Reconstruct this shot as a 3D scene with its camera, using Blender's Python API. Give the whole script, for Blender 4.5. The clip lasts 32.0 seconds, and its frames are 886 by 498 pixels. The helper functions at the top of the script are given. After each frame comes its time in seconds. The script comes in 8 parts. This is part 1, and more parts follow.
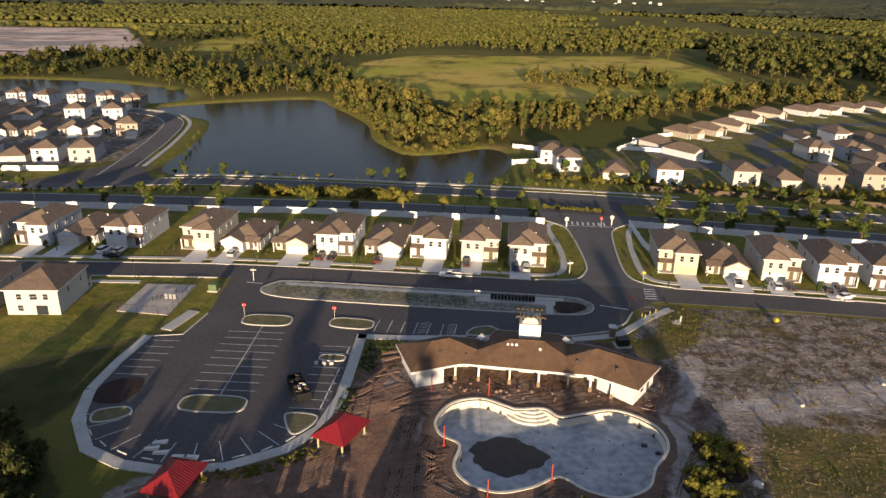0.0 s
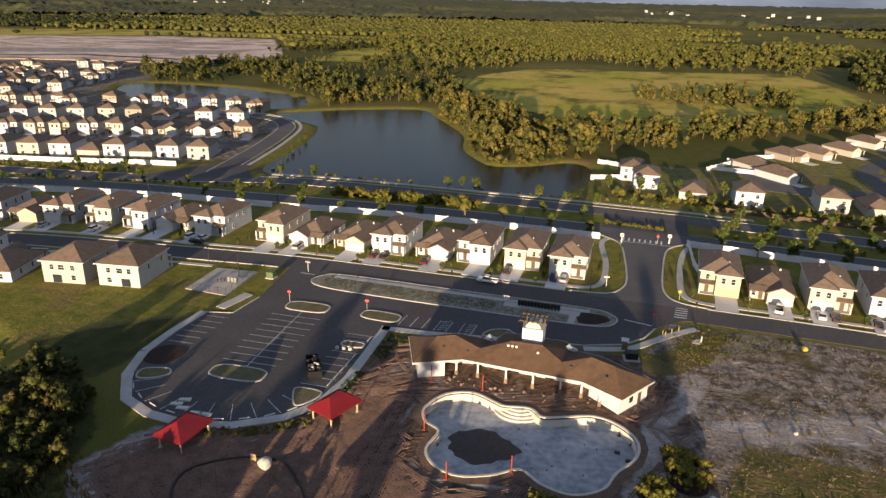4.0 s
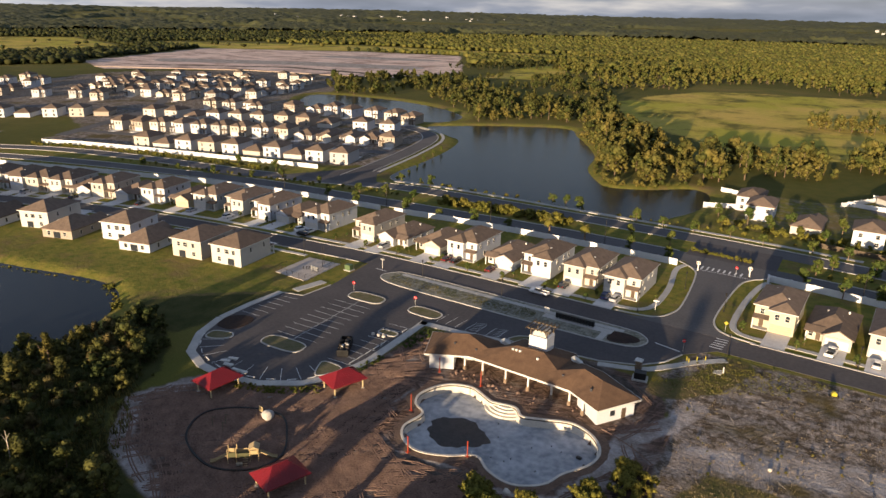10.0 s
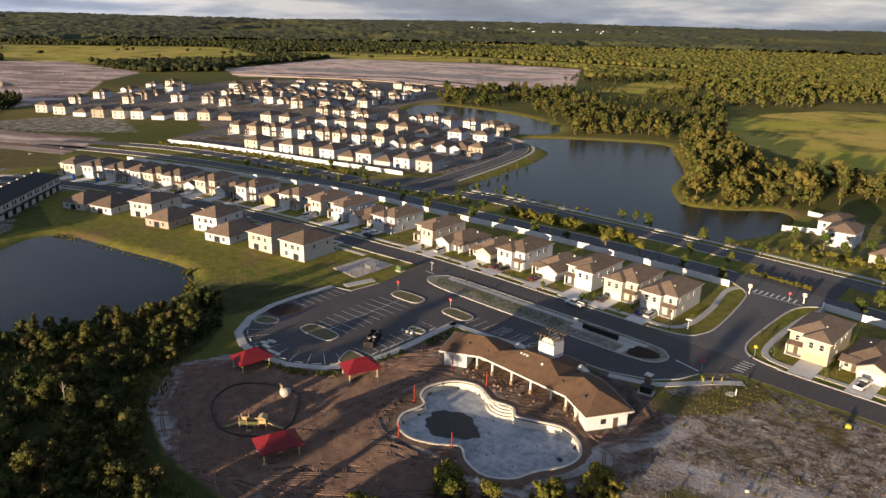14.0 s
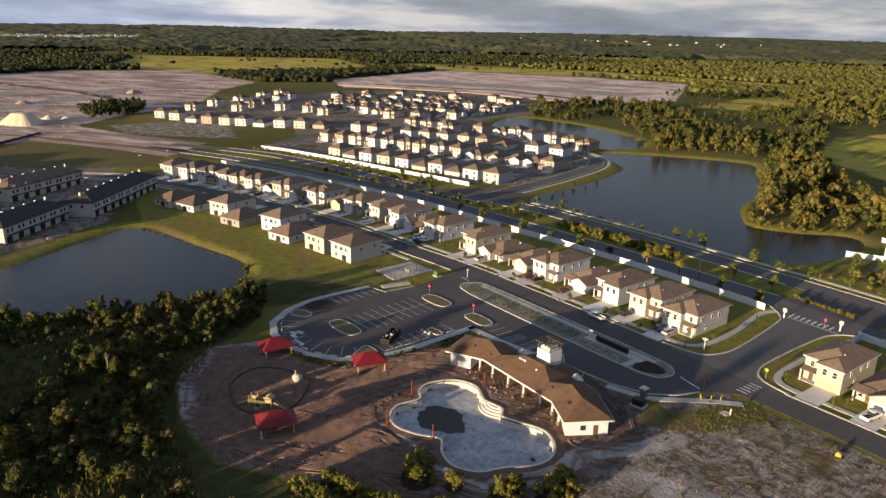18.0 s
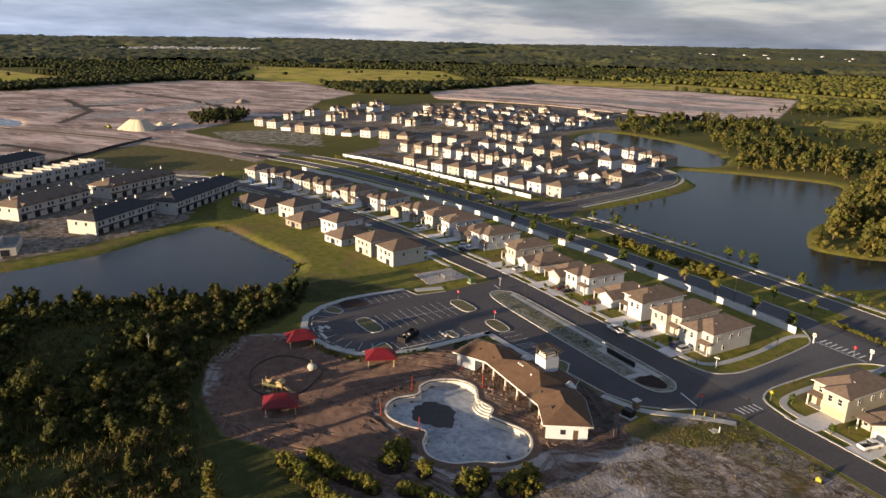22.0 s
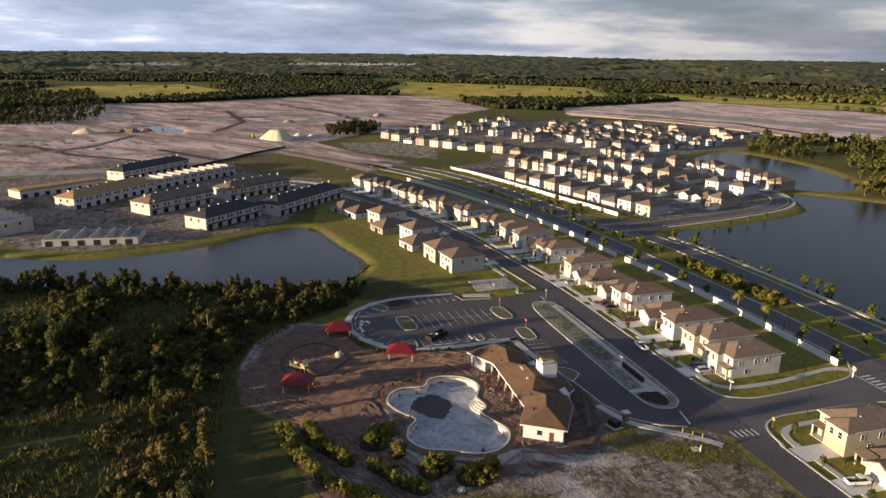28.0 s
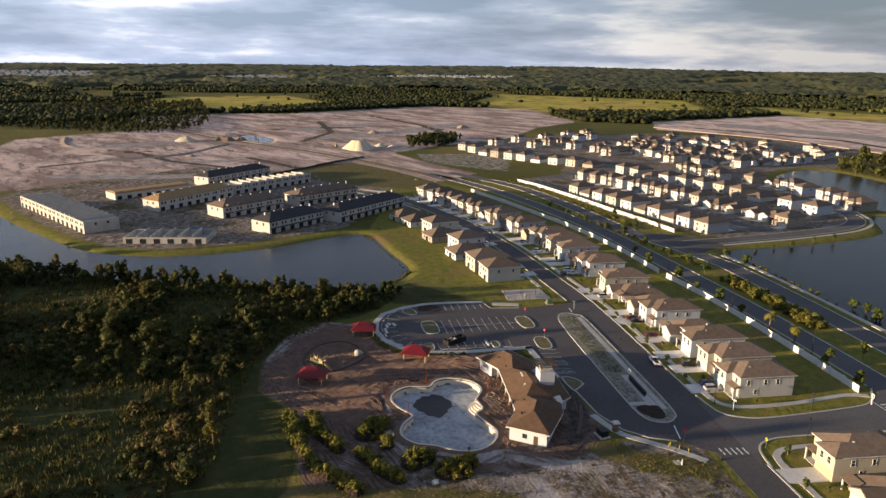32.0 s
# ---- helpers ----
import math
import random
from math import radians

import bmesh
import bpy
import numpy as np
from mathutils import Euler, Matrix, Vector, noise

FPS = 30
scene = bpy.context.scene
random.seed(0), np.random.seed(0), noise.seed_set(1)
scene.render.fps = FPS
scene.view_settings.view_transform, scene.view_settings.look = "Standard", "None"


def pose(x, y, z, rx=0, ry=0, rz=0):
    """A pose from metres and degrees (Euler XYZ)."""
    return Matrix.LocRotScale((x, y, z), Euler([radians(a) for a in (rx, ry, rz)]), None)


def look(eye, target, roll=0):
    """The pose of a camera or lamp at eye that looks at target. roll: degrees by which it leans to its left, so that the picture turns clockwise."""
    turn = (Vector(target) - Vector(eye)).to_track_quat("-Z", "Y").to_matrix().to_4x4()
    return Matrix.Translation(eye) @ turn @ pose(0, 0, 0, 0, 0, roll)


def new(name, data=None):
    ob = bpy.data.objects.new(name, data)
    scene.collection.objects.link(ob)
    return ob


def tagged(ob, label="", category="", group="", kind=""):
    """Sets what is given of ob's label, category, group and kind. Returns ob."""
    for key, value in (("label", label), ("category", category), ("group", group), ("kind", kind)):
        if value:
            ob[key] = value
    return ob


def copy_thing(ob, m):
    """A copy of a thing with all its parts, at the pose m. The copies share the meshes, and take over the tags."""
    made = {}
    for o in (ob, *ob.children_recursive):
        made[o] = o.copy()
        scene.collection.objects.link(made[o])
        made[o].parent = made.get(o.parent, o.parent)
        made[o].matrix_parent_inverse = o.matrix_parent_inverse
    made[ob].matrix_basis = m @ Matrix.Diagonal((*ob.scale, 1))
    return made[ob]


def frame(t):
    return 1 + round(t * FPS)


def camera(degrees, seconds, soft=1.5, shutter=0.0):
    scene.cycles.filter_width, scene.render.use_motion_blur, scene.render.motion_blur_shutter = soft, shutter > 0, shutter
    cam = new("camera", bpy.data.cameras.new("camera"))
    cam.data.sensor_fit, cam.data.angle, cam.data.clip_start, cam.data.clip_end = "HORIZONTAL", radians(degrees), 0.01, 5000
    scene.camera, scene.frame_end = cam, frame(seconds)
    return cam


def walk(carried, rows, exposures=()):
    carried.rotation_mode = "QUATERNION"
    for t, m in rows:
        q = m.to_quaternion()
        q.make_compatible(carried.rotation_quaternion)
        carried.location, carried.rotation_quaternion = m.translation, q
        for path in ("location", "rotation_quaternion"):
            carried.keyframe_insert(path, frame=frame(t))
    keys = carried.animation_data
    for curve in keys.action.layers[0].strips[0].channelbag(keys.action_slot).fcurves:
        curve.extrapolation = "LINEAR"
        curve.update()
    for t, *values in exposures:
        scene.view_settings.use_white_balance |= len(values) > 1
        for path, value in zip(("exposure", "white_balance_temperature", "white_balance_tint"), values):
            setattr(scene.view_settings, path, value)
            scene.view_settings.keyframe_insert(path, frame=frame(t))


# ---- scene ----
cam = camera(64.5, 32.0)
METRES, EYE, TILT, LEAN, TURN = 192.517, 67.05, 0.0, 0.0, 5.6
ROWS = [
    (0.0, 0.0, 0.0, 0.0, 0.41, -20.5, -1.09),
    (0.5, 0.0146, -0.0061, 0.0013, 1.85, -20.39, -1.09),
    (1.0, 0.0292, -0.0118, 0.0028, 3.26, -20.31, -1.1),
    (1.5, 0.0441, -0.0172, 0.0042, 4.66, -20.2, -1.1),
    (2.0, 0.059, -0.0222, 0.0057, 6.06, -20.1, -1.1),
    (2.5, 0.0741, -0.0268, 0.0071, 7.48, -20.01, -1.1),
    (3.0, 0.0893, -0.031, 0.0085, 8.87, -19.94, -1.11),
    (3.5, 0.1046, -0.0348, 0.0099, 10.23, -19.86, -1.09),
    (5.5, 0.1657, -0.0465, 0.0154, 15.63, -19.52, -1.08),
    (6.0, 0.1813, -0.0484, 0.0166, 16.97, -19.4, -1.1),
    (6.5, 0.1968, -0.0499, 0.0181, 18.31, -19.33, -1.09),
    (7.0, 0.2124, -0.051, 0.0195, 19.64, -19.25, -1.09),
    (7.5, 0.2281, -0.0517, 0.0209, 20.93, -19.17, -1.08),
    (8.0, 0.2438, -0.0521, 0.0223, 22.24, -19.1, -1.08),
    (8.5, 0.2594, -0.0522, 0.0237, 23.57, -19.02, -1.08),
    (9.0, 0.275, -0.0519, 0.0251, 24.88, -18.94, -1.08),
    (9.5, 0.2905, -0.0512, 0.0262, 26.17, -18.85, -1.07),
    (10.0, 0.306, -0.0498, 0.0279, 27.48, -18.8, -1.06),
    (10.5, 0.3216, -0.0484, 0.0292, 28.77, -18.71, -1.06),
    (11.0, 0.3369, -0.0468, 0.0306, 30.07, -18.63, -1.08),
    (11.5, 0.3523, -0.0447, 0.0317, 31.34, -18.53, -1.07),
    (12.0, 0.3677, -0.0422, 0.0329, 32.67, -18.45, -1.06),
    (12.5, 0.3829, -0.0395, 0.0344, 34.01, -18.38, -1.07),
    (13.0, 0.3982, -0.0367, 0.036, 35.34, -18.31, -1.08),
    (13.5, 0.4134, -0.0332, 0.0374, 36.63, -18.22, -1.07),
    (14.0, 0.4284, -0.0296, 0.0389, 37.91, -18.13, -1.09),
    (14.5, 0.4434, -0.0256, 0.0408, 39.17, -18.05, -1.09),
    (16.5, 0.503, -0.0071, 0.0469, 43.99, -17.69, -1.11),
    (17.0, 0.5175, -0.0018, 0.0483, 45.0, -17.61, -1.12),
    (17.5, 0.5321, 0.004, 0.0497, 45.99, -17.5, -1.1),
    (18.0, 0.5464, 0.0102, 0.051, 47.02, -17.4, -1.12),
    (18.5, 0.5608, 0.0166, 0.0527, 48.07, -17.31, -1.12),
    (19.0, 0.5749, 0.0231, 0.0544, 49.15, -17.19, -1.14),
    (19.5, 0.5889, 0.0301, 0.0562, 50.25, -17.11, -1.14),
    (20.0, 0.6028, 0.0371, 0.0576, 51.36, -17.02, -1.16),
    (20.5, 0.6166, 0.0447, 0.0584, 52.46, -16.94, -1.13),
    (21.0, 0.6302, 0.0522, 0.0598, 53.55, -16.84, -1.15),
    (21.5, 0.6437, 0.06, 0.0606, 54.64, -16.75, -1.16),
    (22.0, 0.6579, 0.0691, 0.0616, 55.81, -16.63, -1.14),
    (22.5, 0.6709, 0.0774, 0.0627, 56.9, -16.5, -1.16),
    (23.0, 0.6838, 0.0862, 0.0639, 57.96, -16.41, -1.14),
    (23.5, 0.6963, 0.0954, 0.0649, 59.03, -16.33, -1.13),
    (24.0, 0.7088, 0.1048, 0.0658, 60.09, -16.26, -1.09),
    (24.5, 0.7204, 0.1134, 0.0667, 61.06, -16.15, -1.08),
    (25.0, 0.7323, 0.1234, 0.0678, 62.13, -16.08, -1.06),
    (25.5, 0.7433, 0.1331, 0.069, 63.13, -16.0, -1.03),
    (27.5, 0.7872, 0.1751, 0.0722, 67.19, -15.72, -0.91),
    (28.0, 0.7978, 0.1862, 0.0725, 68.19, -15.66, -0.91),
    (28.5, 0.8085, 0.1978, 0.0734, 69.22, -15.58, -0.88),
    (29.0, 0.819, 0.2094, 0.0746, 70.25, -15.49, -0.87),
    (29.5, 0.8293, 0.2209, 0.076, 71.29, -15.39, -0.86),
    (30.0, 0.8396, 0.2328, 0.0774, 72.32, -15.28, -0.86),
    (30.5, 0.8498, 0.2445, 0.0792, 73.3, -15.17, -0.87),
    (31.0, 0.8598, 0.2567, 0.0807, 74.29, -15.08, -0.85),
    (31.5, 0.8694, 0.269, 0.0816, 75.26, -14.96, -0.83),
    (32.0, 0.8789, 0.2814, 0.0827, 76.25, -14.87, -0.82),
]
walk(cam, [(t, pose(0, 0, EYE, TILT, LEAN, TURN) @ pose(METRES * x, METRES * y, METRES * z, 90 + pitch, roll, yaw)) for t, x, y, z, yaw, pitch, roll in ROWS])

# ---- light ----
SUN_EL, SUN_AZ = 6.3, 5.5          # degrees above the horizon; degrees east of south
sun_dir = Vector((math.sin(radians(SUN_AZ)) * math.cos(radians(SUN_EL)), -math.cos(radians(SUN_AZ)) * math.cos(radians(SUN_EL)), math.sin(radians(SUN_EL))))
sun_lamp = bpy.data.lights.new("sun", "SUN")
sun_lamp.energy, sun_lamp.angle, sun_lamp.color = 5.0, radians(0.6), (1.0, 0.745, 0.47)
sun_ob = new("sun", sun_lamp)
sun_ob.matrix_world = look(sun_dir * 500, (0, 0, 0))

world = bpy.data.worlds.new("sky")
scene.world = world
world.use_nodes = True
wn, wl = world.node_tree.nodes, world.node_tree.links
wn.clear()
w_out = wn.new("ShaderNodeOutputWorld")
w_bg = wn.new("ShaderNodeBackground")
w_sky = wn.new("ShaderNodeTexSky")
w_sky.sky_type, w_sky.sun_disc = "NISHITA", False
w_sky.sun_elevation, w_sky.sun_rotation = radians(SUN_EL), radians(180 - SUN_AZ)
w_tc = wn.new("ShaderNodeTexCoord")
w_map = wn.new("ShaderNodeMapping")
w_map.inputs["Scale"].default_value = (1.25, 1.25, 8.0)
w_noise = wn.new("ShaderNodeTexNoise")
w_noise.inputs["Scale"].default_value, w_noise.inputs["Detail"].default_value, w_noise.inputs["Roughness"].default_value = 2.6, 9.0, 0.56
w_ramp = wn.new("ShaderNodeValToRGB")
w_ramp.color_ramp.elements[0].position, w_ramp.color_ramp.elements[0].color = 0.40, (1.9, 2.5, 3.7, 1)
w_ramp.color_ramp.elements[1].position, w_ramp.color_ramp.elements[1].color = 0.63, (7.6, 7.5, 7.8, 1)
e_mid = w_ramp.color_ramp.elements.new(0.52)
e_mid.color = (3.3, 3.9, 5.3, 1)
w_mix = wn.new("ShaderNodeMixRGB")
w_mix.inputs[0].default_value = 0.75
# brighter towards the horizon, dimmer overhead
w_sep = wn.new("ShaderNodeSeparateXYZ")
w_grad = wn.new("ShaderNodeMapRange")
w_grad.inputs["From Min"].default_value, w_grad.inputs["From Max"].default_value = 0.0, 0.45
w_grad.inputs["To Min"].default_value, w_grad.inputs["To Max"].default_value = 1.55, 0.66
w_mul = wn.new("ShaderNodeVectorMath")
w_mul.operation = "SCALE"
wl.new(w_tc.outputs["Generated"], w_map.inputs["Vector"])
wl.new(w_tc.outputs["Generated"], w_sep.inputs["Vector"])
wl.new(w_sep.outputs["Z"], w_grad.inputs["Value"])
wl.new(w_map.outputs["Vector"], w_noise.inputs["Vector"])
wl.new(w_noise.outputs["Fac"], w_ramp.inputs["Fac"])
wl.new(w_sky.outputs["Color"], w_mix.inputs[1])
wl.new(w_ramp.outputs["Color"], w_mul.inputs[0])
wl.new(w_grad.outputs[0], w_mul.inputs["Scale"])
# the sky is brighter to the south-west, towards the evening light
w_dot = wn.new("ShaderNodeVectorMath")
w_dot.operation = "DOT_PRODUCT"
w_dot.inputs[1].default_value = (-0.8, -0.6, 0.0)
w_side = wn.new("ShaderNodeMapRange")
w_side.interpolation_type = "SMOOTHSTEP"
w_side.inputs["From Min"].default_value, w_side.inputs["From Max"].default_value = 0.25, 1.0
w_side.inputs["To Min"].default_value, w_side.inputs["To Max"].default_value = 0.50, 1.12
w_mul2 = wn.new("ShaderNodeVectorMath")
w_mul2.operation = "SCALE"
wl.new(w_tc.outputs["Generated"], w_dot.inputs[0])
wl.new(w_dot.outputs["Value"], w_side.inputs["Value"])
wl.new(w_mul.outputs["Vector"], w_mul2.inputs[0])
wl.new(w_side.outputs[0], w_mul2.inputs["Scale"])
# clear blue overhead, clouds lower down
w_up = wn.new("ShaderNodeMapRange")
w_up.inputs["From Min"].default_value, w_up.inputs["From Max"].default_value = 0.16, 0.55
w_up.inputs["To Min"].default_value, w_up.inputs["To Max"].default_value = 0.0, 0.45
w_blue = wn.new("ShaderNodeMixRGB")
w_blue.inputs[2].default_value = (2.3, 3.1, 5.0, 1)
wl.new(w_sep.outputs["Z"], w_up.inputs["Value"])
wl.new(w_up.outputs[0], w_blue.inputs[0])
wl.new(w_mul2.outputs["Vector"], w_blue.inputs[1])
wl.new(w_blue.outputs["Color"], w_mix.inputs[2])
wl.new(w_mix.outputs["Color"], w_bg.inputs["Color"])
w_bg.inputs["Strength"].default_value = 0.062
wl.new(w_bg.outputs["Background"], w_out.inputs["Surface"])
scene.view_settings.exposure = 1.1


# ---- materials ----
def mat(name, a, b=None, rough=0.85, metal=0.0, scale=0.6, fine=6.0, bump=0.0, spread=0.0, spec=0.3, bump_scale=None):
    """Two-scale mottled surface between colours a and b; spread: value change from object to object."""
    m = bpy.data.materials.new(name)
    m.use_nodes = True
    n, l = m.node_tree.nodes, m.node_tree.links
    p = n["Principled BSDF"]
    p.inputs["Roughness"].default_value, p.inputs["Metallic"].default_value = rough, metal
    p.inputs["Specular IOR Level"].default_value = spec
    b = b or tuple(c * 0.82 for c in a)
    geo = n.new("ShaderNodeNewGeometry")
    n1, n2 = n.new("ShaderNodeTexNoise"), n.new("ShaderNodeTexNoise")
    n1.inputs["Scale"].default_value, n1.inputs["Detail"].default_value = scale, 5.0
    n2.inputs["Scale"].default_value, n2.inputs["Detail"].default_value = fine, 3.0
    for k in (n1, n2):
        l.new(geo.outputs["Position"], k.inputs["Vector"])
    add = n.new("ShaderNodeMath")
    add.operation = "ADD"
    l.new(n1.outputs["Fac"], add.inputs[0])
    l.new(n2.outputs["Fac"], add.inputs[1])
    ramp = n.new("ShaderNodeMapRange")
    ramp.inputs["From Min"].default_value, ramp.inputs["From Max"].default_value = 0.72, 1.28
    l.new(add.outputs[0], ramp.inputs["Value"])
    mix = n.new("ShaderNodeMixRGB")
    mix.inputs[1].default_value, mix.inputs[2].default_value = (*a, 1), (*b, 1)
    l.new(ramp.outputs[0], mix.inputs[0])
    colour = mix.outputs["Color"]
    if spread:
        info = n.new("ShaderNodeObjectInfo")
        mr = n.new("ShaderNodeMapRange")
        mr.inputs["To Min"].default_value, mr.inputs["To Max"].default_value = 1 - spread, 1 + spread
        l.new(info.outputs["Random"], mr.inputs["Value"])
        mul = n.new("ShaderNodeVectorMath")
        mul.operation = "SCALE"
        l.new(colour, mul.inputs[0])
        l.new(mr.outputs[0], mul.inputs["Scale"])
        colour = mul.outputs["Vector"]
    l.new(colour, p.inputs["Base Color"])
    if bump:
        bp = n.new("ShaderNodeBump")
        bp.inputs["Strength"].default_value, bp.inputs["Distance"].default_value = 1.0, bump
        l.new((n2 if bump_scale is None else n1).outputs["Fac"], bp.inputs["Height"])
        l.new(bp.outputs["Normal"], p.inputs["Normal"])
    return m


def leaf_mat(name, a, b, vary=0.5):
    """Foliage: colour varies leaf clump by leaf clump, with light passing through."""
    m = bpy.data.materials.new(name)
    m.use_nodes = True
    n, l = m.node_tree.nodes, m.node_tree.links
    p = n["Principled BSDF"]
    p.inputs["Roughness"].default_value, p.inputs["Specular IOR Level"].default_value = 0.75, 0.15
    geo, n1 = n.new("ShaderNodeNewGeometry"), n.new("ShaderNodeTexNoise")
    n1.inputs["Scale"].default_value, n1.inputs["Detail"].default_value = 0.11, 4.0
    l.new(geo.outputs["Position"], n1.inputs["Vector"])
    mr = n.new("ShaderNodeMapRange")
    mr.inputs["From Min"].default_value, mr.inputs["From Max"].default_value = 0.36, 0.64
    l.new(n1.outputs["Fac"], mr.inputs["Value"])
    mix = n.new("ShaderNodeMixRGB")
    mix.inputs[1].default_value, mix.inputs[2].default_value = (*a, 1), (*b, 1)
    l.new(mr.outputs[0], mix.inputs[0])
    mix2 = n.new("ShaderNodeMixRGB")
    mix2.blend_type = "MULTIPLY"
    mix2.inputs[0].default_value = 1.0
    mr2 = n.new("ShaderNodeMapRange")
    mr2.inputs["To Min"].default_value, mr2.inputs["To Max"].default_value = 1 - vary, 1 + vary
    l.new(geo.outputs["Random Per Island"], mr2.inputs["Value"])
    comb = n.new("ShaderNodeCombineColor")
    for k in range(3):
        l.new(mr2.outputs[0], comb.inputs[k])
    l.new(mix.outputs["Color"], mix2.inputs[1])
    l.new(comb.outputs["Color"], mix2.inputs[2])
    l.new(mix2.outputs["Color"], p.inputs["Base Color"])
    tr = n.new("ShaderNodeBsdfTranslucent")
    l.new(mix2.outputs["Color"], tr.inputs["Color"])
    ms = n.new("ShaderNodeMixShader")
    ms.inputs[0].default_value = 0.22
    l.new(p.outputs[0], ms.inputs[1])
    l.new(tr.outputs[0], ms.inputs[2])
    l.new(ms.outputs[0], n["Material Output"].inputs["Surface"])
    return m


M = {}
M["asphalt"] = mat("asphalt", (0.102, 0.093, 0.095), (0.068, 0.063, 0.066), 0.9, scale=0.06, fine=1.2, bump=0.01)
M["asphalt_old"] = mat("asphalt_worn", (0.135, 0.128, 0.130), (0.092, 0.088, 0.090), 0.92, scale=0.08, fine=1.5, bump=0.01)
M["concrete"] = mat("concrete", (0.53, 0.515, 0.49), (0.39, 0.375, 0.35), 0.9, scale=0.25, fine=3.0, bump=0.01)
M["drive"] = mat("driveway_concrete", (0.66, 0.65, 0.64), (0.52, 0.51, 0.50), 0.9, scale=0.2, fine=2.0, bump=0.008, spread=0.1)
M["paint"] = mat("road_paint", (0.80, 0.80, 0.78), (0.55, 0.55, 0.54), 0.8, scale=0.9, fine=5)
for key, col in dict(white=(0.56, 0.585, 0.64), cream=(0.50, 0.47, 0.42), tan=(0.36, 0.315, 0.27), yellow=(0.50, 0.455, 0.36), grey=(0.42, 0.425, 0.44), pale=(0.52, 0.515, 0.50)).items():
    M["stucco_" + key] = mat("stucco_" + key, col, tuple(c * 0.9 for c in col), 0.92, scale=0.5, fine=9, bump=0.012, spread=0.05)
M["shingle"] = mat("brown_shingles", (0.195, 0.145, 0.112), (0.118, 0.088, 0.069), 0.95, scale=0.8, fine=5.0, bump=0.02, spread=0.16)
M["shingle_dark"] = mat("charcoal_shingles", (0.060, 0.060, 0.068), (0.035, 0.035, 0.04), 0.95, scale=0.8, fine=5.0, bump=0.02, spread=0.15)
M["shingle_club"] = mat("clubhouse_shingles", (0.142, 0.088, 0.056), (0.088, 0.053, 0.035), 0.95, scale=0.8, fine=6.0, bump=0.02)
M["trim"] = mat("white_trim", (0.7, 0.69, 0.66), None, 0.6, spread=0.03)
M["garage"] = mat("garage_door_paint", (0.64, 0.62, 0.58), None, 0.55, spread=0.06)
M["garage_tan"] = mat("garage_door_tan", (0.60, 0.47, 0.29), None, 0.55, spread=0.06)
M["door"] = mat("dark_door", (0.10, 0.07, 0.05), None, 0.5)
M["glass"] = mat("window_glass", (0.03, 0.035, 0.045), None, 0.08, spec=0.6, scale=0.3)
M["vinyl"] = mat("white_vinyl", (0.76, 0.77, 0.80), (0.68, 0.69, 0.72), 0.5, scale=0.3, fine=2)
M["red_metal"] = mat("red_metal_roof", (0.215, 0.012, 0.017), (0.155, 0.009, 0.012), 0.42, metal=0.0, scale=0.5, spec=0.5)
M["post_tan"] = mat("tan_post", (0.62, 0.50, 0.30), None, 0.5)
M["plaster"] = mat("pool_plaster", (0.49, 0.505, 0.53), (0.215, 0.235, 0.26), 0.9, scale=0.13, fine=0.8, bump=0.01)
M["gunite"] = mat("pool_wall_plaster", (0.66, 0.62, 0.55), (0.52, 0.48, 0.42), 0.9, scale=0.5, fine=3, bump=0.01)
M["muck"] = mat("dark_wet_silt", (0.030, 0.028, 0.028), (0.055, 0.05, 0.048), 0.55, scale=0.7, fine=3)
M["steel"] = mat("orange_primer_steel", (0.32, 0.045, 0.02), None, 0.6)
M["black"] = mat("black_plastic", (0.018, 0.018, 0.019), None, 0.45)
M["dark_metal"] = mat("dark_bronze_metal", (0.03, 0.028, 0.026), None, 0.5, metal=0.3)
M["galv"] = mat("galvanised_steel", (0.45, 0.46, 0.47), None, 0.45, metal=0.7)
M["wood"] = mat("bare_timber", (0.42, 0.30, 0.16), (0.30, 0.20, 0.10), 0.85, fine=8)
M["wood_dark"] = mat("weathered_timber", (0.11, 0.085, 0.06), None, 0.85)
M["bark"] = mat("bark", (0.20, 0.14, 0.09), (0.11, 0.08, 0.055), 0.95, scale=2, fine=9, bump=0.03)
M["brick"] = mat("brown_stone", (0.25, 0.18, 0.13), (0.15, 0.11, 0.08), 0.9, fine=10, bump=0.02)
M["block"] = mat("concrete_block", (0.52, 0.50, 0.47), (0.38, 0.365, 0.34), 0.95, scale=0.3, fine=3, bump=0.02)
M["osb"] = mat("roof_sheathing", (0.40, 0.26, 0.13), (0.28, 0.18, 0.085), 0.9, scale=0.6, fine=2, bump=0.01)
M["sign_red"] = mat("sign_red", (0.55, 0.02, 0.03), None, 0.4)
M["yellow"] = mat("safety_yellow", (0.42, 0.36, 0.04), None, 0.5)
M["play_tan"] = mat("playground_plastic", (0.46, 0.35, 0.19), None, 0.5)
M["play_green"] = mat("playground_green", (0.10, 0.10, 0.05), None, 0.5)
M["green_box"] = mat("utility_green", (0.10, 0.15, 0.07), None, 0.5)
M["tyre"] = mat("tyre_rubber", (0.02, 0.02, 0.02), None, 0.8)
M["blue"] = mat("blue_plastic", (0.03, 0.13, 0.42), None, 0.5)
M["sandpile"] = mat("sand_pile", (0.66, 0.58, 0.44), (0.54, 0.46, 0.34), 0.95, scale=0.08, fine=0.8, bump=0.05)
M["limb"] = mat("bleached_branch", (0.42, 0.37, 0.31), None, 0.9)
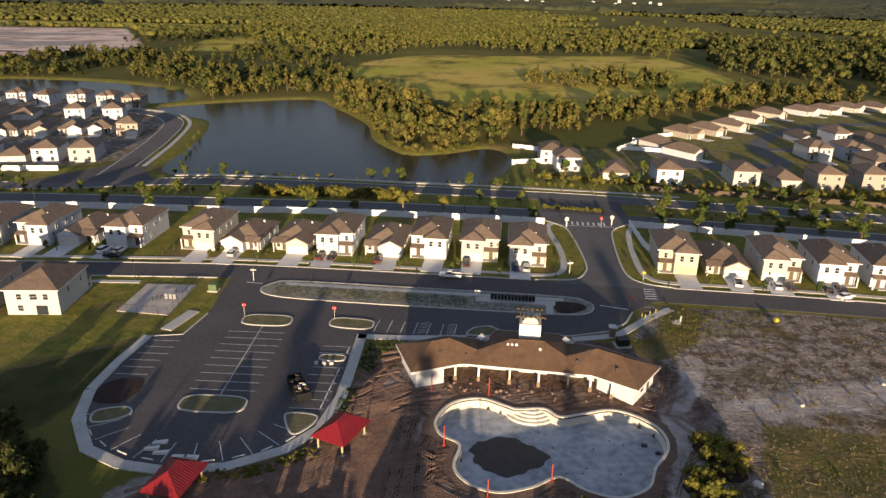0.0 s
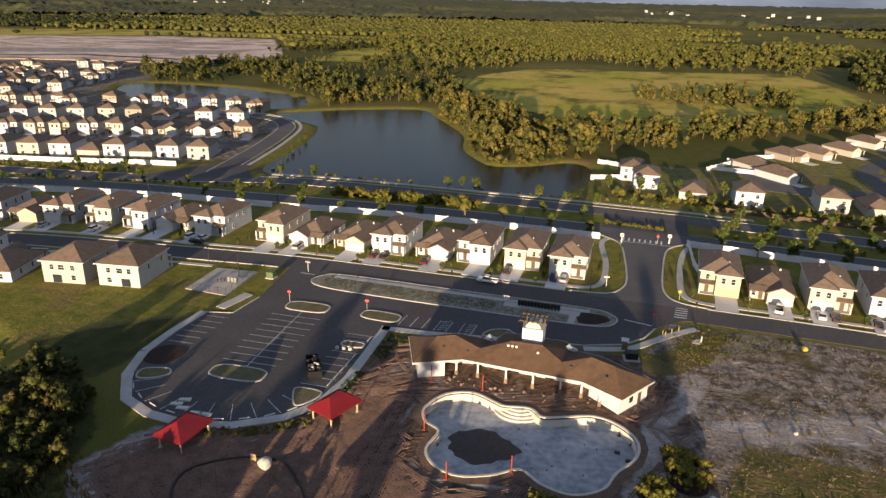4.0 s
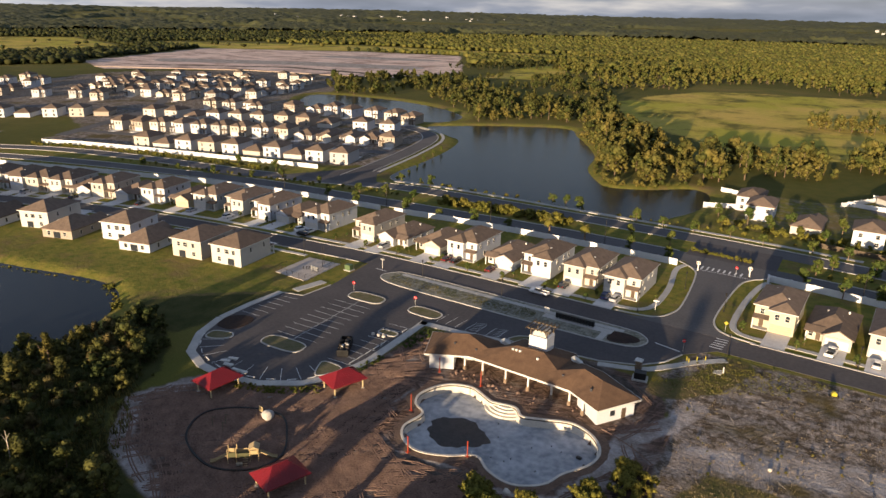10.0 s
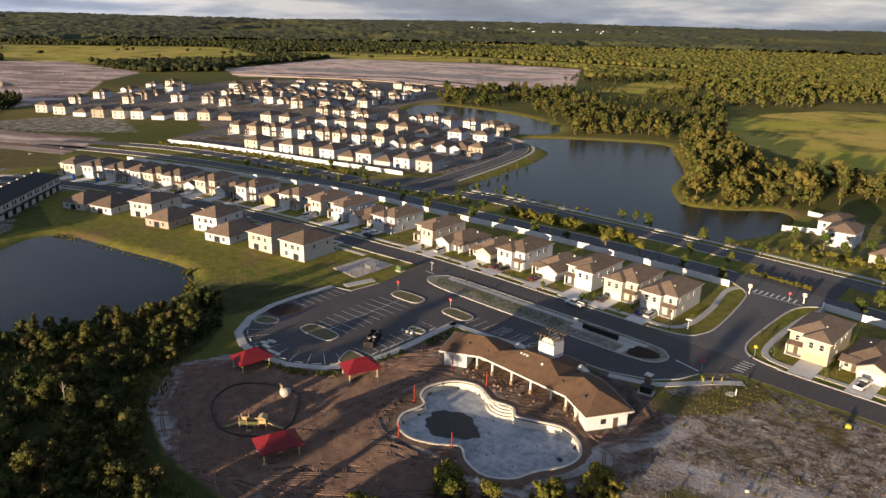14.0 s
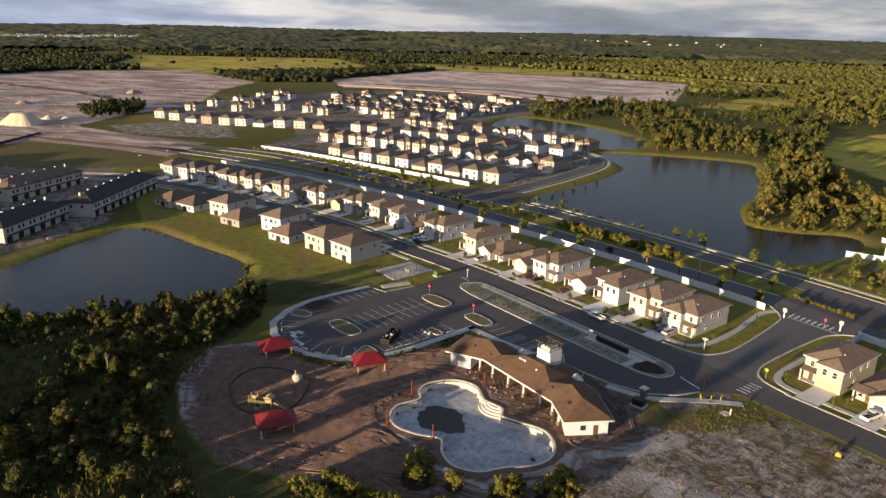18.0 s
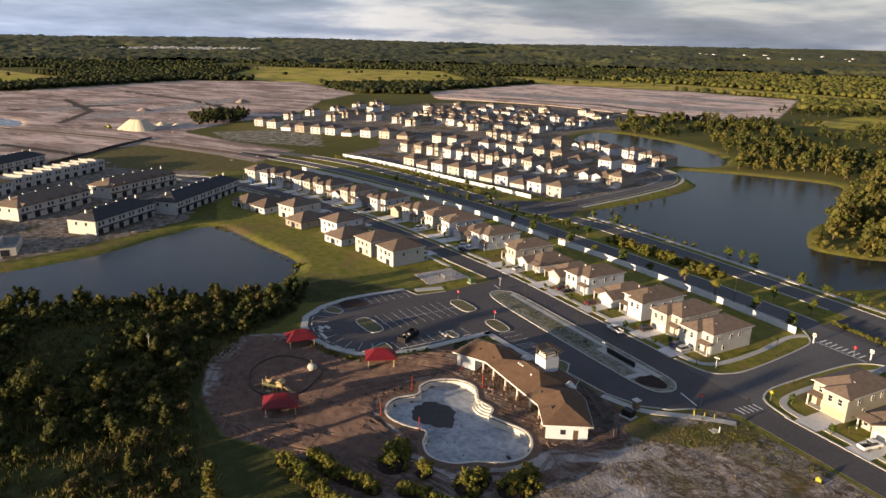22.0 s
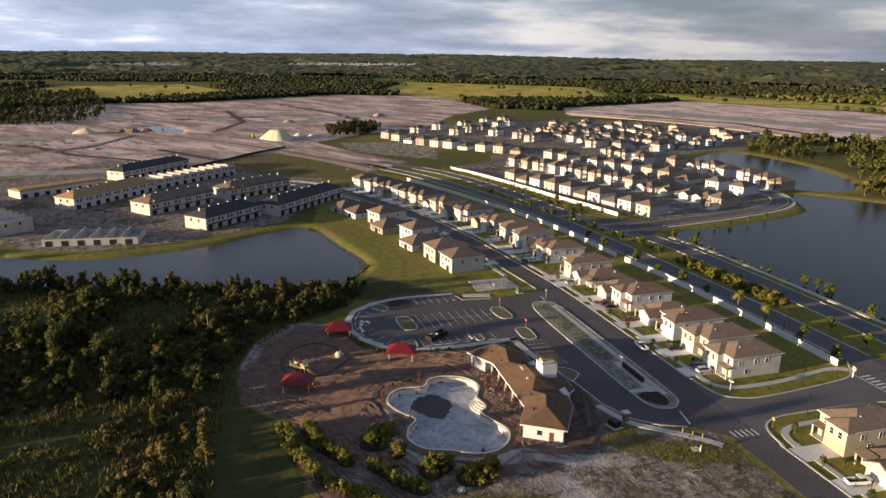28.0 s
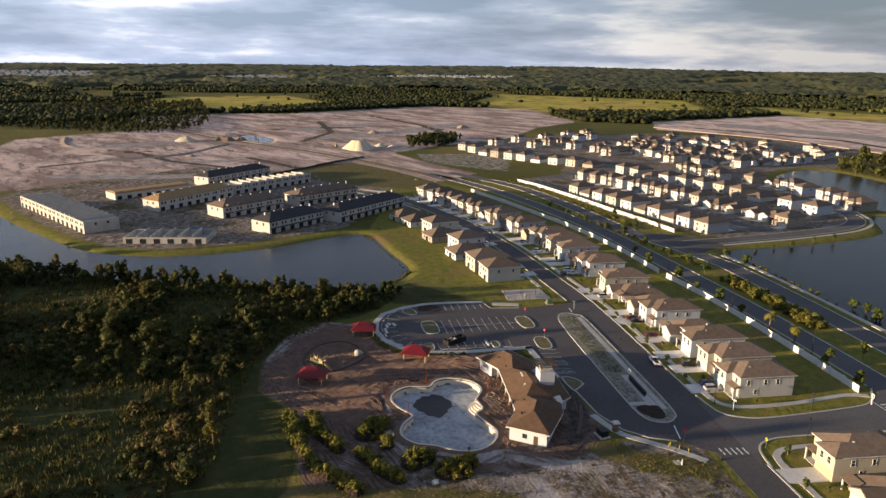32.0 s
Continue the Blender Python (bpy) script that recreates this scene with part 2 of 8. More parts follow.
for key, col in dict(white=(0.78, 0.78, 0.78), black=(0.015, 0.015, 0.018), silver=(0.42, 0.43, 0.45), blue=(0.03, 0.05, 0.13), red=(0.22, 0.03, 0.025), maroon=(0.09, 0.02, 0.02)).items():
    M["car_" + key] = mat("car_paint_" + key, col, col, 0.25, spec=0.6)
M["leaf_wood"] = leaf_mat("foliage_wood", (0.048, 0.062, 0.017), (0.105, 0.098, 0.026))
M["leaf_far"] = leaf_mat("foliage_far", (0.026, 0.036, 0.012), (0.056, 0.057, 0.018))
M["leaf_pine"] = leaf_mat("foliage_pine", (0.062, 0.075, 0.019), (0.155, 0.128, 0.034))
# lighter far foliage: front light and haze are put into the colour
M["leaf_front_lit"] = leaf_mat("foliage_front_lit", (0.078, 0.092, 0.021), (0.130, 0.118, 0.031), 0.28)
M["leaf_brown"] = leaf_mat("foliage_dull_brown", (0.075, 0.066, 0.024), (0.120, 0.092, 0.036))
M["leaf_street"] = leaf_mat("foliage_street", (0.060, 0.090, 0.022), (0.095, 0.110, 0.025))
M["leaf_hedge"] = leaf_mat("foliage_hedge", (0.120, 0.125, 0.024), (0.165, 0.145, 0.030))
M["leaf_thicket"] = leaf_mat("foliage_thicket", (0.036, 0.049, 0.014), (0.096, 0.092, 0.025))
M["leaf_straw"] = leaf_mat("dry_straw", (0.20, 0.155, 0.085), (0.32, 0.26, 0.17))
M["leaf_grass"] = leaf_mat("tall_grass", (0.085, 0.092, 0.026), (0.15, 0.125, 0.04))

# water: dark, nearly smooth, small ripples
mw = bpy.data.materials.new("pond_water")
mw.use_nodes = True
_n, _l = mw.node_tree.nodes, mw.node_tree.links
_p = _n["Principled BSDF"]
_p.inputs["Base Color"].default_value = (0.012, 0.016, 0.022, 1)
_p.inputs["Roughness"].default_value, _p.inputs["IOR"].default_value = 0.2, 1.28
_g, _t, _b = _n.new("ShaderNodeNewGeometry"), _n.new("ShaderNodeTexNoise"), _n.new("ShaderNodeBump")
_t.inputs["Scale"].default_value, _t.inputs["Detail"].default_value = 0.9, 4.0
_b.inputs["Strength"].default_value, _b.inputs["Distance"].default_value = 0.5, 0.14
_l.new(_g.outputs["Position"], _t.inputs["Vector"])
_l.new(_t.outputs["Fac"], _b.inputs["Height"])
_l.new(_b.outputs["Normal"], _p.inputs["Normal"])
M["water"] = mw


# ---- mesh helpers ----
class MB:
    """Collects faces; make() turns them into one mesh object."""

    def __init__(self):
        self.v, self.f = [], []

    def add(self, vs, fs):
        o = len(self.v)
        self.v += [tuple(p) for p in vs]
        self.f += [tuple(i + o for i in f) for f in fs]
        return self

    def box(self, x0, x1, y0, y1, z0, z1):
        return self.add([(x0, y0, z0), (x1, y0, z0), (x1, y1, z0), (x0, y1, z0), (x0, y0, z1), (x1, y0, z1), (x1, y1, z1), (x0, y1, z1)],
                        [(3, 2, 1, 0), (4, 5, 6, 7), (0, 1, 5, 4), (1, 2, 6, 5), (2, 3, 7, 6), (3, 0, 4, 7)])

    def prism(self, poly, z0, z1):
        n = len(poly)
        if sum(poly[i][0] * poly[(i + 1) % n][1] - poly[(i + 1) % n][0] * poly[i][1] for i in range(n)) < 0:
            poly = poly[::-1]
        return self.add([(x, y, z0) for x, y in poly] + [(x, y, z1) for x, y in poly],
                        [tuple(range(n - 1, -1, -1)), tuple(range(n, 2 * n))] + [(i, (i + 1) % n, n + (i + 1) % n, n + i) for i in range(n)])

    def cyl(self, x, y, z0, z1, r0, r1=None, n=8):
        r1 = r0 if r1 is None else r1
        c = [(math.cos(2 * math.pi * i / n), math.sin(2 * math.pi * i / n)) for i in range(n)]
        return self.add([(x + r0 * a, y + r0 * b, z0) for a, b in c] + [(x + r1 * a, y + r1 * b, z1) for a, b in c],
                        [tuple(range(n - 1, -1, -1)), tuple(range(n, 2 * n))] + [(i, (i + 1) % n, n + (i + 1) % n, n + i) for i in range(n)])

    def tube(self, p, q, r0, r1=None, n=6):
        p, q = Vector(p), Vector(q)
        r1 = r0 if r1 is None else r1
        d = (q - p).normalized()
        u = d.orthogonal().normalized()
        w = d.cross(u)
        ring = [u * math.cos(2 * math.pi * i / n) + w * math.sin(2 * math.pi * i / n) for i in range(n)]
        return self.add([p + k * r0 for k in ring] + [q + k * r1 for k in ring],
                        [tuple(range(n - 1, -1, -1)), tuple(range(n, 2 * n))] + [(i, (i + 1) % n, n + (i + 1) % n, n + i) for i in range(n)])

    def hip(self, x0, x1, y0, y1, z, rise, fascia=0.22, gable=""):
        """Hip roof over a rectangle, ridge along the longer side; gable: sides ('s', 'n') left upright."""
        self.box(x0, x1, y0, y1, z - fascia, z)
        if y1 - y0 >= x1 - x0:
            h, xm = (x1 - x0) / 2, (x0 + x1) / 2
            a, b = (xm, y0 + (0 if "s" in gable else h), z + rise), (xm, y1 - (0 if "n" in gable else h), z + rise)
            return self.add([(x0, y0, z), (x1, y0, z), (x1, y1, z), (x0, y1, z), a, b], [(0, 1, 4), (1, 2, 5, 4), (2, 3, 5), (3, 0, 4, 5)])
        h, ym = (y1 - y0) / 2, (y0 + y1) / 2
        a, b = (x0 + h, ym, z + rise), (x1 - h, ym, z + rise)
        return self.add([(x0, y0, z), (x1, y0, z), (x1, y1, z), (x0, y1, z), a, b], [(0, 1, 5, 4), (1, 2, 5), (2, 3, 4, 5), (3, 0, 4)])

    def mesh(self, name):
        me = bpy.data.meshes.new(name)
        me.from_pydata(self.v, [], self.f)
        me.update()
        return me


def part(name, shape, material, parent, label="", at=None):
    """One mesh object under a thing or under a part."""
    me = shape.mesh(name) if isinstance(shape, MB) else shape
    if not me.materials:
        me.materials.append(M[material])
    ob = new(name, me)
    ob.parent = parent
    if at is not None:
        ob.matrix_basis = at
    if label:
        tagged(ob, label)
    return ob


def thing(name, label, category, at=None, group="", kind=""):
    ob = new(name)
    ob.empty_display_size = 0.5
    if at is not None:
        ob.matrix_basis = at
    return tagged(ob, label, category, group, kind)


def solid(name, shape, material, label, category, kind="", group="", at=None):
    """A thing made of one mesh."""
    me = shape.mesh(name) if isinstance(shape, MB) else shape
    if not me.materials:
        me.materials.append(M[material])
    ob = new(name, me)
    if at is not None:
        ob.matrix_basis = at
    return tagged(ob, label, category, group, kind)


def fast_mesh(name, v, f):
    """A mesh from numpy arrays: v (n, 3), f (m, 3 or 4)."""
    me = bpy.data.meshes.new(name)
    k = f.shape[1]
    me.vertices.add(len(v))
    me.vertices.foreach_set("co", np.asarray(v, np.float32).ravel())
    me.loops.add(f.size)
    me.loops.foreach_set("vertex_index", np.asarray(f, np.int32).ravel())
    me.polygons.add(len(f))
    me.polygons.foreach_set("loop_start", np.arange(0, f.size, k, dtype=np.int32))
    me.update(calc_edges=True)
    return me


def spline(pts, n=6, closed=True):
    """Smooth curve through a few control points (Catmull-Rom)."""
    out, m = [], len(pts)
    for i in range(m if closed else m - 1):
        p = [Vector(pts[(i + k) % m] if closed else pts[min(max(i + k, 0), m - 1)]) for k in (-1, 0, 1, 2)]
        for j in range(n):
            t = j / n
            q = 0.5 * (2 * p[1] + (p[2] - p[0]) * t + (2 * p[0] - 5 * p[1] + 4 * p[2] - p[3]) * t * t + (3 * p[1] - p[0] - 3 * p[2] + p[3]) * t ** 3)
            out.append((q.x, q.y))
    if not closed:
        out.append(tuple(pts[-1]))
    return out


def offset_line(line, d):
    """The open line moved d to its left."""
    out = []
    for i, p in enumerate(line):
        a, b = Vector(line[max(i - 1, 0)]), Vector(line[min(i + 1, len(line) - 1)])
        t = (b - a).normalized()
        out.append((p[0] - t.y * d, p[1] + t.x * d))
    return out


def offset_loop(loop, d):
    """The closed loop moved d inwards (counter-clockwise loops)."""
    n, out = len(loop), []
    area = sum(loop[i][0] * loop[(i + 1) % n][1] - loop[(i + 1) % n][0] * loop[i][1] for i in range(n))
    s = 1 if area > 0 else -1
    for i in range(n):
        t = (Vector(loop[(i + 1) % n]) - Vector(loop[i - 1])).normalized()
        out.append((loop[i][0] - s * t.y * d, loop[i][1] + s * t.x * d))
    return out


def strip(line, d0, d1, z0, z1, mb=None):
    """A band beside an open line, from offset d0 to d1, as a slab."""
    mb = mb or MB()
    a, b, n = offset_line(line, d0), offset_line(line, d1), len(line)
    vs = [(*p, z1) for p in a] + [(*p, z1) for p in b] + [(*p, z0) for p in a] + [(*p, z0) for p in b]
    fs = []
    for i in range(n - 1):
        q = [(i, i + 1, n + i + 1, n + i), (2 * n + i, 2 * n + i + 1, i + 1, i), (n + i, n + i + 1, 3 * n + i + 1, 3 * n + i)]
        fs += q
    fs += [(0, n, 3 * n, 2 * n), (2 * n - 1, n - 1, 3 * n - 1, 4 * n - 1)]
    return mb.add(vs, fs)


def ring(loop, width, z0, z1, mb=None):
    """A kerb along the inside of a closed loop."""
    mb = mb or MB()
    inner, n = offset_loop(loop, width), len(loop)
    vs = [(*p, z1) for p in loop] + [(*p, z1) for p in inner] + [(*p, z0) for p in loop] + [(*p, z0) for p in inner]
    fs = []
    for i in range(n):
        j = (i + 1) % n
        fs += [(i, j, n + j, n + i), (2 * n + i, 2 * n + j, j, i), (n + i, n + j, 3 * n + j, 3 * n + i)]
    return mb.add(vs, fs)


def inside(px, py, poly):
    """Signed distance (numpy) of points to a polygon: positive inside."""
    poly = np.asarray(poly, float)
    best, odd = np.full(px.shape, 1e9), np.zeros(px.shape, bool)
    for (ax, ay), (bx, by) in zip(poly, np.roll(poly, -1, 0)):
        ex, ey = bx - ax, by - ay
        t = np.clip(((px - ax) * ex + (py - ay) * ey) / (ex * ex + ey * ey + 1e-9), 0, 1)
        best = np.minimum(best, np.hypot(px - ax - t * ex, py - ay - t * ey))
        cross = ((ay > py) != (by > py)) & (px < (bx - ax) * (py - ay) / (by - ay + 1e-12) + ax)
        odd ^= cross
    return np.where(odd, best, -best)


def smooth01(x):
    x = np.clip(x, 0, 1)
    return x * x * (3 - 2 * x)


def value_noise(x, y, cell, seed=0):
    """Smooth random heights 0..1 on a lattice of that cell size."""
    def h(i, j):
        k = (i.astype(np.int64) * 374761393 + j.astype(np.int64) * 668265263 + seed * 974711) & 0x7FFFFFFF
        k = ((k ^ (k >> 13)) * 1274126177) & 0x7FFFFFFF
        return ((k ^ (k >> 16)) & 0xFFFF) / 65535.0
    u, w = x / cell, y / cell
    i, j = np.floor(u), np.floor(w)
    a, b = smooth01(u - i), smooth01(w - j)
    return (h(i, j) * (1 - a) + h(i + 1, j) * a) * (1 - b) + (h(i, j + 1) * (1 - a) + h(i + 1, j + 1) * a) * b


# ---- ground ----
POND_N = spline([(-130, 249), (-138, 290), (-146, 326), (-157, 352), (-172, 363), (-199, 381), (-188, 396), (-163, 415), (-127, 431), (-110, 408), (-95, 386), (-77, 354), (-68, 322), (-55, 300), (-44, 290), (-26, 297), (-12, 309), (-4, 300), (-3, 280), (-8, 262), (-18, 250), (-64, 251), (-100, 249)])
POND_NW = spline([(-355, 423), (-379, 470), (-319, 480), (-257, 466), (-214, 439), (-205, 412), (-218, 398), (-270, 404), (-330, 408)])
POND_SW = spline([(-112, 95), (-146, 89), (-178, 80), (-172, 62), (-154, 34), (-145, -4), (-156, -42), (-190, -76), (-228, -108), (-300, -160), (-280, -185), (-205, -140), (-160, -92), (-132, -52), (-117, -18), (-110, 22), (-102, 50), (-95, 76)])
POND_FAR = spline([(-640, -55), (-600, -40), (-590, -8), (-630, -4), (-665, -30)])
POOL = spline([(-10, 98), (-8, 103.2), (-3.3, 105.4), (1.2, 103.6), (3.2, 102.9), (7.6, 103.6), (10.2, 101.5), (14, 102.8), (18.9, 104.7), (23.3, 103.2), (26.3, 99.6), (26.4, 95), (23.6, 90), (22, 85.6), (17.9, 82.9), (13.3, 83.8), (9.4, 86.3), (5.2, 83.5), (0.4, 81.8), (-3.7, 83.2), (-6, 86.6), (-5.6, 92), (-8.8, 94.3)], 5)
SITE_DIRT = [(-57, 64), (-52, 78), (-44, 82), (-30, 88), (-27, 104), (-27, 121), (-17, 124), (15, 131), (29, 127), (36, 110), (36, 92), (28, 80), (14, 71), (3, 57), (-8, 48), (-26, 47), (-45, 52)]
SCRUB = [(31, 149), (27, 132), (33, 118), (35, 95), (30, 80), (40, 62), (80, 50), (190, 60), (220, 130), (140, 145), (60, 150)]
LAWN_N = [(-300, 95), (-270, 112), (-232, 128), (-190, 140), (-150, 148), (-110, 151), (140, 149), (160, 150), (160, 196), (106, 199), (40, 206), (-110, 203), (-168, 200), (-206, 194), (-258, 180), (-300, 160), (-330, 140)]
LAWN_S = [(-60, 150), (-62, 128), (-66, 122), (-84, 108), (-94, 92), (-112, 97), (-178, 82), (-200, 86), (-245, 95), (-240, 125), (-190, 138), (-140, 148)]
BLVD_GREEN = [(160, 196), (106, 199), (40, 206), (-110, 203), (-168, 200), (-206, 194), (-258, 180), (-300, 160), (-345, 175), (-300, 210), (-258, 232), (-206, 238), (-168, 243), (-130, 256), (20, 256), (160, 246)]
TOWN_DIRT = [(-150, -20), (-160, 20), (-176, 50), (-192, 74), (-215, 82), (-240, 115), (-300, 120), (-380, 60), (-420, -40), (-330, -130), (-262, -150), (-200, -92), (-160, -50)]
SAND_W = [(-330, 135), (-345, 60), (-360, -20), (-330, -90), (-310, -150), (-420, -230), (-620, -260), (-700, -190), (-760, -120), (-895, -240), (-989, -142), (-1016, -3), (-1215, 243), (-1143, 423), (-860, 420), (-760, 330), (-610, 250), (-560, 175), (-500, 118), (-420, 150), (-370, 175)]
SAND_N = [(-861, 541), (-1003, 852), (-747, 1000), (-578, 1027), (-470, 860), (-400, 745), (-425, 640), (-500, 612), (-616, 600), (-740, 490)]
FIELD_E = [(-116, 498), (-82, 470), (-42, 440), (-24, 412), (15, 404), (60, 440), (110, 484), (170, 512), (208, 522), (176, 600), (170, 690), (150, 808), (50, 780), (-10, 762), (-74, 754), (-112, 728), (-139, 662), (-148, 597)]
FIELD_GAP = [(-350, 714), (-383, 862), (-385, 976), (-330, 890), (-287, 807), (-292, 730)]
GREEN_W = [(-382, 17), (-427, 59), (-442, 100), (-393, 118), (-341, 138), (-300, 125), (-326, 71), (-352, 45)]
GREEN_PIT = [(-500, 135), (-491, 238), (-371, 203), (-408, 160), (-440, 138)]
GRASS_E = [(36, 60), (41, 95), (44, 104), (56, 104), (76, 101), (130, 104), (190, 100), (190, 40), (80, 30), (40, 40)]
CLUSTER = [(-345, 200), (-300, 205), (-255, 232), (-165, 246), (-148, 262), (-166, 338), (-200, 372), (-215, 396), (-335, 405), (-355, 425), (-390, 520), (-480, 610), (-620, 590), (-700, 470), (-640, 280), (-540, 190), (-410, 255), (-350, 230)]
CLUSTER_NW = [(-345, 205), (-300, 208), (-255, 234), (-165, 248), (-148, 262), (-166, 338), (-200, 372), (-215, 396), (-335, 402), (-390, 330)]
FIELD_W = [(-1060, 420), (-1060, 760), (-1500, 900), (-1750, 500), (-1300, 330)]
FIELD_NW = [(-1000, 860), (-740, 1040), (-400, 1080), (-420, 1190), (-900, 1160), (-1250, 950)]
FIELD_SW = [(-1080, -60), (-1000, -190), (-1100, -330), (-1500, -300), (-1600, -60), (-1300, 60)]
CLUSTER_E = [(10, 256), (160, 252), (260, 270), (260, 470), (170, 465), (95, 385), (40, 318), (5, 320)]
WOOD_SW = [(-86, 92), (-70, 84), (-60, 74), (-55, 58), (-34, 46), (-12, 41), (12, 40), (32, 40), (60, 10), (60, -150), (-190, -150), (-150, -85), (-126, -50), (-111, -18), (-104, 22), (-97, 48), (-90, 74)]
TRACK = [(-62, 64), (-44, 52), (-26, 47), (-8, 48), (4, 57), (14, 62), (36, 58), (60, 50), (60, 30), (0, 36), (-40, 44)]
LAWN_BANK = 7.0


def rise(x, y):
    """The land lifts gently far away, up to the horizon."""
    r = np.hypot(x + 50, y - 100)
    t = np.clip((r - 1300) / 3600, 0, None)
    hills = value_noise(x, y, 1500, 5) * 26 * smooth01((r - 2200) / 2200)
    return 34 * t ** 1.5 + hills


def ground_z(x, y):
    x, y = np.asarray(x, float), np.asarray(y, float)
    z = rise(x, y)
    for p in (POND_N, POND_NW, POND_SW, POND_FAR):
        d = inside(x, y, p)
        z = np.where(d > -LAWN_BANK, z - 2.6 * smooth01((d + LAWN_BANK) / (LAWN_BANK + 5)), z)
    d = inside(x, y, POOL)
    z = np.where(d > -0.2, z - 2.6, z)
    # spoil heap edge south of the site and rough construction ground
    rough = (value_noise(x, y, 3.0, 2) - 0.5) * 0.4 + (value_noise(x, y, 9.0, 3) - 0.5) * 0.25
    d1, d2 = inside(x, y, SITE_DIRT), inside(x, y, SCRUB)
    keep = smooth01(np.maximum(d1, d2) / 4) * smooth01((-inside(x, y, POOL) - 1) / 3)
    keep = keep * smooth01((np.hypot((x - 5) / 1.9, y - 116) - 14) / 3)
    z = z + rough * 0.5 * keep
    return z


def steps(spans):
    """Grid coordinates: (from, to, cell) spans."""
    out = []
    for a, b, c in spans:
        out += list(np.arange(a, b, c))
    return out


def growing(start, end, cell, factor):
    out, s = [], start
    while abs(s) < abs(end):
        out.append(s)
        cell *= factor
        s += cell if end > 0 else -cell
    out.append(end)
    return out


gx = np.array(sorted(set(growing(-420, -5000, 6, 1.045)) | set(steps([(-419, -210, 4.5), (-210, -84, 2.4), (-84, 62, 1.1), (62, 160, 2.4), (160, 260, 6)])) | set(growing(261, 3600, 7, 1.06))))
gy = np.array(sorted(set(growing(-165, -1600, 8, 1.08)) | set(steps([(-164, 36, 4.0), (36, 160, 1.1), (160, 440, 2.6), (440, 640, 5.5)])) | set(growing(641, 5000, 7, 1.045))))
GX, GY = np.meshgrid(gx, gy)
px, py = GX.ravel(), GY.ravel()
pz = ground_z(px, py)
nx, ny = len(gx), len(gy)
ii, jj = np.meshgrid(np.arange(nx - 1), np.arange(ny - 1))
a0 = (jj * nx + ii).ravel()
me = fast_mesh("ground", np.stack([px, py, pz], 1), np.stack([a0, a0 + 1, a0 + nx + 1, a0 + nx], 1))


def cover(polys, soft):
    d = np.full(px.shape, -1e9)
    for p in polys:
        d = np.maximum(d, inside(px, py, p))
    return np.clip(0.5 + d / (2 * soft), 0, 1)


def water_edge():
    d = np.full(px.shape, -1e9)
    for p in (POND_N, POND_NW, POND_SW):
        d = np.maximum(d, inside(px, py, p))
    return d


we = water_edge()


def near_line(lines, soft):
    """1 on the lines (points, half width), fading outside."""
    out = np.zeros_like(px)
    for pts, w in lines:
        d = np.full(px.shape, 1e9)
        for (ax, ay), (bx, by) in zip(pts, pts[1:]):
            ex, ey = bx - ax, by - ay
            t = np.clip(((px - ax) * ex + (py - ay) * ey) / (ex * ex + ey * ey), 0, 1)
            d = np.minimum(d, np.hypot(px - ax - t * ex, py - ay - t * ey))
        out = np.maximum(out, np.clip(0.5 + (w - d) / (2 * soft), 0, 1))
    return out


site_rim = np.clip(1 - np.abs(inside(px, py, SITE_DIRT) - 2.0) / 5.0, 0, 1) * smooth01((-20 - px) / 10) * smooth01((92 - py) / 12)
pale = np.maximum.reduce([near_line([([(-559, -150), (-568, -126), (-587, -100)], 16), ([(-372, -130), (-365, -60), (-372, -28)], 9), ([(-540, 104), (-558, 130)], 13), ([(-430, -90), (-445, -40), (-460, 0)], 8), ([(-640, 60), (-700, 140), (-800, 220)], 18), ([(-720, 20), (-820, 120)], 14), ([(-800, 640), (-640, 720), (-500, 760)], 30), ([(-700, 860), (-560, 900)], 24)], 6), 0.8 * site_rim, 0.5 * cover([GREEN_PIT], 6), 0.75 * near_line([([(27.5, 86), (30.5, 96), (29, 106), (34, 114), (37, 124)], 2.8), ([(-5, 78.6), (6, 80.2), (14, 79), (21, 79.6), (27, 83.5)], 1.8), ([(-13, 90), (-12, 100)], 0.8)], 1.6), 0.85 * near_line([([(42, 108), (70, 118), (120, 122)], 5)], 6)])
wet = np.maximum.reduce([near_line([([(-420, -160), (-458, -123), (-492, -70), (-579, -41), (-594, -12)], 4), ([(-520, -125), (-498, -105), (-449, -71), (-410, -18)], 3.5), ([(-640, -60), (-609, -47), (-590, -20)], 8), ([(-600, 30), (-700, 60), (-860, 40)], 4), ([(-660, 200), (-800, 180), (-960, 120)], 5), ([(-400, 40), (-470, -10)], 4), ([(-480, -160), (-540, -70)], 3), ([(-720, -60), (-760, 60), (-740, 200)], 4), ([(-760, 560), (-600, 660), (-480, 660)], 6)], 4), near_line([([(-16, 128), (14, 127), (26, 122)], 2.6), ([(-10, 80), (-2, 78), (14, 80)], 1.6)], 2.5)])
weedy = np.maximum(cover([GREEN_W, GRASS_E, [(-96, 97), (-84, 110), (-66, 124), (-69, 96), (-84, 86)]], 2.5), near_line([([(30, 128), (36, 134), (40, 146)], 4), ([(-28, 94), (-27.5, 122)], 1.8), ([(-44, 79.5), (-33, 83.5)], 1.8)], 2.2))
att = me.attributes.new("cover_c", "FLOAT_COLOR", "POINT")
att.data.foreach_set("color", np.stack([pale, wet, weedy, cover([SAND_N], 8)], 1).astype(np.float32).ravel())
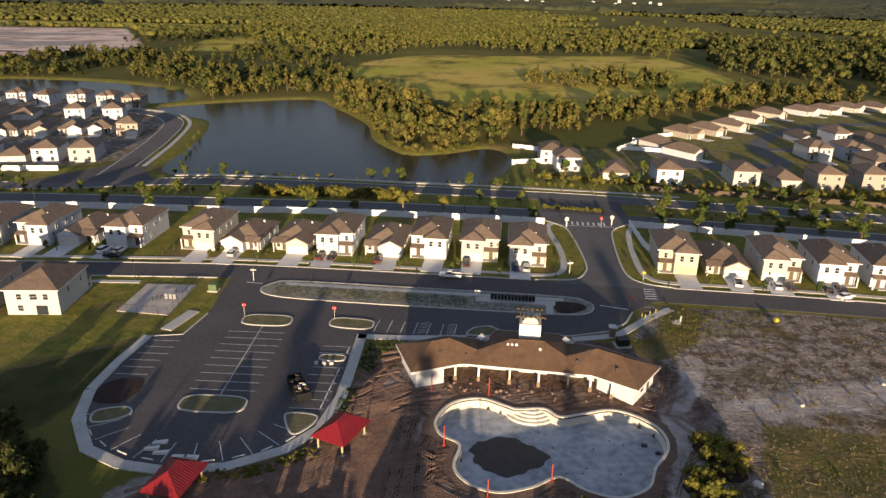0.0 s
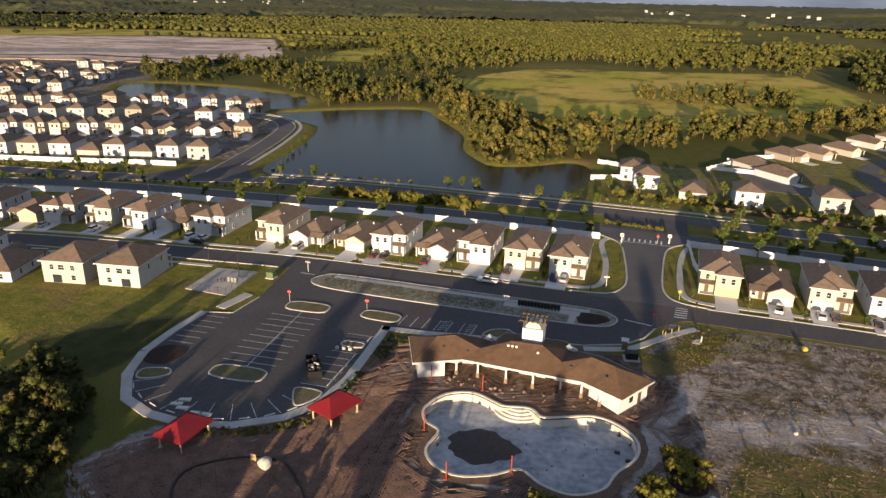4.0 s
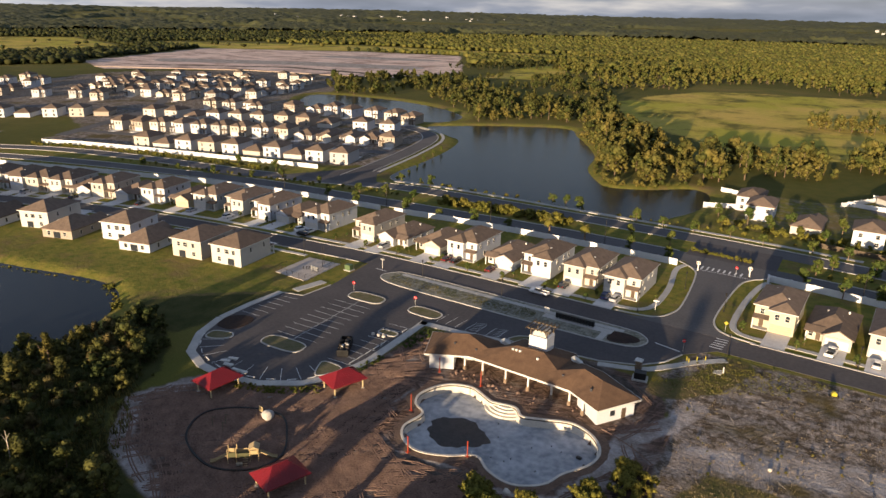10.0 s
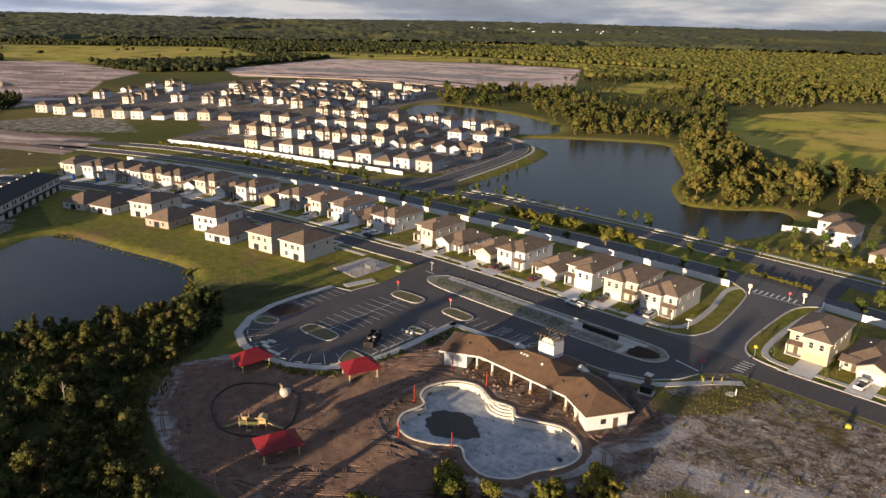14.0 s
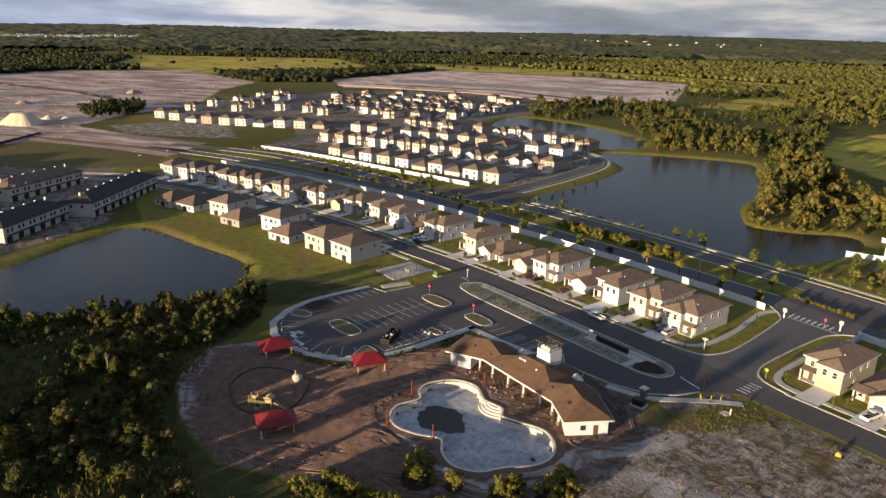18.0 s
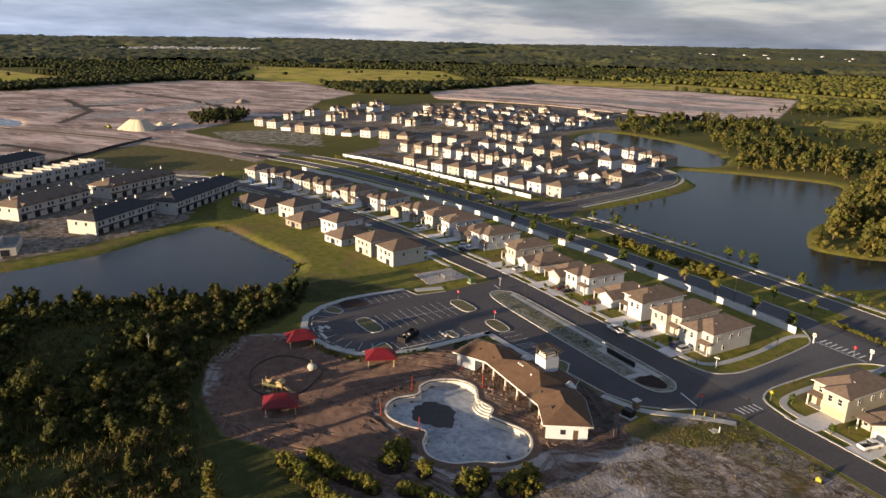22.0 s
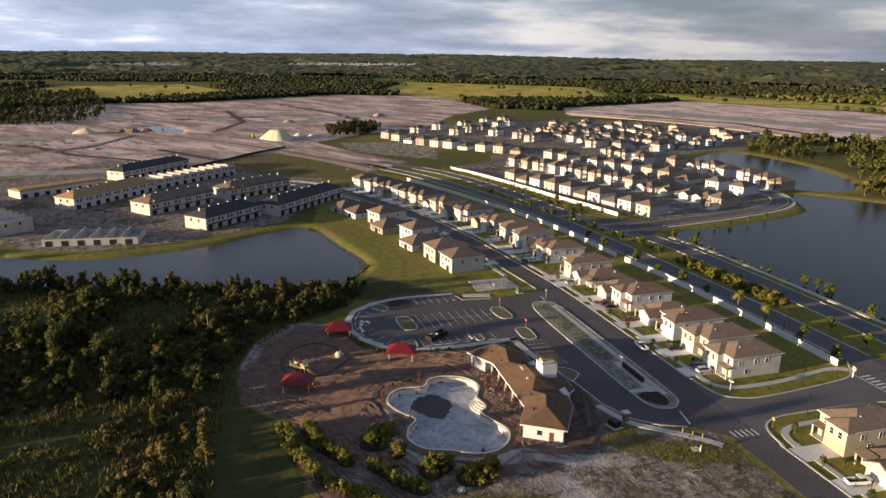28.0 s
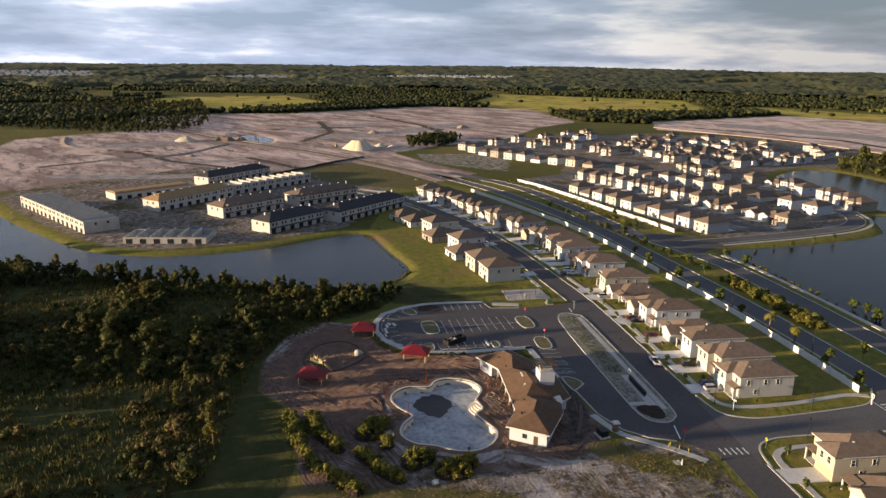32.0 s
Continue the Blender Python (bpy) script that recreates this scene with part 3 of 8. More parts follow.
lawn = np.maximum(np.maximum(cover([LAWN_N, LAWN_S, BLVD_GREEN], 1.6), np.maximum(0.3 * cover([CLUSTER_NW], 4), 0.55 * cover([CLUSTER_E], 4))), np.clip(1 - np.abs(we + 6) / 10, 0, 1))
att = me.attributes.new("cover_a", "FLOAT_COLOR", "POINT")
att.data.foreach_set("color", np.stack([cover([SAND_W, SAND_N], 9), cover([SITE_DIRT, [(2, 56), (12, 72), (28, 82), (38, 84), (44, 72), (40, 62), (30, 60), (14, 54)]], 2.2), lawn, np.ones_like(px)], 1).astype(np.float32).ravel())
att = me.attributes.new("cover_b", "FLOAT_COLOR", "POINT")
# last wood polygon: tree shade on the strip west of the lot, painted dark
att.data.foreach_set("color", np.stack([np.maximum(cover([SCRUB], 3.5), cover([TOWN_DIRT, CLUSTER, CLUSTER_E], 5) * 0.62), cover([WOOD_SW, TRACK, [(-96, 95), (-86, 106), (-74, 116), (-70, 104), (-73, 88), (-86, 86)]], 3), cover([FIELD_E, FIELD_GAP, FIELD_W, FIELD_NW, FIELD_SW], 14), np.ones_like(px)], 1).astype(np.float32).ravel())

mg = bpy.data.materials.new("ground_cover")
mg.use_nodes = True
n, l = mg.node_tree.nodes, mg.node_tree.links
pr = n["Principled BSDF"]
pr.inputs["Roughness"].default_value, pr.inputs["Specular IOR Level"].default_value = 0.97, 0.1
geo = n.new("ShaderNodeNewGeometry")


def g_noise(scale, detail=5.0, rough=0.6, stretch=None):
    t = n.new("ShaderNodeTexNoise")
    t.inputs["Scale"].default_value, t.inputs["Detail"].default_value, t.inputs["Roughness"].default_value = scale, detail, rough
    if stretch:
        mp = n.new("ShaderNodeMapping")
        mp.vector_type = "TEXTURE"
        mp.inputs["Scale"].default_value, mp.inputs["Rotation"].default_value = tuple(1 / k for k in stretch[:3]), (0, 0, radians(stretch[3]))
        l.new(geo.outputs["Position"], mp.inputs["Vector"])
        l.new(mp.outputs["Vector"], t.inputs["Vector"])
    else:
        l.new(geo.outputs["Position"], t.inputs["Vector"])
    return t.outputs["Fac"]


def g_range(v, lo, hi):
    r = n.new("ShaderNodeMapRange")
    r.inputs["From Min"].default_value, r.inputs["From Max"].default_value = lo, hi
    l.new(v, r.inputs["Value"])
    return r.outputs[0]


def g_mix(f, a, b):
    m = n.new("ShaderNodeMixRGB")
    for k, v in ((0, f), (1, a), (2, b)):
        if isinstance(v, tuple):
            m.inputs[k].default_value = (*v, 1)
        elif isinstance(v, float):
            m.inputs[k].default_value = v
        else:
            l.new(v, m.inputs[k])
    return m.outputs["Color"]


def g_ragged(v, noise_out, lo=0.42, hi=0.58, amount=0.7):
    """A mask whose edge is broken up by noise."""
    m = n.new("ShaderNodeMath")
    m.operation = "MULTIPLY_ADD"
    m.inputs[1].default_value = amount
    l.new(noise_out, m.inputs[0])
    s = n.new("ShaderNodeMath")
    s.operation = "ADD"
    l.new(m.outputs[0], s.inputs[1])
    l.new(v, s.inputs[0])
    m.inputs[2].default_value = -amount / 2
    return g_range(s.outputs[0], lo, hi)


def g_channels(name):
    at = n.new("ShaderNodeAttribute")
    at.attribute_name = name
    sp = n.new("ShaderNodeSeparateColor")
    l.new(at.outputs["Color"], sp.inputs["Color"])
    return [*sp.outputs, at.outputs["Alpha"]]


def g_swirl(scale, ratio, turns, patch):
    """Streaks that run in different directions from patch to patch."""
    out = g_noise(scale, 4, 0.6, (1, ratio, 1, turns[0]))
    for k, a in enumerate(turns[1:]):
        other = g_noise(scale, 4, 0.6, (1, ratio, 1, a))
        mk = n.new("ShaderNodeTexNoise")
        mk.noise_dimensions = "4D"
        mk.inputs["W"].default_value, mk.inputs["Scale"].default_value, mk.inputs["Detail"].default_value = 3.7 * k + 1, patch, 2.0
        l.new(geo.outputs["Position"], mk.inputs["Vector"])
        m = n.new("ShaderNodeMix")
        l.new(g_range(mk.outputs["Fac"], 0.47, 0.53), m.inputs[0])
        l.new(out, m.inputs[2])
        l.new(other, m.inputs[3])
        out = m.outputs[0]
    return out


ca, cb, cc = g_channels("cover_a"), g_channels("cover_b"), g_channels("cover_c")
rake_fine = g_swirl(0.22, 7.0, (10, 60, -40, 95), 0.09)
tread = g_swirl(0.20, 8.0, (48, -30, 80, 20), 0.12)
big, mid, fine, far = g_noise(0.02), g_noise(0.22), g_noise(2.2, 4), g_noise(0.004, 6)
streak = g_noise(0.35, 6, 0.65)
meadow = g_mix(g_range(big, 0.38, 0.62), (0.140, 0.142, 0.032), (0.215, 0.175, 0.052))
meadow = g_mix(g_range(far, 0.46, 0.56), meadow, g_mix(g_range(mid, 0.3, 0.7), (0.088, 0.102, 0.022), (0.135, 0.125, 0.032)))
field = g_mix(g_range(g_noise(0.012, 5), 0.4, 0.6), (0.52, 0.47, 0.070), (0.70, 0.51, 0.13))
field = g_mix(g_range(g_noise(0.018, 9, 0.75), 0.50, 0.62), field, g_mix(g_range(mid, 0.35, 0.65), (0.12, 0.13, 0.028), (0.20, 0.17, 0.045)))
lawn_c = g_mix(g_range(g_noise(0.3, 7, 0.7), 0.38, 0.62), (0.140, 0.166, 0.028), (0.300, 0.250, 0.056))
lawn_c = g_mix(g_range(g_noise(0.05, 7, 0.75), 0.50, 0.64), lawn_c, (0.23, 0.165, 0.075))
sand_c = g_mix(g_range(g_noise(0.012, 9, 0.72, (1, 2.6, 1, 36)), 0.44, 0.56), (0.90, 0.69, 0.60), (0.38, 0.27, 0.23))
sand_c = g_mix(g_range(g_noise(0.05, 7, 0.75, (0.5, 2.4, 1, 22)), 0.52, 0.66), sand_c, (0.16, 0.118, 0.10))
sand_c = g_mix(g_range(g_noise(0.006, 6, 0.6), 0.56, 0.66), sand_c, g_mix(g_range(mid, 0.35, 0.65), (0.50, 0.40, 0.36), (0.30, 0.235, 0.205)))
dirt_c = g_mix(g_range(g_noise(0.5, 7, 0.7), 0.36, 0.64), (0.285, 0.188, 0.150), (0.140, 0.093, 0.074))
dirt_c = g_mix(g_range(g_noise(0.09, 8, 0.7), 0.50, 0.64), dirt_c, (0.40, 0.345, 0.315))
dirt_c = g_mix(g_range(tread, 0.43, 0.55), g_mix(0.62, dirt_c, (0.060, 0.038, 0.028)), dirt_c)
scrub_c = g_mix(g_range(g_noise(0.34, 9, 0.8), 0.44, 0.56), (0.50, 0.43, 0.385), (0.125, 0.094, 0.068))
scrub_c = g_mix(g_range(rake_fine, 0.40, 0.60), g_mix(0.55, scrub_c, (0.10, 0.078, 0.052)), scrub_c)
scrub_c = g_mix(g_range(g_noise(0.07, 5, 0.65), 0.57, 0.64), scrub_c, g_mix(g_range(fine, 0.3, 0.7), (0.44, 0.395, 0.37), (0.20, 0.165, 0.145)))
scrub_c = g_mix(g_range(g_noise(0.045, 4), 0.54, 0.66), scrub_c, (0.130, 0.100, 0.040))
weed_c = g_mix(g_range(g_noise(0.25, 8, 0.75), 0.4, 0.6), (0.125, 0.125, 0.034), (0.215, 0.160, 0.075))
sandn_c = g_mix(g_range(g_noise(0.02, 9, 0.75, (1, 2.0, 1, 15)), 0.46, 0.58), (0.97, 0.76, 0.655), (0.45, 0.315, 0.265))
wet_c = g_mix(g_range(g_noise(0.4, 8, 0.75), 0.4, 0.6), (0.060, 0.050, 0.046), (0.17, 0.14, 0.12))
pale_c = g_mix(g_range(g_noise(0.12, 8, 0.75), 0.42, 0.6), (0.56, 0.51, 0.49), (0.30, 0.255, 0.225))
# dark wood floor; also the painted tree shade west of the lot
wood_shade_c = g_mix(g_range(mid, 0.35, 0.65), (0.045, 0.058, 0.016), (0.085, 0.085, 0.030))
col = meadow
for mask, paint_c in ((cb[2], field), (ca[0], sand_c), (cb[0], scrub_c), (ca[2], lawn_c), (ca[1], dirt_c), (cc[3], sandn_c), (cc[0], pale_c), (cc[1], wet_c), (cc[2], weed_c), (cb[1], wood_shade_c)):
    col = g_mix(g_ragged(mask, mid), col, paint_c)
col = g_mix(g_range(fine, 0.2, 0.8), col, g_mix(0.45, col, (0.02, 0.018, 0.01)))
l.new(col, pr.inputs["Base Color"])
bp = n.new("ShaderNodeBump")
bp.inputs["Strength"].default_value, bp.inputs["Distance"].default_value = 0.85, 0.24
mx = n.new("ShaderNodeMath")
mx.operation = "ADD"
l.new(streak, mx.inputs[0])
l.new(g_noise(1.1, 6), mx.inputs[1])
# raked streaks on the sandy field, tyre treads on the brown dirt
rk = n.new("ShaderNodeMath")
rk.operation = "MULTIPLY_ADD"
l.new(rake_fine, rk.inputs[0])
l.new(cb[0], rk.inputs[1])
l.new(mx.outputs[0], rk.inputs[2])
tk = n.new("ShaderNodeMath")
tk.operation = "MULTIPLY_ADD"
tw = n.new("ShaderNodeMath")
tw.operation = "MULTIPLY"
tw.inputs[1].default_value = 3.8
l.new(tread, tw.inputs[0])
l.new(tw.outputs[0], tk.inputs[0])
l.new(ca[1], tk.inputs[1])
l.new(rk.outputs[0], tk.inputs[2])
l.new(tk.outputs[0], bp.inputs["Height"])
l.new(bp.outputs["Normal"], pr.inputs["Normal"])
me.materials.append(mg)
ground = tagged(new("ground", me), "grass, bare sand and brown dirt reaching to the horizon", "ground", kind="structure")

for nm, poly, lab in (("water_pond", POND_N, "dark blue retention pond with grassy banks"), ("water_lagoon", POND_NW, "far lagoon behind the houses"), ("water_basin", POND_SW, "dark pond between thicket and townhouses"), ("water_puddle", POND_FAR, "pale rain pool on the building site")):
    mb = MB()
    lp = offset_loop(poly, -5)
    mb.add([(x, y, -0.9) for x, y in lp], [tuple(range(len(lp)))])
    solid(nm, mb, "water", lab, "pond", kind="structure")

# ---- roads ----
STREET = [(160, 147), (120, 151.5), (80, 154.5), (40, 155.6), (0, 155.8), (-60, 155.2), (-90, 152.6), (-110, 150.2), (-142, 146.2), (-172, 140.6), (-205, 132.4), (-233, 123.4), (-262, 111), (-285, 96), (-300, 78)]
BLVD_S = [(260, 190), (130, 204.5), (70, 210), (20, 214), (-30, 214.3), (-74, 211.9), (-111, 209.2), (-140, 206.6), (-163, 204.4), (-197, 198.6), (-219, 193), (-255, 184.4), (-296, 172), (-332, 157), (-372, 136)]
BLVD_N = [(260, 211.5), (130, 226), (70, 231.5), (20, 235.5), (-50, 236), (-90, 235.4), (-111, 234), (-132, 229), (-149, 223), (-165, 219), (-192, 213.4), (-219, 210), (-255, 204.4), (-299, 194), (-336, 178), (-376, 154)]
BLVD = [((a[0] + b[0]) / 2, (a[1] + b[1]) / 2) for a, b in zip(BLVD_S, BLVD_N[:5] + BLVD_N[6:])]
NROAD = [(-146, 236), (-152, 268), (-159, 300), (-170, 336), (-185, 356), (-206, 366), (-235, 372)]
street, blvd, nroad = spline(STREET, 8, False), spline(BLVD[::-1], 8, False), spline(NROAD, 8, False)
blvd_s, blvd_n = spline(BLVD_S[::-1], 8, False), spline(BLVD_N[::-1], 8, False)
LOT = [(-66.5, 153), (-63.4, 131), (-64.3, 121), (-70, 119.5), (-70.5, 109), (-70, 99.5), (-67, 91), (-61.5, 84.2), (-55, 81.6), (-47.6, 81), (-40, 83), (-33, 87.8), (-29.4, 93.5), (-28.3, 103), (-28.9, 115), (-29.6, 126), (-19.3, 126.8), (-7.5, 128.6), (-6.4, 132.4), (-2.6, 133.8), (0.8, 130.2), (13.9, 131.6), (22, 134.8), (26, 139.4), (28.2, 145), (33.6, 150.5), (36, 153)]
lot = LOT
ENTRY = [(10, 159), (16.5, 161.5), (19.8, 166), (20.8, 174), (18.5, 196), (16.2, 204), (11, 210.5), (37, 209), (31.6, 204), (29.6, 196), (29.2, 174), (30.4, 165.5), (34, 161.5), (40, 159)]
Z_ROAD = 0.06


def slab(name, poly, z0, z1, material, label, category, kind="structure"):
    return solid(name, MB().prism(poly, z0, z1), material, label, category, kind)


def band(name, line, d0, d1, z0, z1, material, label, category):
    return solid(name, strip(line, d0, d1, z0, z1), material, label, category, "structure")


band("road_street", street, -4.2, 4.2, -0.6, Z_ROAD, "asphalt", "grey asphalt residential street", "road")
band("road_boulevard_south", blvd_s, -4.45, 4.45, -0.6, Z_ROAD, "asphalt_old", "dark asphalt carriageway beside the white wall", "road")
band("road_boulevard_north", blvd_n, -4.5, 4.5, -0.6, Z_ROAD + 0.002, "asphalt_old", "dark asphalt carriageway beside the pond", "road")
band("road_side", nroad, -4.4, 4.4, -0.6, Z_ROAD + 0.008, "asphalt_old", "pale asphalt side road beside the pond", "road")
slab("road_parking_lot", lot, -0.6, Z_ROAD + 0.004, "asphalt", "dark asphalt parking lot with white stall lines", "parking lot")
slab("road_entrance", ENTRY, -0.6, Z_ROAD + 0.012, "asphalt_old", "worn asphalt entrance road", "road")
slab("road_median_gap", [(10, 217), (37, 216), (36.5, 232.5), (10, 232.8)], -0.6, Z_ROAD + 0.006, "asphalt", "asphalt crossing through the median", "road")
slab("road_side_mouth", [(-172, 221), (-150, 225), (-128, 233), (-138, 246), (-142.5, 262), (-151, 264), (-157, 246), (-165, 232)], -0.6, Z_ROAD + 0.013, "asphalt", "asphalt junction mouth", "road")


def kerb_line(name, pts, label="pale concrete kerb", w=0.45, h=0.17):
    return band(name, pts, 0, w, -0.5, Z_ROAD + h - 0.05, "concrete", label, "kerb")


# kerbs and pavements of the residential street
def sub(line, x0, x1):
    return [p for p in line if x0 <= p[0] <= x1]


kerb_line("kerb_street_north_west", offset_line(sub(street, -300, 10), -4.65))
kerb_line("kerb_street_north_east", offset_line(sub(street, 39, 160), -4.65))
kerb_line("kerb_street_south_west", offset_line(sub(street, -300, -66), 4.2))
band("pavement_north_west", sub(street, -300, 8), -8.6, -7.1, -0.3, 0.13, "concrete", "pale concrete pavement beside the lawns", "pavement")
band("pavement_north_east", sub(street, 40, 160), -8.6, -7.1, -0.3, 0.13, "concrete", "pale concrete pavement beside the lawns", "pavement")
band("pavement_south_west", sub(street, -300, -84), 7.1, 8.6, -0.3, 0.13, "concrete", "pale concrete pavement beside the lawns", "pavement")
kerb_line("kerb_entrance_west", spline([(7, 160.4), (16.3, 161.7), (19.7, 166), (20.7, 174), (18.4, 196), (16, 204), (9, 210)], 6, False))
kerb_line("kerb_entrance_east", spline([(37, 209), (31.7, 204), (29.7, 196), (29.3, 174), (30.5, 165.6), (34, 161.7), (41, 160.2)], 6, False))
band("pavement_entrance_west", spline([(6, 163.5), (12, 164.5), (14.6, 170), (14.2, 184), (11.6, 200), (12.8, 206)], 6, False), -0.8, 0.8, -0.3, 0.14, "concrete", "curved concrete pavement", "pavement")
band("pavement_entrance_east", spline([(42, 163), (36.5, 164.5), (34.2, 170), (34, 186), (35, 199), (36.6, 205)], 6, False), -0.8, 0.8, -0.3, 0.14, "concrete", "curved concrete pavement", "pavement")
for nm, ln, d, spans in (("kerb_boulevard_a", blvd_s, -4.9, ((-345, 8), (40, 250))), ("kerb_boulevard_b", blvd_s, 4.45, ((-345, -202), (-184, 8), (40, 250))), ("kerb_boulevard_c", blvd_n, -4.9, ((-345, -212), (-176, 8), (40, 250))), ("kerb_boulevard_d", blvd_n, 4.5, ((-345, -172), (-127, 250)))):
    for k, (x0, x1) in enumerate(spans):
        kerb_line(nm + "_" + "wme"[k], offset_line([p for p in ln if x0 <= p[0] <= x1], d))
slab("road_median_gap_west", [(-202, 204), (-184, 208), (-177, 212), (-176, 214.5), (-212, 208.5), (-206, 205)], -0.6, Z_ROAD + 0.009, "asphalt_old", "asphalt turning gap in the median", "road")
band("pavement_pond_path", [p for p in blvd_n if -122 < p[0] < 60], 8.5, 10.3, -0.3, 0.12, "concrete", "concrete path along the pond bank", "pavement")
kerb_line("kerb_side_road", offset_line(nroad, 4.4))
kerb_line("kerb_side_road_east", offset_line(nroad[4:], -4.85))
band("pavement_side_road", nroad[4:], -8.6, -6.8, -0.3, 0.13, "concrete", "curved pale concrete pavement beside the pond", "pavement")
# lot edge: kerb and broad pavement
lot_edge = LOT[1:17]
kerb_line("kerb_lot", offset_line(lot_edge, 0), w=-0.3)
band("pavement_lot", lot_edge[4:15], -0.3, -2.0, -0.3, 0.19, "concrete", "pale concrete pavement curving round the parking lot", "pavement")
band("pavement_lot_west", lot_edge[2:5], -0.3, -1.9, -0.3, 0.19, "concrete", "pale concrete pavement beside the stalls", "pavement")
band("pavement_ramp", [(-65.6, 131.5), (-67.5, 122.3)], 0, -2.6, -0.3, 0.16, "concrete", "pale concrete apron", "pavement")
band("pavement_club_front", [(-29.6, 126), (-19.3, 126.8), (-7.5, 128.6)], 0, -1.9, -0.3, 0.19, "concrete", "concrete pavement before the stalls", "pavement")
kerb_line("kerb_club_drive", LOT[17:25], w=-0.35)
band("pavement_club_east", spline([(13.9, 131), (22.4, 134), (26.8, 138.5), (31, 143.5), (36.5, 148.5)], 6, False), -0.2, -2.0, -0.3, 0.17, "concrete", "concrete pavement beside the drive", "pavement")

# parking islands
def island(name, loop, label, inner="dirt"):
    ob = solid(name, ring(loop, 0.32, -0.4, 0.24), "concrete", label, "traffic island", "structure")
    lp = offset_loop(loop, 0.3)
    fill = MB().prism(lp, -0.4, 0.20)
    part("planting_bed", fill, inner, ob, "rough grass and bare soil")
    return ob


M["bed"] = mat("island_planting", (0.100, 0.100, 0.040), (0.180, 0.150, 0.090), 0.97, scale=0.5, fine=2.5, bump=0.12)
M["mulch"] = mat("dark_mulch", (0.018, 0.014, 0.014), (0.05, 0.028, 0.02), 0.95, scale=0.5, fine=2.5, bump=0.15)


def oval(cx, cy, a, b, yaw=0, sq=0.62, nseg=24):
    c, s = math.cos(radians(yaw)), math.sin(radians(yaw))
    out = []
    for k in range(nseg):
        t = 2 * math.pi * k / nseg
        u = a * math.copysign(abs(math.cos(t)) ** sq, math.cos(t))
        w = b * math.copysign(abs(math.sin(t)) ** sq, math.sin(t))
        out.append((cx + u * c - w * s, cy + u * s + w * c))
    return out


ISLES = [(-49.8, 129.6, 5.4, 2.6, 3), (-31.8, 130.6, 4.8, 2.4, -2), (-48.2, 97.7, 5.8, 2.7, 3), (-32.2, 115.8, 2.6, 1.3, 3)]
for k, (cx, cy, a, b, yw) in enumerate(ISLES):
    island("traffic_island_" + "abcd"[k], oval(cx, cy, a, b, yw), "kerbed parking island with rough grass", "bed")
island("traffic_island_e", spline([(-35.2, 95.6), (-34, 97), (-29.8, 96.6), (-30, 93.6), (-32.4, 91)], 5), "kerbed teardrop island with rough grass", "bed")
island("traffic_island_f", spline([(-66.4, 93.2), (-62, 95), (-60.2, 93.2), (-62.2, 90.8), (-65.4, 90)], 5), "kerbed teardrop island with rough grass", "bed")
island("traffic_island_g", spline([(-7.2, 128.8), (-6.2, 132.2), (-2.8, 133.4), (0.2, 131), (0.6, 129.4)], 5), "kerbed planting bulge before the clubhouse", "bed")
slab("mulch_bed", spline([(-68.6, 96), (-69.6, 101), (-67, 103.4), (-63.6, 103.2), (-62.6, 99.5), (-64, 96)], 4), 0, 0.16, "mulch", "heap of dark mulch in the stalls", "mulch heap", kind="")
ISLAND_LONG = spline([(-56.8, 144.6), (-55.2, 148.8), (-50, 150.9), (-20, 151.2), (12, 151.1), (18.6, 149.2), (20, 145.4), (16.4, 141.7), (2, 140.9), (-37, 140.8), (-52, 141.6)], 5)
M["verge"] = mat("grey_green_verge", (0.075, 0.080, 0.048), (0.36, 0.34, 0.29), 0.97, scale=0.9, fine=3.2, bump=0.15)
isl = island("traffic_island_long", ISLAND_LONG, "long kerbed verge between street and lot", "verge")
band("pavement_verge", [(-52, 149.0), (13.5, 149.0)], -0.75, 0.75, 0, 0.225, "concrete", "concrete pavement along the verge", "pavement")
slab("pavement_mailbox", [(-6.6, 145.6), (11.4, 145.6), (11.4, 148), (-6.6, 148)], 0, 0.226, "concrete", "concrete pad under the mailboxes", "pavement")
slab("mulch_bed_verge", spline([(11.6, 142.4), (11.6, 147.6), (16.4, 147.8), (18.4, 145.6), (15.6, 142.6)], 4), 0, 0.222, "mulch", "dark mulch bed at the end of the verge", "mulch bed", kind="")
slab("pavement_mail_walk", [(9.2, 141.2), (10.8, 141.2), (10.8, 145.6), (9.2, 145.6)], 0, 0.227, "concrete", "short concrete walk", "pavement")

# painted lines
def line_quad(mb, x0, y0, x1, y1, w=0.12, z=Z_ROAD + 0.012):
    d = Vector((x1 - x0, y1 - y0)).normalized()
    u, v = -d.y * w / 2, d.x * w / 2
    return mb.add([(x0 - u, y0 - v, z), (x1 - u, y1 - v, z), (x1 + u, y1 + v, z), (x0 + u, y0 + v, z)], [(0, 1, 2, 3)])


def paint(mb, name="stall_line", label="white painted stall line"):
    return solid(name, mb, "paint", label, "road marking", "structure")


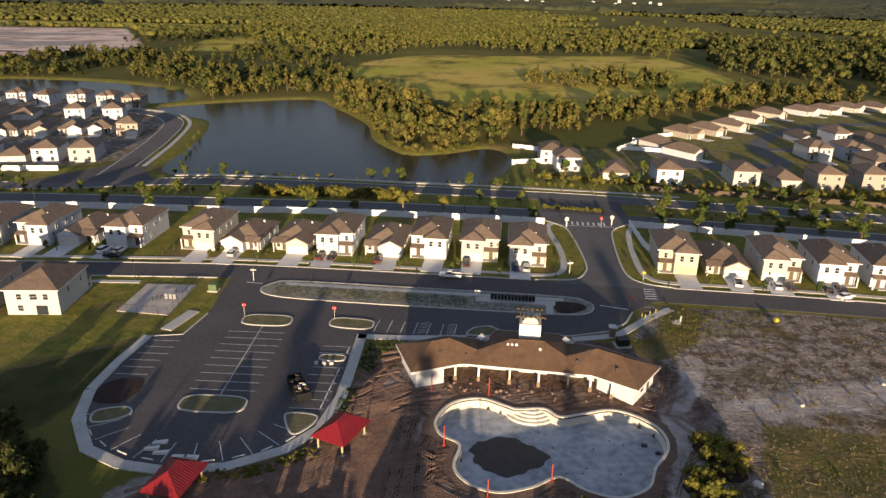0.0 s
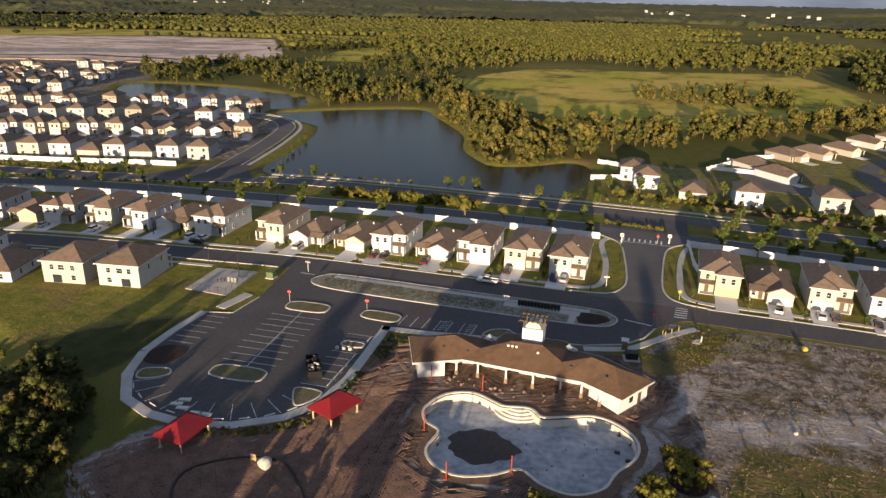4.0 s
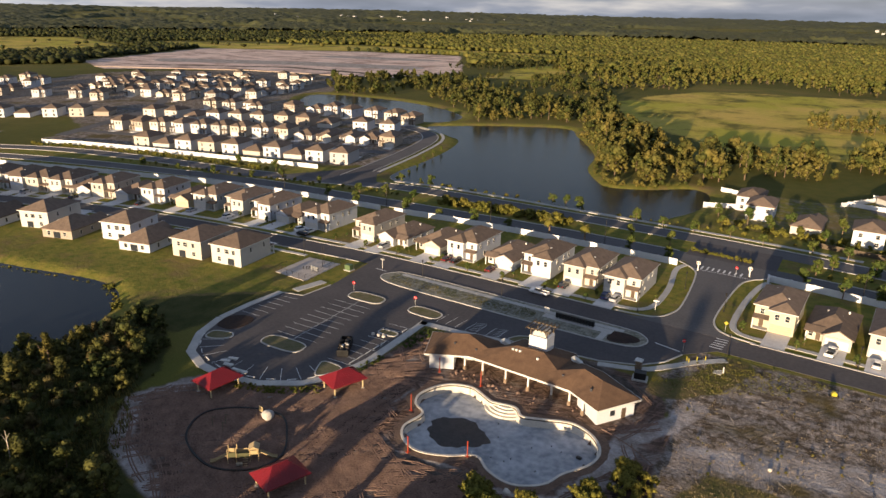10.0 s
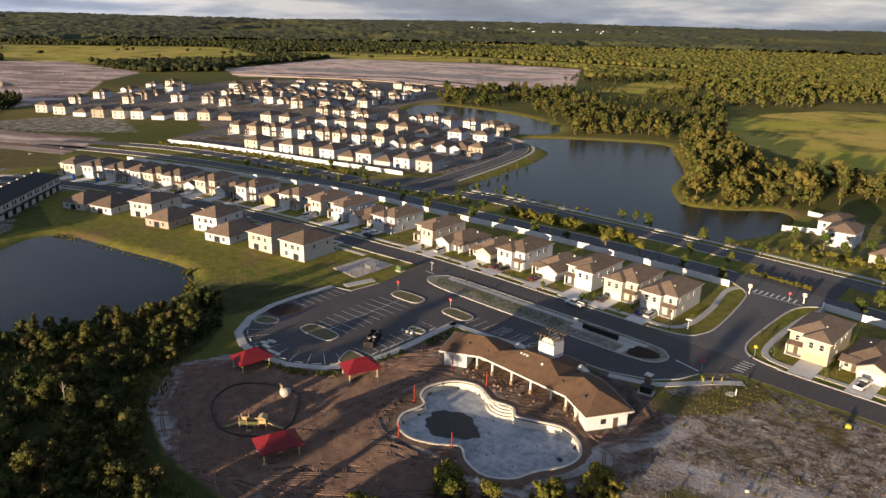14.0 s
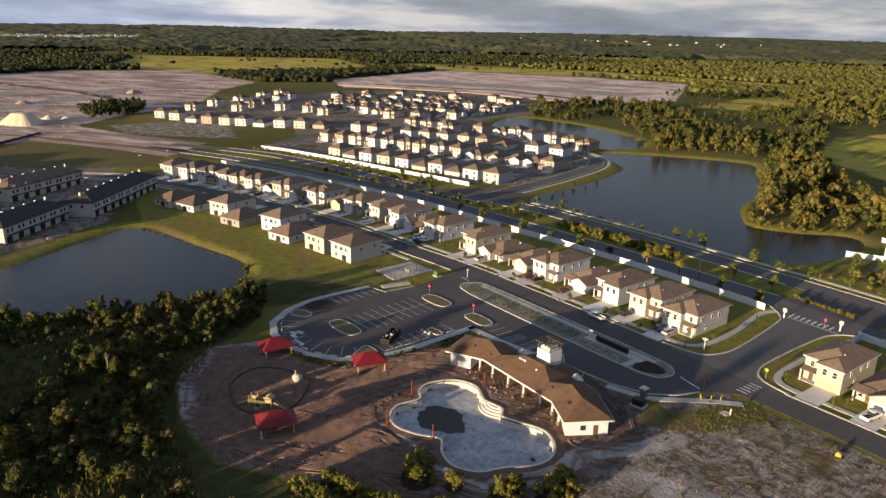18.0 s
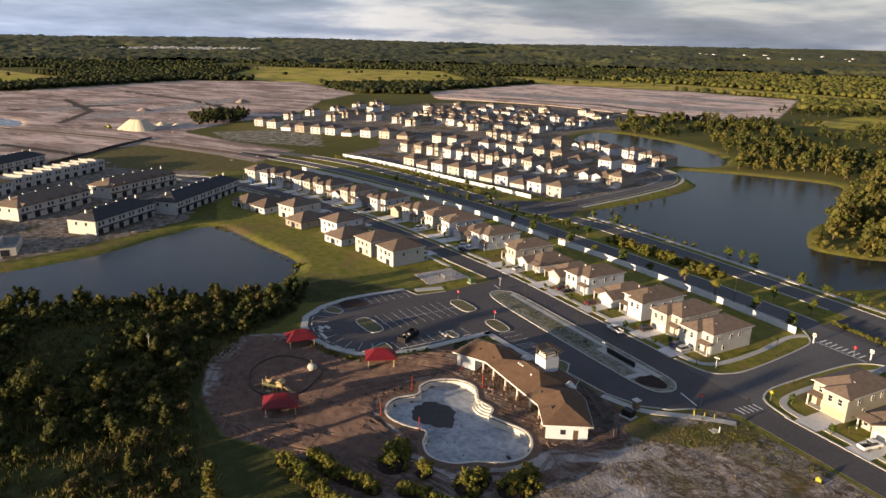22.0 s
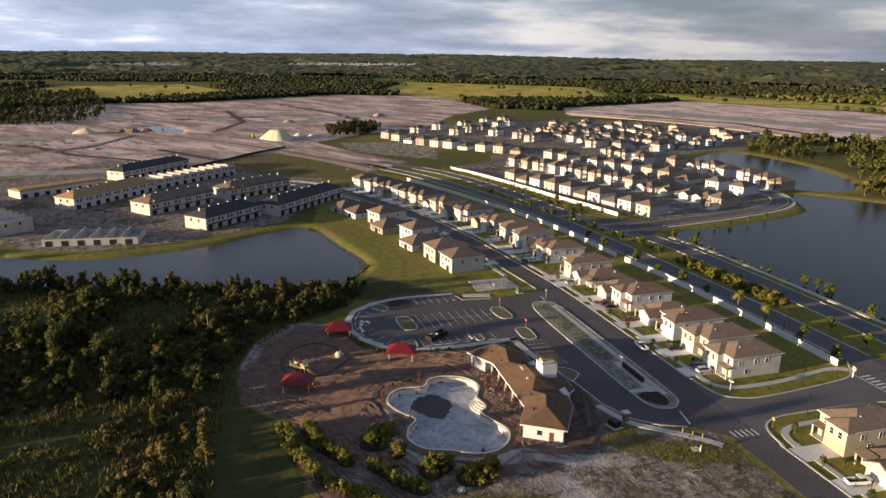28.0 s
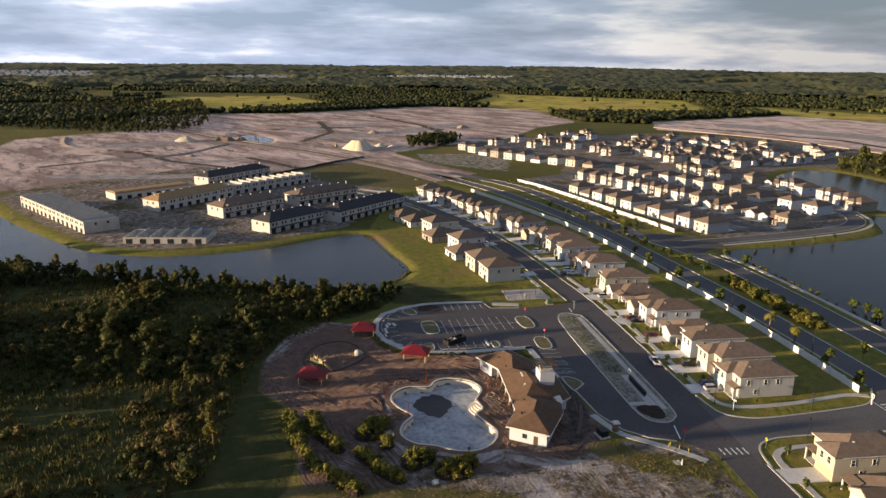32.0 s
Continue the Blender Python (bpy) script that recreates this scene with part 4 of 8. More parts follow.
for k in range(9):
    y = 102.2 + 2.74 * k
    xm = -48.1 - 0.075 * (y - 100)
    paint(line_quad(MB(), xm - 6.0, y - 0.3, xm + 5.6, y + 0.3))
paint(line_quad(MB(), -48.1, 100.4, -49.9, 126.8))
for k in range(9):
    y = 98.6 + 2.74 * k
    if not (113.6 < y < 117.6):
        paint(line_quad(MB(), -35.2, y - 0.25, -29.2, y + 0.1))
for k in range(6):
    y = 105 + 2.6 * k
    paint(line_quad(MB(), -69.6, y - 0.1, -63.8, y + 0.3))
for k in range(11):
    a = radians(202 + 13.4 * k)
    ca_, sa_ = math.cos(a), math.sin(a)
    paint(line_quad(MB(), -49.2 + 12.4 * ca_ * 1.15, 98 + 11.2 * sa_, -49.2 + 17.2 * ca_ * 1.15, 98 + 16.2 * sa_))
for k in range(7):
    x = -26.6 + 2.75 * k
    paint(line_quad(MB(), x, 127.6 + 0.06 * k, x + 0.3, 133.2))
for k in range(5):
    for x in (-17.6, -11.6):
        paint(line_quad(MB(), x, 128.4 + k * 1.05, x + 1.9, 129.4 + k * 1.05), "hatch_line", "white painted hatch line")
for k in range(5):
    paint(line_quad(MB(), 32.4 + 0.1 * k, 153 + 1.35 * k, 35.2 + 0.1 * k, 153 + 1.35 * k, 0.38, Z_ROAD + 0.03), "crosswalk_bar", "white painted crosswalk bar")
for k in range(8):
    paint(line_quad(MB(), 17.6 + 1.6 * k, 205.4, 17.6 + 1.6 * k, 208.4, 0.5, Z_ROAD + 0.03), "crosswalk_bar", "white painted crosswalk bar")
paint(line_quad(MB(), 15.5, 204.6, 31.5, 204.6, 0.3, Z_ROAD + 0.03), "stop_line", "white painted stop line")
paint(line_quad(MB(), 21.5, 147.6, 27.6, 146.2, 0.35, Z_ROAD + 0.03), "stop_line", "white painted stop line")
paint(line_quad(MB(), -61.6, 148.6, -57.6, 148.4, 0.3, Z_ROAD + 0.03), "stop_line", "white painted stop line")

# concrete wheel stops at the heads of the curved stalls
for k in range(10):
    a = radians(208.7 + 13.4 * k)
    sx_, sy_ = -49.2 + 17.6 * math.cos(a) * 1.12, 98 + 15.8 * math.sin(a)
    solid("wheel_stop", MB().prism([(-0.95, -0.09), (0.95, -0.09), (0.95, 0.09), (-0.95, 0.09)], -0.02, 0.13), "paint", "white concrete wheel stop on asphalt", "wheel stop", group="wheel stops", at=pose(sx_, sy_, Z_ROAD, 0, 0, math.degrees(a) + 90))
for k in range(8):
    y = 100 + 2.74 * k
    if not (112.6 < y < 118.6):
        solid("wheel_stop", MB().prism([(-0.09, -0.95), (0.09, -0.95), (0.09, 0.95), (-0.09, 0.95)], -0.02, 0.13), "paint", "white concrete wheel stop on asphalt", "wheel stop", group="wheel stops", at=pose(-29.9, y, Z_ROAD))


# ---- clubhouse ----
def clubhouse():
    O = Vector((5, 114, 0))
    root = thing("clubhouse", "unfinished white clubhouse with bent brown shingle roof and cupola", "clubhouse", pose(*O))

    def loc(p, z=None):
        return (p[0] - O.x, p[1] - O.y, p[2] if z is None else z)

    F = [(-15.6, 106.6), (-7, 111.0), (16, 110.0), (23.3, 106.0)]
    ze = 3.55
    # eave points, ridge with two low saddles, back corners
    E = [(-15.6, 106.6, ze), (-7.4, 110.9, ze), (-4.4, 110.9, ze), (1.2, 110.65, ze), (7.6, 110.37, ze), (11.6, 110.2, ze), (16, 110.0, ze), (23.3, 106.0, ze)]
    R = [(-13.0, 113.6, 6.2), (-9.6, 115.2, 6.3), (-4.4, 114.2, 4.85), (1.2, 116.2, 6.35), (7.6, 116.3, 6.35), (11.6, 113.8, 4.95), (16.8, 114.9, 6.25), (21.4, 112.9, 6.1)]
    K = [(-20.0, 116.6, ze), (-11.0, 121.4, ze), (-3.0, 121.0, ze), (-1.5, 125.2, ze), (11.0, 125.2, ze), (13.4, 122.0, ze), (18.6, 121.0, ze), (28.6, 114.8, ze)]
    pts = E + R + K
    e_, r_, k_ = 0, 8, 16
    fs = []
    for k in range(7):
        fs += [(e_ + k, e_ + k + 1, r_ + k + 1), (e_ + k, r_ + k + 1, r_ + k)]
    fs += [(k_, e_, r_), (k_, r_, r_ + 1, k_ + 1), (k_ + 1, r_ + 1, k_ + 2), (k_ + 2, r_ + 1, r_ + 2),
           (k_ + 2, r_ + 2, r_ + 3), (k_ + 2, r_ + 3, k_ + 3), (k_ + 3, r_ + 3, r_ + 4, k_ + 4),
           (r_ + 4, r_ + 5, k_ + 5), (k_ + 4, r_ + 4, k_ + 5), (k_ + 5, r_ + 5, r_ + 6), (k_ + 5, r_ + 6, k_ + 6), (k_ + 6, r_ + 6, r_ + 7, k_ + 7), (k_ + 7, r_ + 7, e_ + 7)]
    roof = part("roof", MB().add([loc(p) for p in pts], fs), "shingle_club", root, "brown shingle roof with deep valleys")
    loop = F + [p[:2] for p in K[::-1]]
    soffit = MB().prism([loc((x, y, 0))[:2] for x, y in loop], ze - 0.24, ze - 0.2)
    part("soffit", soffit, "trim", roof)
    # ridge caps
    for a_, b_ in ((0, 1), (3, 4), (6, 7)):
        part("ridge_cap", MB().tube(loc(R[a_]), loc(R[b_]), 0.09, n=5), "shingle_club", roof)
    # fascia boards along the eaves
    for k in range(len(loop)):
        p, q = Vector(loop[k]), Vector(loop[(k + 1) % len(loop)])
        d = (q - p).normalized()
        o = Vector((d.y, -d.x)) * 0.06
        fb = MB()
        fb.add([loc(p, 3.22), loc(q, 3.22), loc(q + o, 3.22), loc(p + o, 3.22), loc(p, 3.58), loc(q, 3.58), loc(q + o, 3.58), loc(p + o, 3.58)],
               [(3, 2, 1, 0), (4, 5, 6, 7), (0, 1, 5, 4), (1, 2, 6, 5), (2, 3, 7, 6), (3, 0, 4, 7)])
        part("fascia", fb, "trim", root, "white fascia board")
    # small white gables over the back doors
    for gx, gy, yw in ((-3.4, 119.6, 25), (12.6, 120.6, 25)):
        part("gable_panel", MB().add([(-1.7, 0, 3.5), (1.7, 0, 3.5), (0, 0, 4.75), (-1.7, 1.6, 3.5), (1.7, 1.6, 3.5), (0, 1.6, 4.75)], [(0, 1, 2), (5, 4, 3), (3, 4, 1, 0), (4, 5, 2, 1), (5, 3, 0, 2)]), "trim", root, "small white gable", at=Matrix.Translation((gx - O.x, gy - O.y, 0)) @ Matrix.Rotation(radians(yw), 4, "Z"))
    # enclosed ends
    def block(poly, name="end_wall"):
        return part(name, MB().prism([loc(p)[:2] for p in [(x, y, 0) for x, y in poly]], -0.3, 3.32), "stucco_white", root)
    block([(-14.9, 107.6), (-10.2, 109.9), (-12.6, 115.2), (-11.0, 119.9), (-18.8, 116.2)])
    block([(22.9, 107.0), (27.5, 114.4), (20.6, 118.4), (17.2, 111.6)])
    # recessed wall with dark openings behind the porch
    bw = part("back_wall", MB().prism([loc((x, y, 0))[:2] for x, y in [(-11.5, 115.0), (-7, 116.2), (15.2, 115.0), (18.4, 113.2), (20.4, 118.2), (17.5, 120.0), (-9, 120.6), (-13, 118.6)]], -0.3, 3.32), "stucco_pale", root)
    for x, w_, h_, z_ in ((-5.2, 1.8, 2.3, 0), (-1.6, 1.4, 1.2, 1.1), (2.4, 2.6, 2.4, 0), (6.4, 1.4, 1.2, 1.1), (9.4, 1.8, 2.3, 0), (13.0, 1.2, 1.2, 1.1)):
        y = 116.2 - (x + 7) * 1.2 / 22.2
        part("opening", MB().box(x - w_ / 2 - O.x, x + w_ / 2 - O.x, y - 0.05 - O.y, y + 0.3 - O.y, z_, z_ + h_), "glass", root)
    # porch columns on stone bases
    for x, y in ((-8.2, 111.2), (-4.0, 111.5), (1.6, 111.2), (6.8, 111.0), (12.0, 110.8), (15.9, 110.6), (19.4, 108.8)):
        c = part("column", MB().box(x - 0.17 - O.x, x + 0.17 - O.x, y - 0.17 - O.y, y + 0.17 - O.y, 0.9, 3.4), "trim", root)
        part("column_base", MB().box(x - 0.3 - O.x, x + 0.3 - O.x, y - 0.3 - O.y, y + 0.3 - O.y, -0.3, 0.95), "brick", c, "brown stone base")
    # cupola with its open timber top
    cx, cy = 5.0 - O.x, 120.3 - O.y
    cup = part("cupola", MB().box(cx - 2.0, cx + 2.0, cy - 1.9, cy + 1.9, 5.0, 8.5), "stucco_white", root, "white cupola box")
    deck = MB()
    seg = 10
    arch = [(cx - 1.5 * math.cos(math.pi * k / seg), 8.5 + 1.35 * math.sin(math.pi * k / seg)) for k in range(seg + 1)]
    deck.add([(x, cy - 1.4, z) for x, z in arch] + [(x, cy + 1.4, z) for x, z in arch],
             [(k, k + 1, seg + 2 + k, seg + 1 + k) for k in range(seg)] + [tuple(range(seg, -1, -1)), tuple(range(seg + 1, 2 * seg + 2))])
    part("vault", deck, "block", cup, "grey unfinished vault")
    for k in range(7):
        x = cx - 2.7 + 0.9 * k
        part("rafter", MB().box(x - 0.08, x + 0.08, cy - 2.7, cy + 2.7, 10.1, 10.3), "wood_dark", cup, "dark timber rafter")
    for y in (-1.7, 1.7):
        part("beam", MB().box(cx - 2.7, cx + 2.7, cy + y - 0.1, cy + y + 0.1, 9.86, 10.1), "wood_dark", cup, "dark timber beam")
        for x in (-1.8, 1.8):
            part("stub_post", MB().box(cx + x - 0.1, cx + x + 0.1, cy + y - 0.1, cy + y + 0.1, 8.5, 9.86), "wood_dark", cup, "dark timber post")
    # walls of the wing on the drive side, showing above the lower roof
    part("wing_wall", MB().box(-6.0, 5.5, 4.0, 10.4, -0.3, 3.3), "stucco_white", root, "white wing wall")
    # openings of the east end, roof vents
    d = Vector((27.5 - 22.9, 114.4 - 107.0)).normalized()
    yw = math.degrees(math.atan2(d.y, d.x))
    for s_, w_, z0, z1, mt, nm in ((3.6, 1.1, 1.1, 2.2, "glass", "window"), (6.2, 1.0, 0.0, 2.15, "door", "side_door")):
        m = Matrix.Translation((22.9 + d.x * s_ - O.x, 107.0 + d.y * s_ - O.y, 0)) @ Matrix.Rotation(radians(yw), 4, "Z")
        part(nm, MB().box(-w_ / 2, w_ / 2, -0.05, 0.1, z0, z1), mt, root, "brown door" if nm == "side_door" else "", at=m)
    for x, y, z in ((1.0, 115.2, 5.95), (1.8, 115.2, 5.95), (2.6, 115.2, 5.95), (6.9, 114.6, 5.7), (-11.2, 111.9, 5.2), (20.2, 110.4, 5.1), (-6.5, 112.9, 4.55), (13.5, 112.6, 4.9)):
        part("roof_vent", MB().box(x - 0.22 - O.x, x + 0.22 - O.x, y - 0.2 - O.y, y + 0.2 - O.y, z - 0.5, z + 0.14), "trim" if x < 10 and x > -2 else "shingle_dark", roof)
    return root


clubhouse()

# ---- pool ----
pool = thing("swimming_pool", "empty clover-shaped swimming pool with pale plaster walls", "swimming pool", pose(8, 93, 0))
PL = [(x - 8, y - 93) for x, y in POOL]
PD = -1.55
mb = MB()
n_ = len(PL)
ins = offset_loop(PL, 0.25)
mb.add([(*p, 0.16) for p in PL] + [(*p, PD) for p in ins], [(i, (i + 1) % n_, n_ + (i + 1) % n_, n_ + i) for i in range(n_)])
part("pool_wall", mb, "gunite", pool, "pale rough plaster pool wall")
part("pool_floor", MB().add([(*p, PD) for p in ins], [tuple(range(n_))]), "plaster", pool, "blue-grey stained plaster floor")
part("coping", ring(offset_loop(PL, -0.45), 0.45, -0.3, 0.17), "gunite", pool, "pale raw concrete rim")
part("tile_band", ring(offset_loop(PL, 0.0), 0.06, -0.28, 0.0), "muck", pool, "dark waterline band")
silt = [(-6.4 + 6.0 * math.cos(t) * (1 + 0.10 * math.sin(3 * t + 1) + 0.05 * math.sin(9 * t) + 0.03 * math.sin(17 * t)), -0.8 + 4.6 * math.sin(t) * (1 + 0.1 * math.cos(4 * t) + 0.05 * math.sin(11 * t))) for t in [2 * math.pi * k / 60 for k in range(60)]]
part("silt_patch", MB().add([(*p, PD + 0.03) for p in silt], [tuple(range(60))]), "muck", pool, "dark wet silt on the pool floor")
for k in range(4):
    r_in = 1.4 + 0.75 * k
    st = MB()
    arc = [radians(200 + 14 * j) for j in range(11)]
    c0 = (-2.6, 11.4)
    st.add([(c0[0] + r * math.cos(a), c0[1] + r * math.sin(a) * 0.8, z) for r in (r_in, r_in + 0.75) for z in (PD, -0.05 - 0.36 * k) for a in arc],
           [(11 + j, 12 + j, 34 + j, 33 + j) for j in range(10)] + [(22 + j, 23 + j, 34 + j, 33 + j) for j in range(10)])
    part("pool_step", st, "gunite", pool, "pale curved pool step")
for x, y, z in ((15.5, 4.6, 0.6), (17.4, 2.8, 0.5)):
    part("debris", MB().box(x - 0.4, x + 0.5, y - 0.25, y + 0.25, PD, PD + 0.35), "muck", pool)
rng = random.Random(4)
for k in range(16):
    x, y = rng.uniform(-6, 16), rng.uniform(-6, 7)
    part("drain_stub", MB().cyl(x, y, PD, PD + 0.25, 0.09, 0.07), "trim" if k % 3 == 0 else "muck", pool)
ap = MB()
lo, hi = offset_loop(POOL, -2.4), offset_loop(POOL, -0.42)
ap.add([(*p, -0.02) for p in lo] + [(*p, 0.05) for p in hi], [(i, (i + 1) % n_, n_ + (i + 1) % n_, n_ + i) for i in range(n_)])
apron_me = ap.mesh("ground_pool_apron")
apron_me.materials.append(mat("packed_dirt", (0.19, 0.125, 0.09), (0.12, 0.078, 0.055), 0.97, scale=0.5, fine=2.2, bump=0.12))
tagged(new("ground_pool_apron", apron_me), "packed brown dirt round the pool rim", "ground", kind="structure")


# ---- red shade pavilions ----
def pavilion():
    root = thing("shade_pavilion", "red metal hip-roofed shade pavilion on tan posts", "pavilion", group="shade pavilions")
    ex, ey, h0, h1 = 3.9, 3.0, 2.45, 4.3
    rx = ex - ey + 0.35
    roof = part("roof", MB().add([(-ex, -ey, h0), (ex, -ey, h0), (ex, ey, h0), (-ex, ey, h0), (-rx, 0, h1), (rx, 0, h1), (-ex, -ey, h0 - 0.16), (ex, -ey, h0 - 0.16), (ex, ey, h0 - 0.16), (-ex, ey, h0 - 0.16)],
                                 [(0, 1, 5, 4), (1, 2, 5), (2, 3, 4, 5), (3, 0, 4), (6, 7, 1, 0), (7, 8, 2, 1), (8, 9, 3, 2), (9, 6, 0, 3), (9, 8, 7, 6)]), "red_metal", root, "red standing-seam roof")
    for sy in (-1, 1):
        sm = MB()
        for j in range(-8, 9):
            x = j * ex / 8.5
            t = max(0.0, (abs(x) - rx) / (ex - rx))
            a, b = Vector((x, sy * ey, h0 + 0.02)), Vector((x, sy * ey * t, h0 + (h1 - h0) * (1 - t) + 0.02))
            if (b - a).length > 0.3:
                sm.tube(a, b, 0.045, n=4)
        part("seam", sm, "red_metal", roof)
        sm = MB()
        for j in range(-6, 7):
            y = j * ey / 6.5
            t = abs(y) / ey
            a, b = Vector((sy * ex, y, h0 + 0.02)), Vector((sy * (rx + (ex - rx) * t), y, h0 + (h1 - h0) * (1 - t) + 0.02))
            if (b - a).length > 0.3:
                sm.tube(a, b, 0.045, n=4)
        part("seam", sm, "red_metal", roof)
    part("ridge_cap", MB().tube((-rx, 0, h1 + 0.02), (rx, 0, h1 + 0.02), 0.1, n=6), "red_metal", roof)
    for sx in (-1, 1):
        for sy in (-1, 1):
            p = part("post", MB().box(sx * 3.15 - 0.1, sx * 3.15 + 0.1, sy * 2.2 - 0.1, sy * 2.2 + 0.1, -0.4, 2.6), "post_tan", root)
            part("footing", MB().cyl(sx * 3.15, sy * 2.2, -0.4, 0.12, 0.42, 0.36), "concrete", p, "concrete footing")
    return root


pv = pavilion()
pv.matrix_basis = pose(-24.2, 90.6, 0, 0, 0, 70)
copy_thing(pv, pose(-12.3, 61.6, 0, 0, 0, 72))
copy_thing(pv, pose(-44.4, 76.2, 0, 0, 0, 84))


# ---- houses ----
WIN = {}


def window(parent, x, y, z, w, h, side, frame_mat="trim"):
    """A framed window; side: 's', 'n', 'e' or 'w', the way it faces."""
    key = (round(w, 2), round(h, 2))
    if key not in WIN:
        fr, pn = MB(), MB()
        t = 0.09
        fr.box(-w / 2 - t, w / 2 + t, -0.07, 0.05, -t, 0).box(-w / 2 - t, w / 2 + t, -0.07, 0.05, h, h + t)
        fr.box(-w / 2 - t, -w / 2, -0.07, 0.05, 0, h).box(w / 2, w / 2 + t, -0.07, 0.05, 0, h)
        fr.box(-w / 2, w / 2, -0.055, 0.05, h * 0.48, h * 0.53)
        pn.box(-w / 2, w / 2, -0.035, 0.05, 0, h)
        a, b = fr.mesh("window"), pn.mesh("pane")
        a.materials.append(M["trim"])
        b.materials.append(M["glass"])
        WIN[key] = (a, b)
    a, b = WIN[key]
    turn = {"s": 0, "e": 90, "n": 180, "w": -90}[side]
    ob = part("window", a, "trim", parent, at=pose(x, y, z, 0, 0, turn))
    part("pane", b, "glass", ob)
    return ob


def garage_door(parent, x, y, w, mt):
    """Sectional door: four panels with grooves between, one connected sheet."""
    prof = []
    for r in range(4):
        z = 0.02 + r * 0.55
        prof += [(-0.06, z + 0.04), (-0.06, z + 0.48), (-0.02, z + 0.50), (-0.02, z + 0.54)]
    prof = [(0.05, 0.0), (-0.02, 0.0)] + prof + [(0.05, 2.22)]
    k = len(prof)
    mb = MB().add([(x - w / 2, y + a, z) for a, z in prof] + [(x + w / 2, y + a, z) for a, z in prof],
                  [(i, i + 1, k + i + 1, k + i) for i in range(k - 1)] + [tuple(range(k - 1, -1, -1)), tuple(range(k, 2 * k))])
    return part("garage_door", mb, mt, parent)


def house2(wall, mirror, label, w=9.4, d=17.0, detail=True, back=False, roof_mat="shingle", garage="garage"):
    """Two-storey house, front towards -y, origin at the middle of its front."""
    s = -1 if mirror else 1
    root = thing("house", label, "house")
    X = lambda x: s * x
    h = 5.75
    gw = 5.7
    foot = [(X(-w / 2), 0), (X(-w / 2 + gw), 0), (X(-w / 2 + gw), 1.9), (X(w / 2), 1.9), (X(w / 2), d), (X(-w / 2), d)]
    walls = part("wall", MB().prism(foot, -0.4, h), wall, root)
    rf = MB().hip(-w / 2 - 0.5, w / 2 + 0.5, 1.4, d + 0.5, h + 0.12, (w / 2 + 0.5) * 0.46, 0.2)
    x0, x1 = sorted((X(-w / 2 - 0.5), X(-w / 2 + gw + 0.5)))
    rf.hip(x0, x1, -0.5, 8.5, h + 0.125, (gw / 2 + 0.5) * 0.46, 0.2)
    roof = part("roof", rf, roof_mat, root)
    garage_door(root, X(-w / 2 + gw / 2), 0, 4.9, garage)
    for x in (-w / 2 + 1.7, -w / 2 + gw - 1.7):
        window(walls, X(x), 0, 3.5, 0.95, 1.4, "s")
    window(walls, X(w / 2 - 1.75), 1.9, 3.6, 0.85, 1.3, "s")
    # porch
    px0, px1 = sorted((X(-w / 2 + gw + 0.05), X(w / 2 + 0.1)))
    part("porch_roof", MB().add([(px0, 0.1, 2.75), (px1, 0.1, 2.75), (px1, 1.95, 2.75), (px0, 1.95, 2.75), (px0, 0.1, 2.95), (px1, 0.1, 2.95), (px1, 1.95, 3.45), (px0, 1.95, 3.45)],
                                [(3, 2, 1, 0), (4, 5, 6, 7), (0, 1, 5, 4), (1, 2, 6, 5), (3, 0, 4, 7)]), roof_mat, root)
    part("porch_post", MB().box(X(w / 2 - 0.1) - 0.14, X(w / 2 - 0.1) + 0.14, 0.2, 0.48, -0.3, 2.75), "trim", root)
    part("front_door", MB().box(X(w / 2 - 1.8) - 0.5, X(w / 2 - 1.8) + 0.5, 1.83, 1.95, 0.1, 2.2), "door", root)
    part("porch_floor", MB().box(px0, px1, 0.1, 1.9, -0.3, 0.14), "concrete", root)
    if detail:
        a, b, c, e = -w / 2 - 0.54, w / 2 + 0.54, 1.36, d + 0.54
        part("fascia", ring([(a, c), (b, c), (b, e), (a, e)], 0.06, h - 0.1, h + 0.1), "trim", root, "white fascia board")
        part("front_fascia", MB().box(x0 - 0.04, x1 + 0.04, -0.54, -0.48, h - 0.1, h + 0.1), "trim", root, "white fascia board")
        for y in (4.2, 9.0, 12.4):
            window(walls, w / 2, y, 3.5, 0.8, 1.3, "e")
        window(walls, w / 2, 6.4, 0.9, 0.8, 1.3, "e")
        for y in (5.0, 11.0):
            window(walls, -w / 2, y, 3.5, 0.8, 1.3, "w")
        for x in (-2.6, 0.4, 2.9):
            window(walls, X(x), d, 3.5, 1.1 if x != 0.4 else 1.6, 1.3, "n")
        window(walls, X(-2.6), d, 0.9, 1.2, 1.3, "n")
        part("patio_door", MB().box(X(1.8) - 1.2, X(1.8) + 1.2, d - 0.05, d + 0.05, 0.05, 2.15), "glass", root)
        for x, y in ((1.2, 10.6), (-1.6, 11.8), (1.9, 5.8)):
            part("roof_vent", MB().box(x - 0.2, x + 0.2, y - 0.2, y + 0.2, h + 1.0, h + 1.75), "trim", roof)
    else:
        for x in (-2.6, 2.4):
            window(walls, x, d, 3.5, 1.1, 1.3, "n")
            window(walls, x, d, 0.8, 1.3, 1.4, "n")
        window(walls, w / 2, 7, 3.5, 0.8, 1.3, "e")
    return root


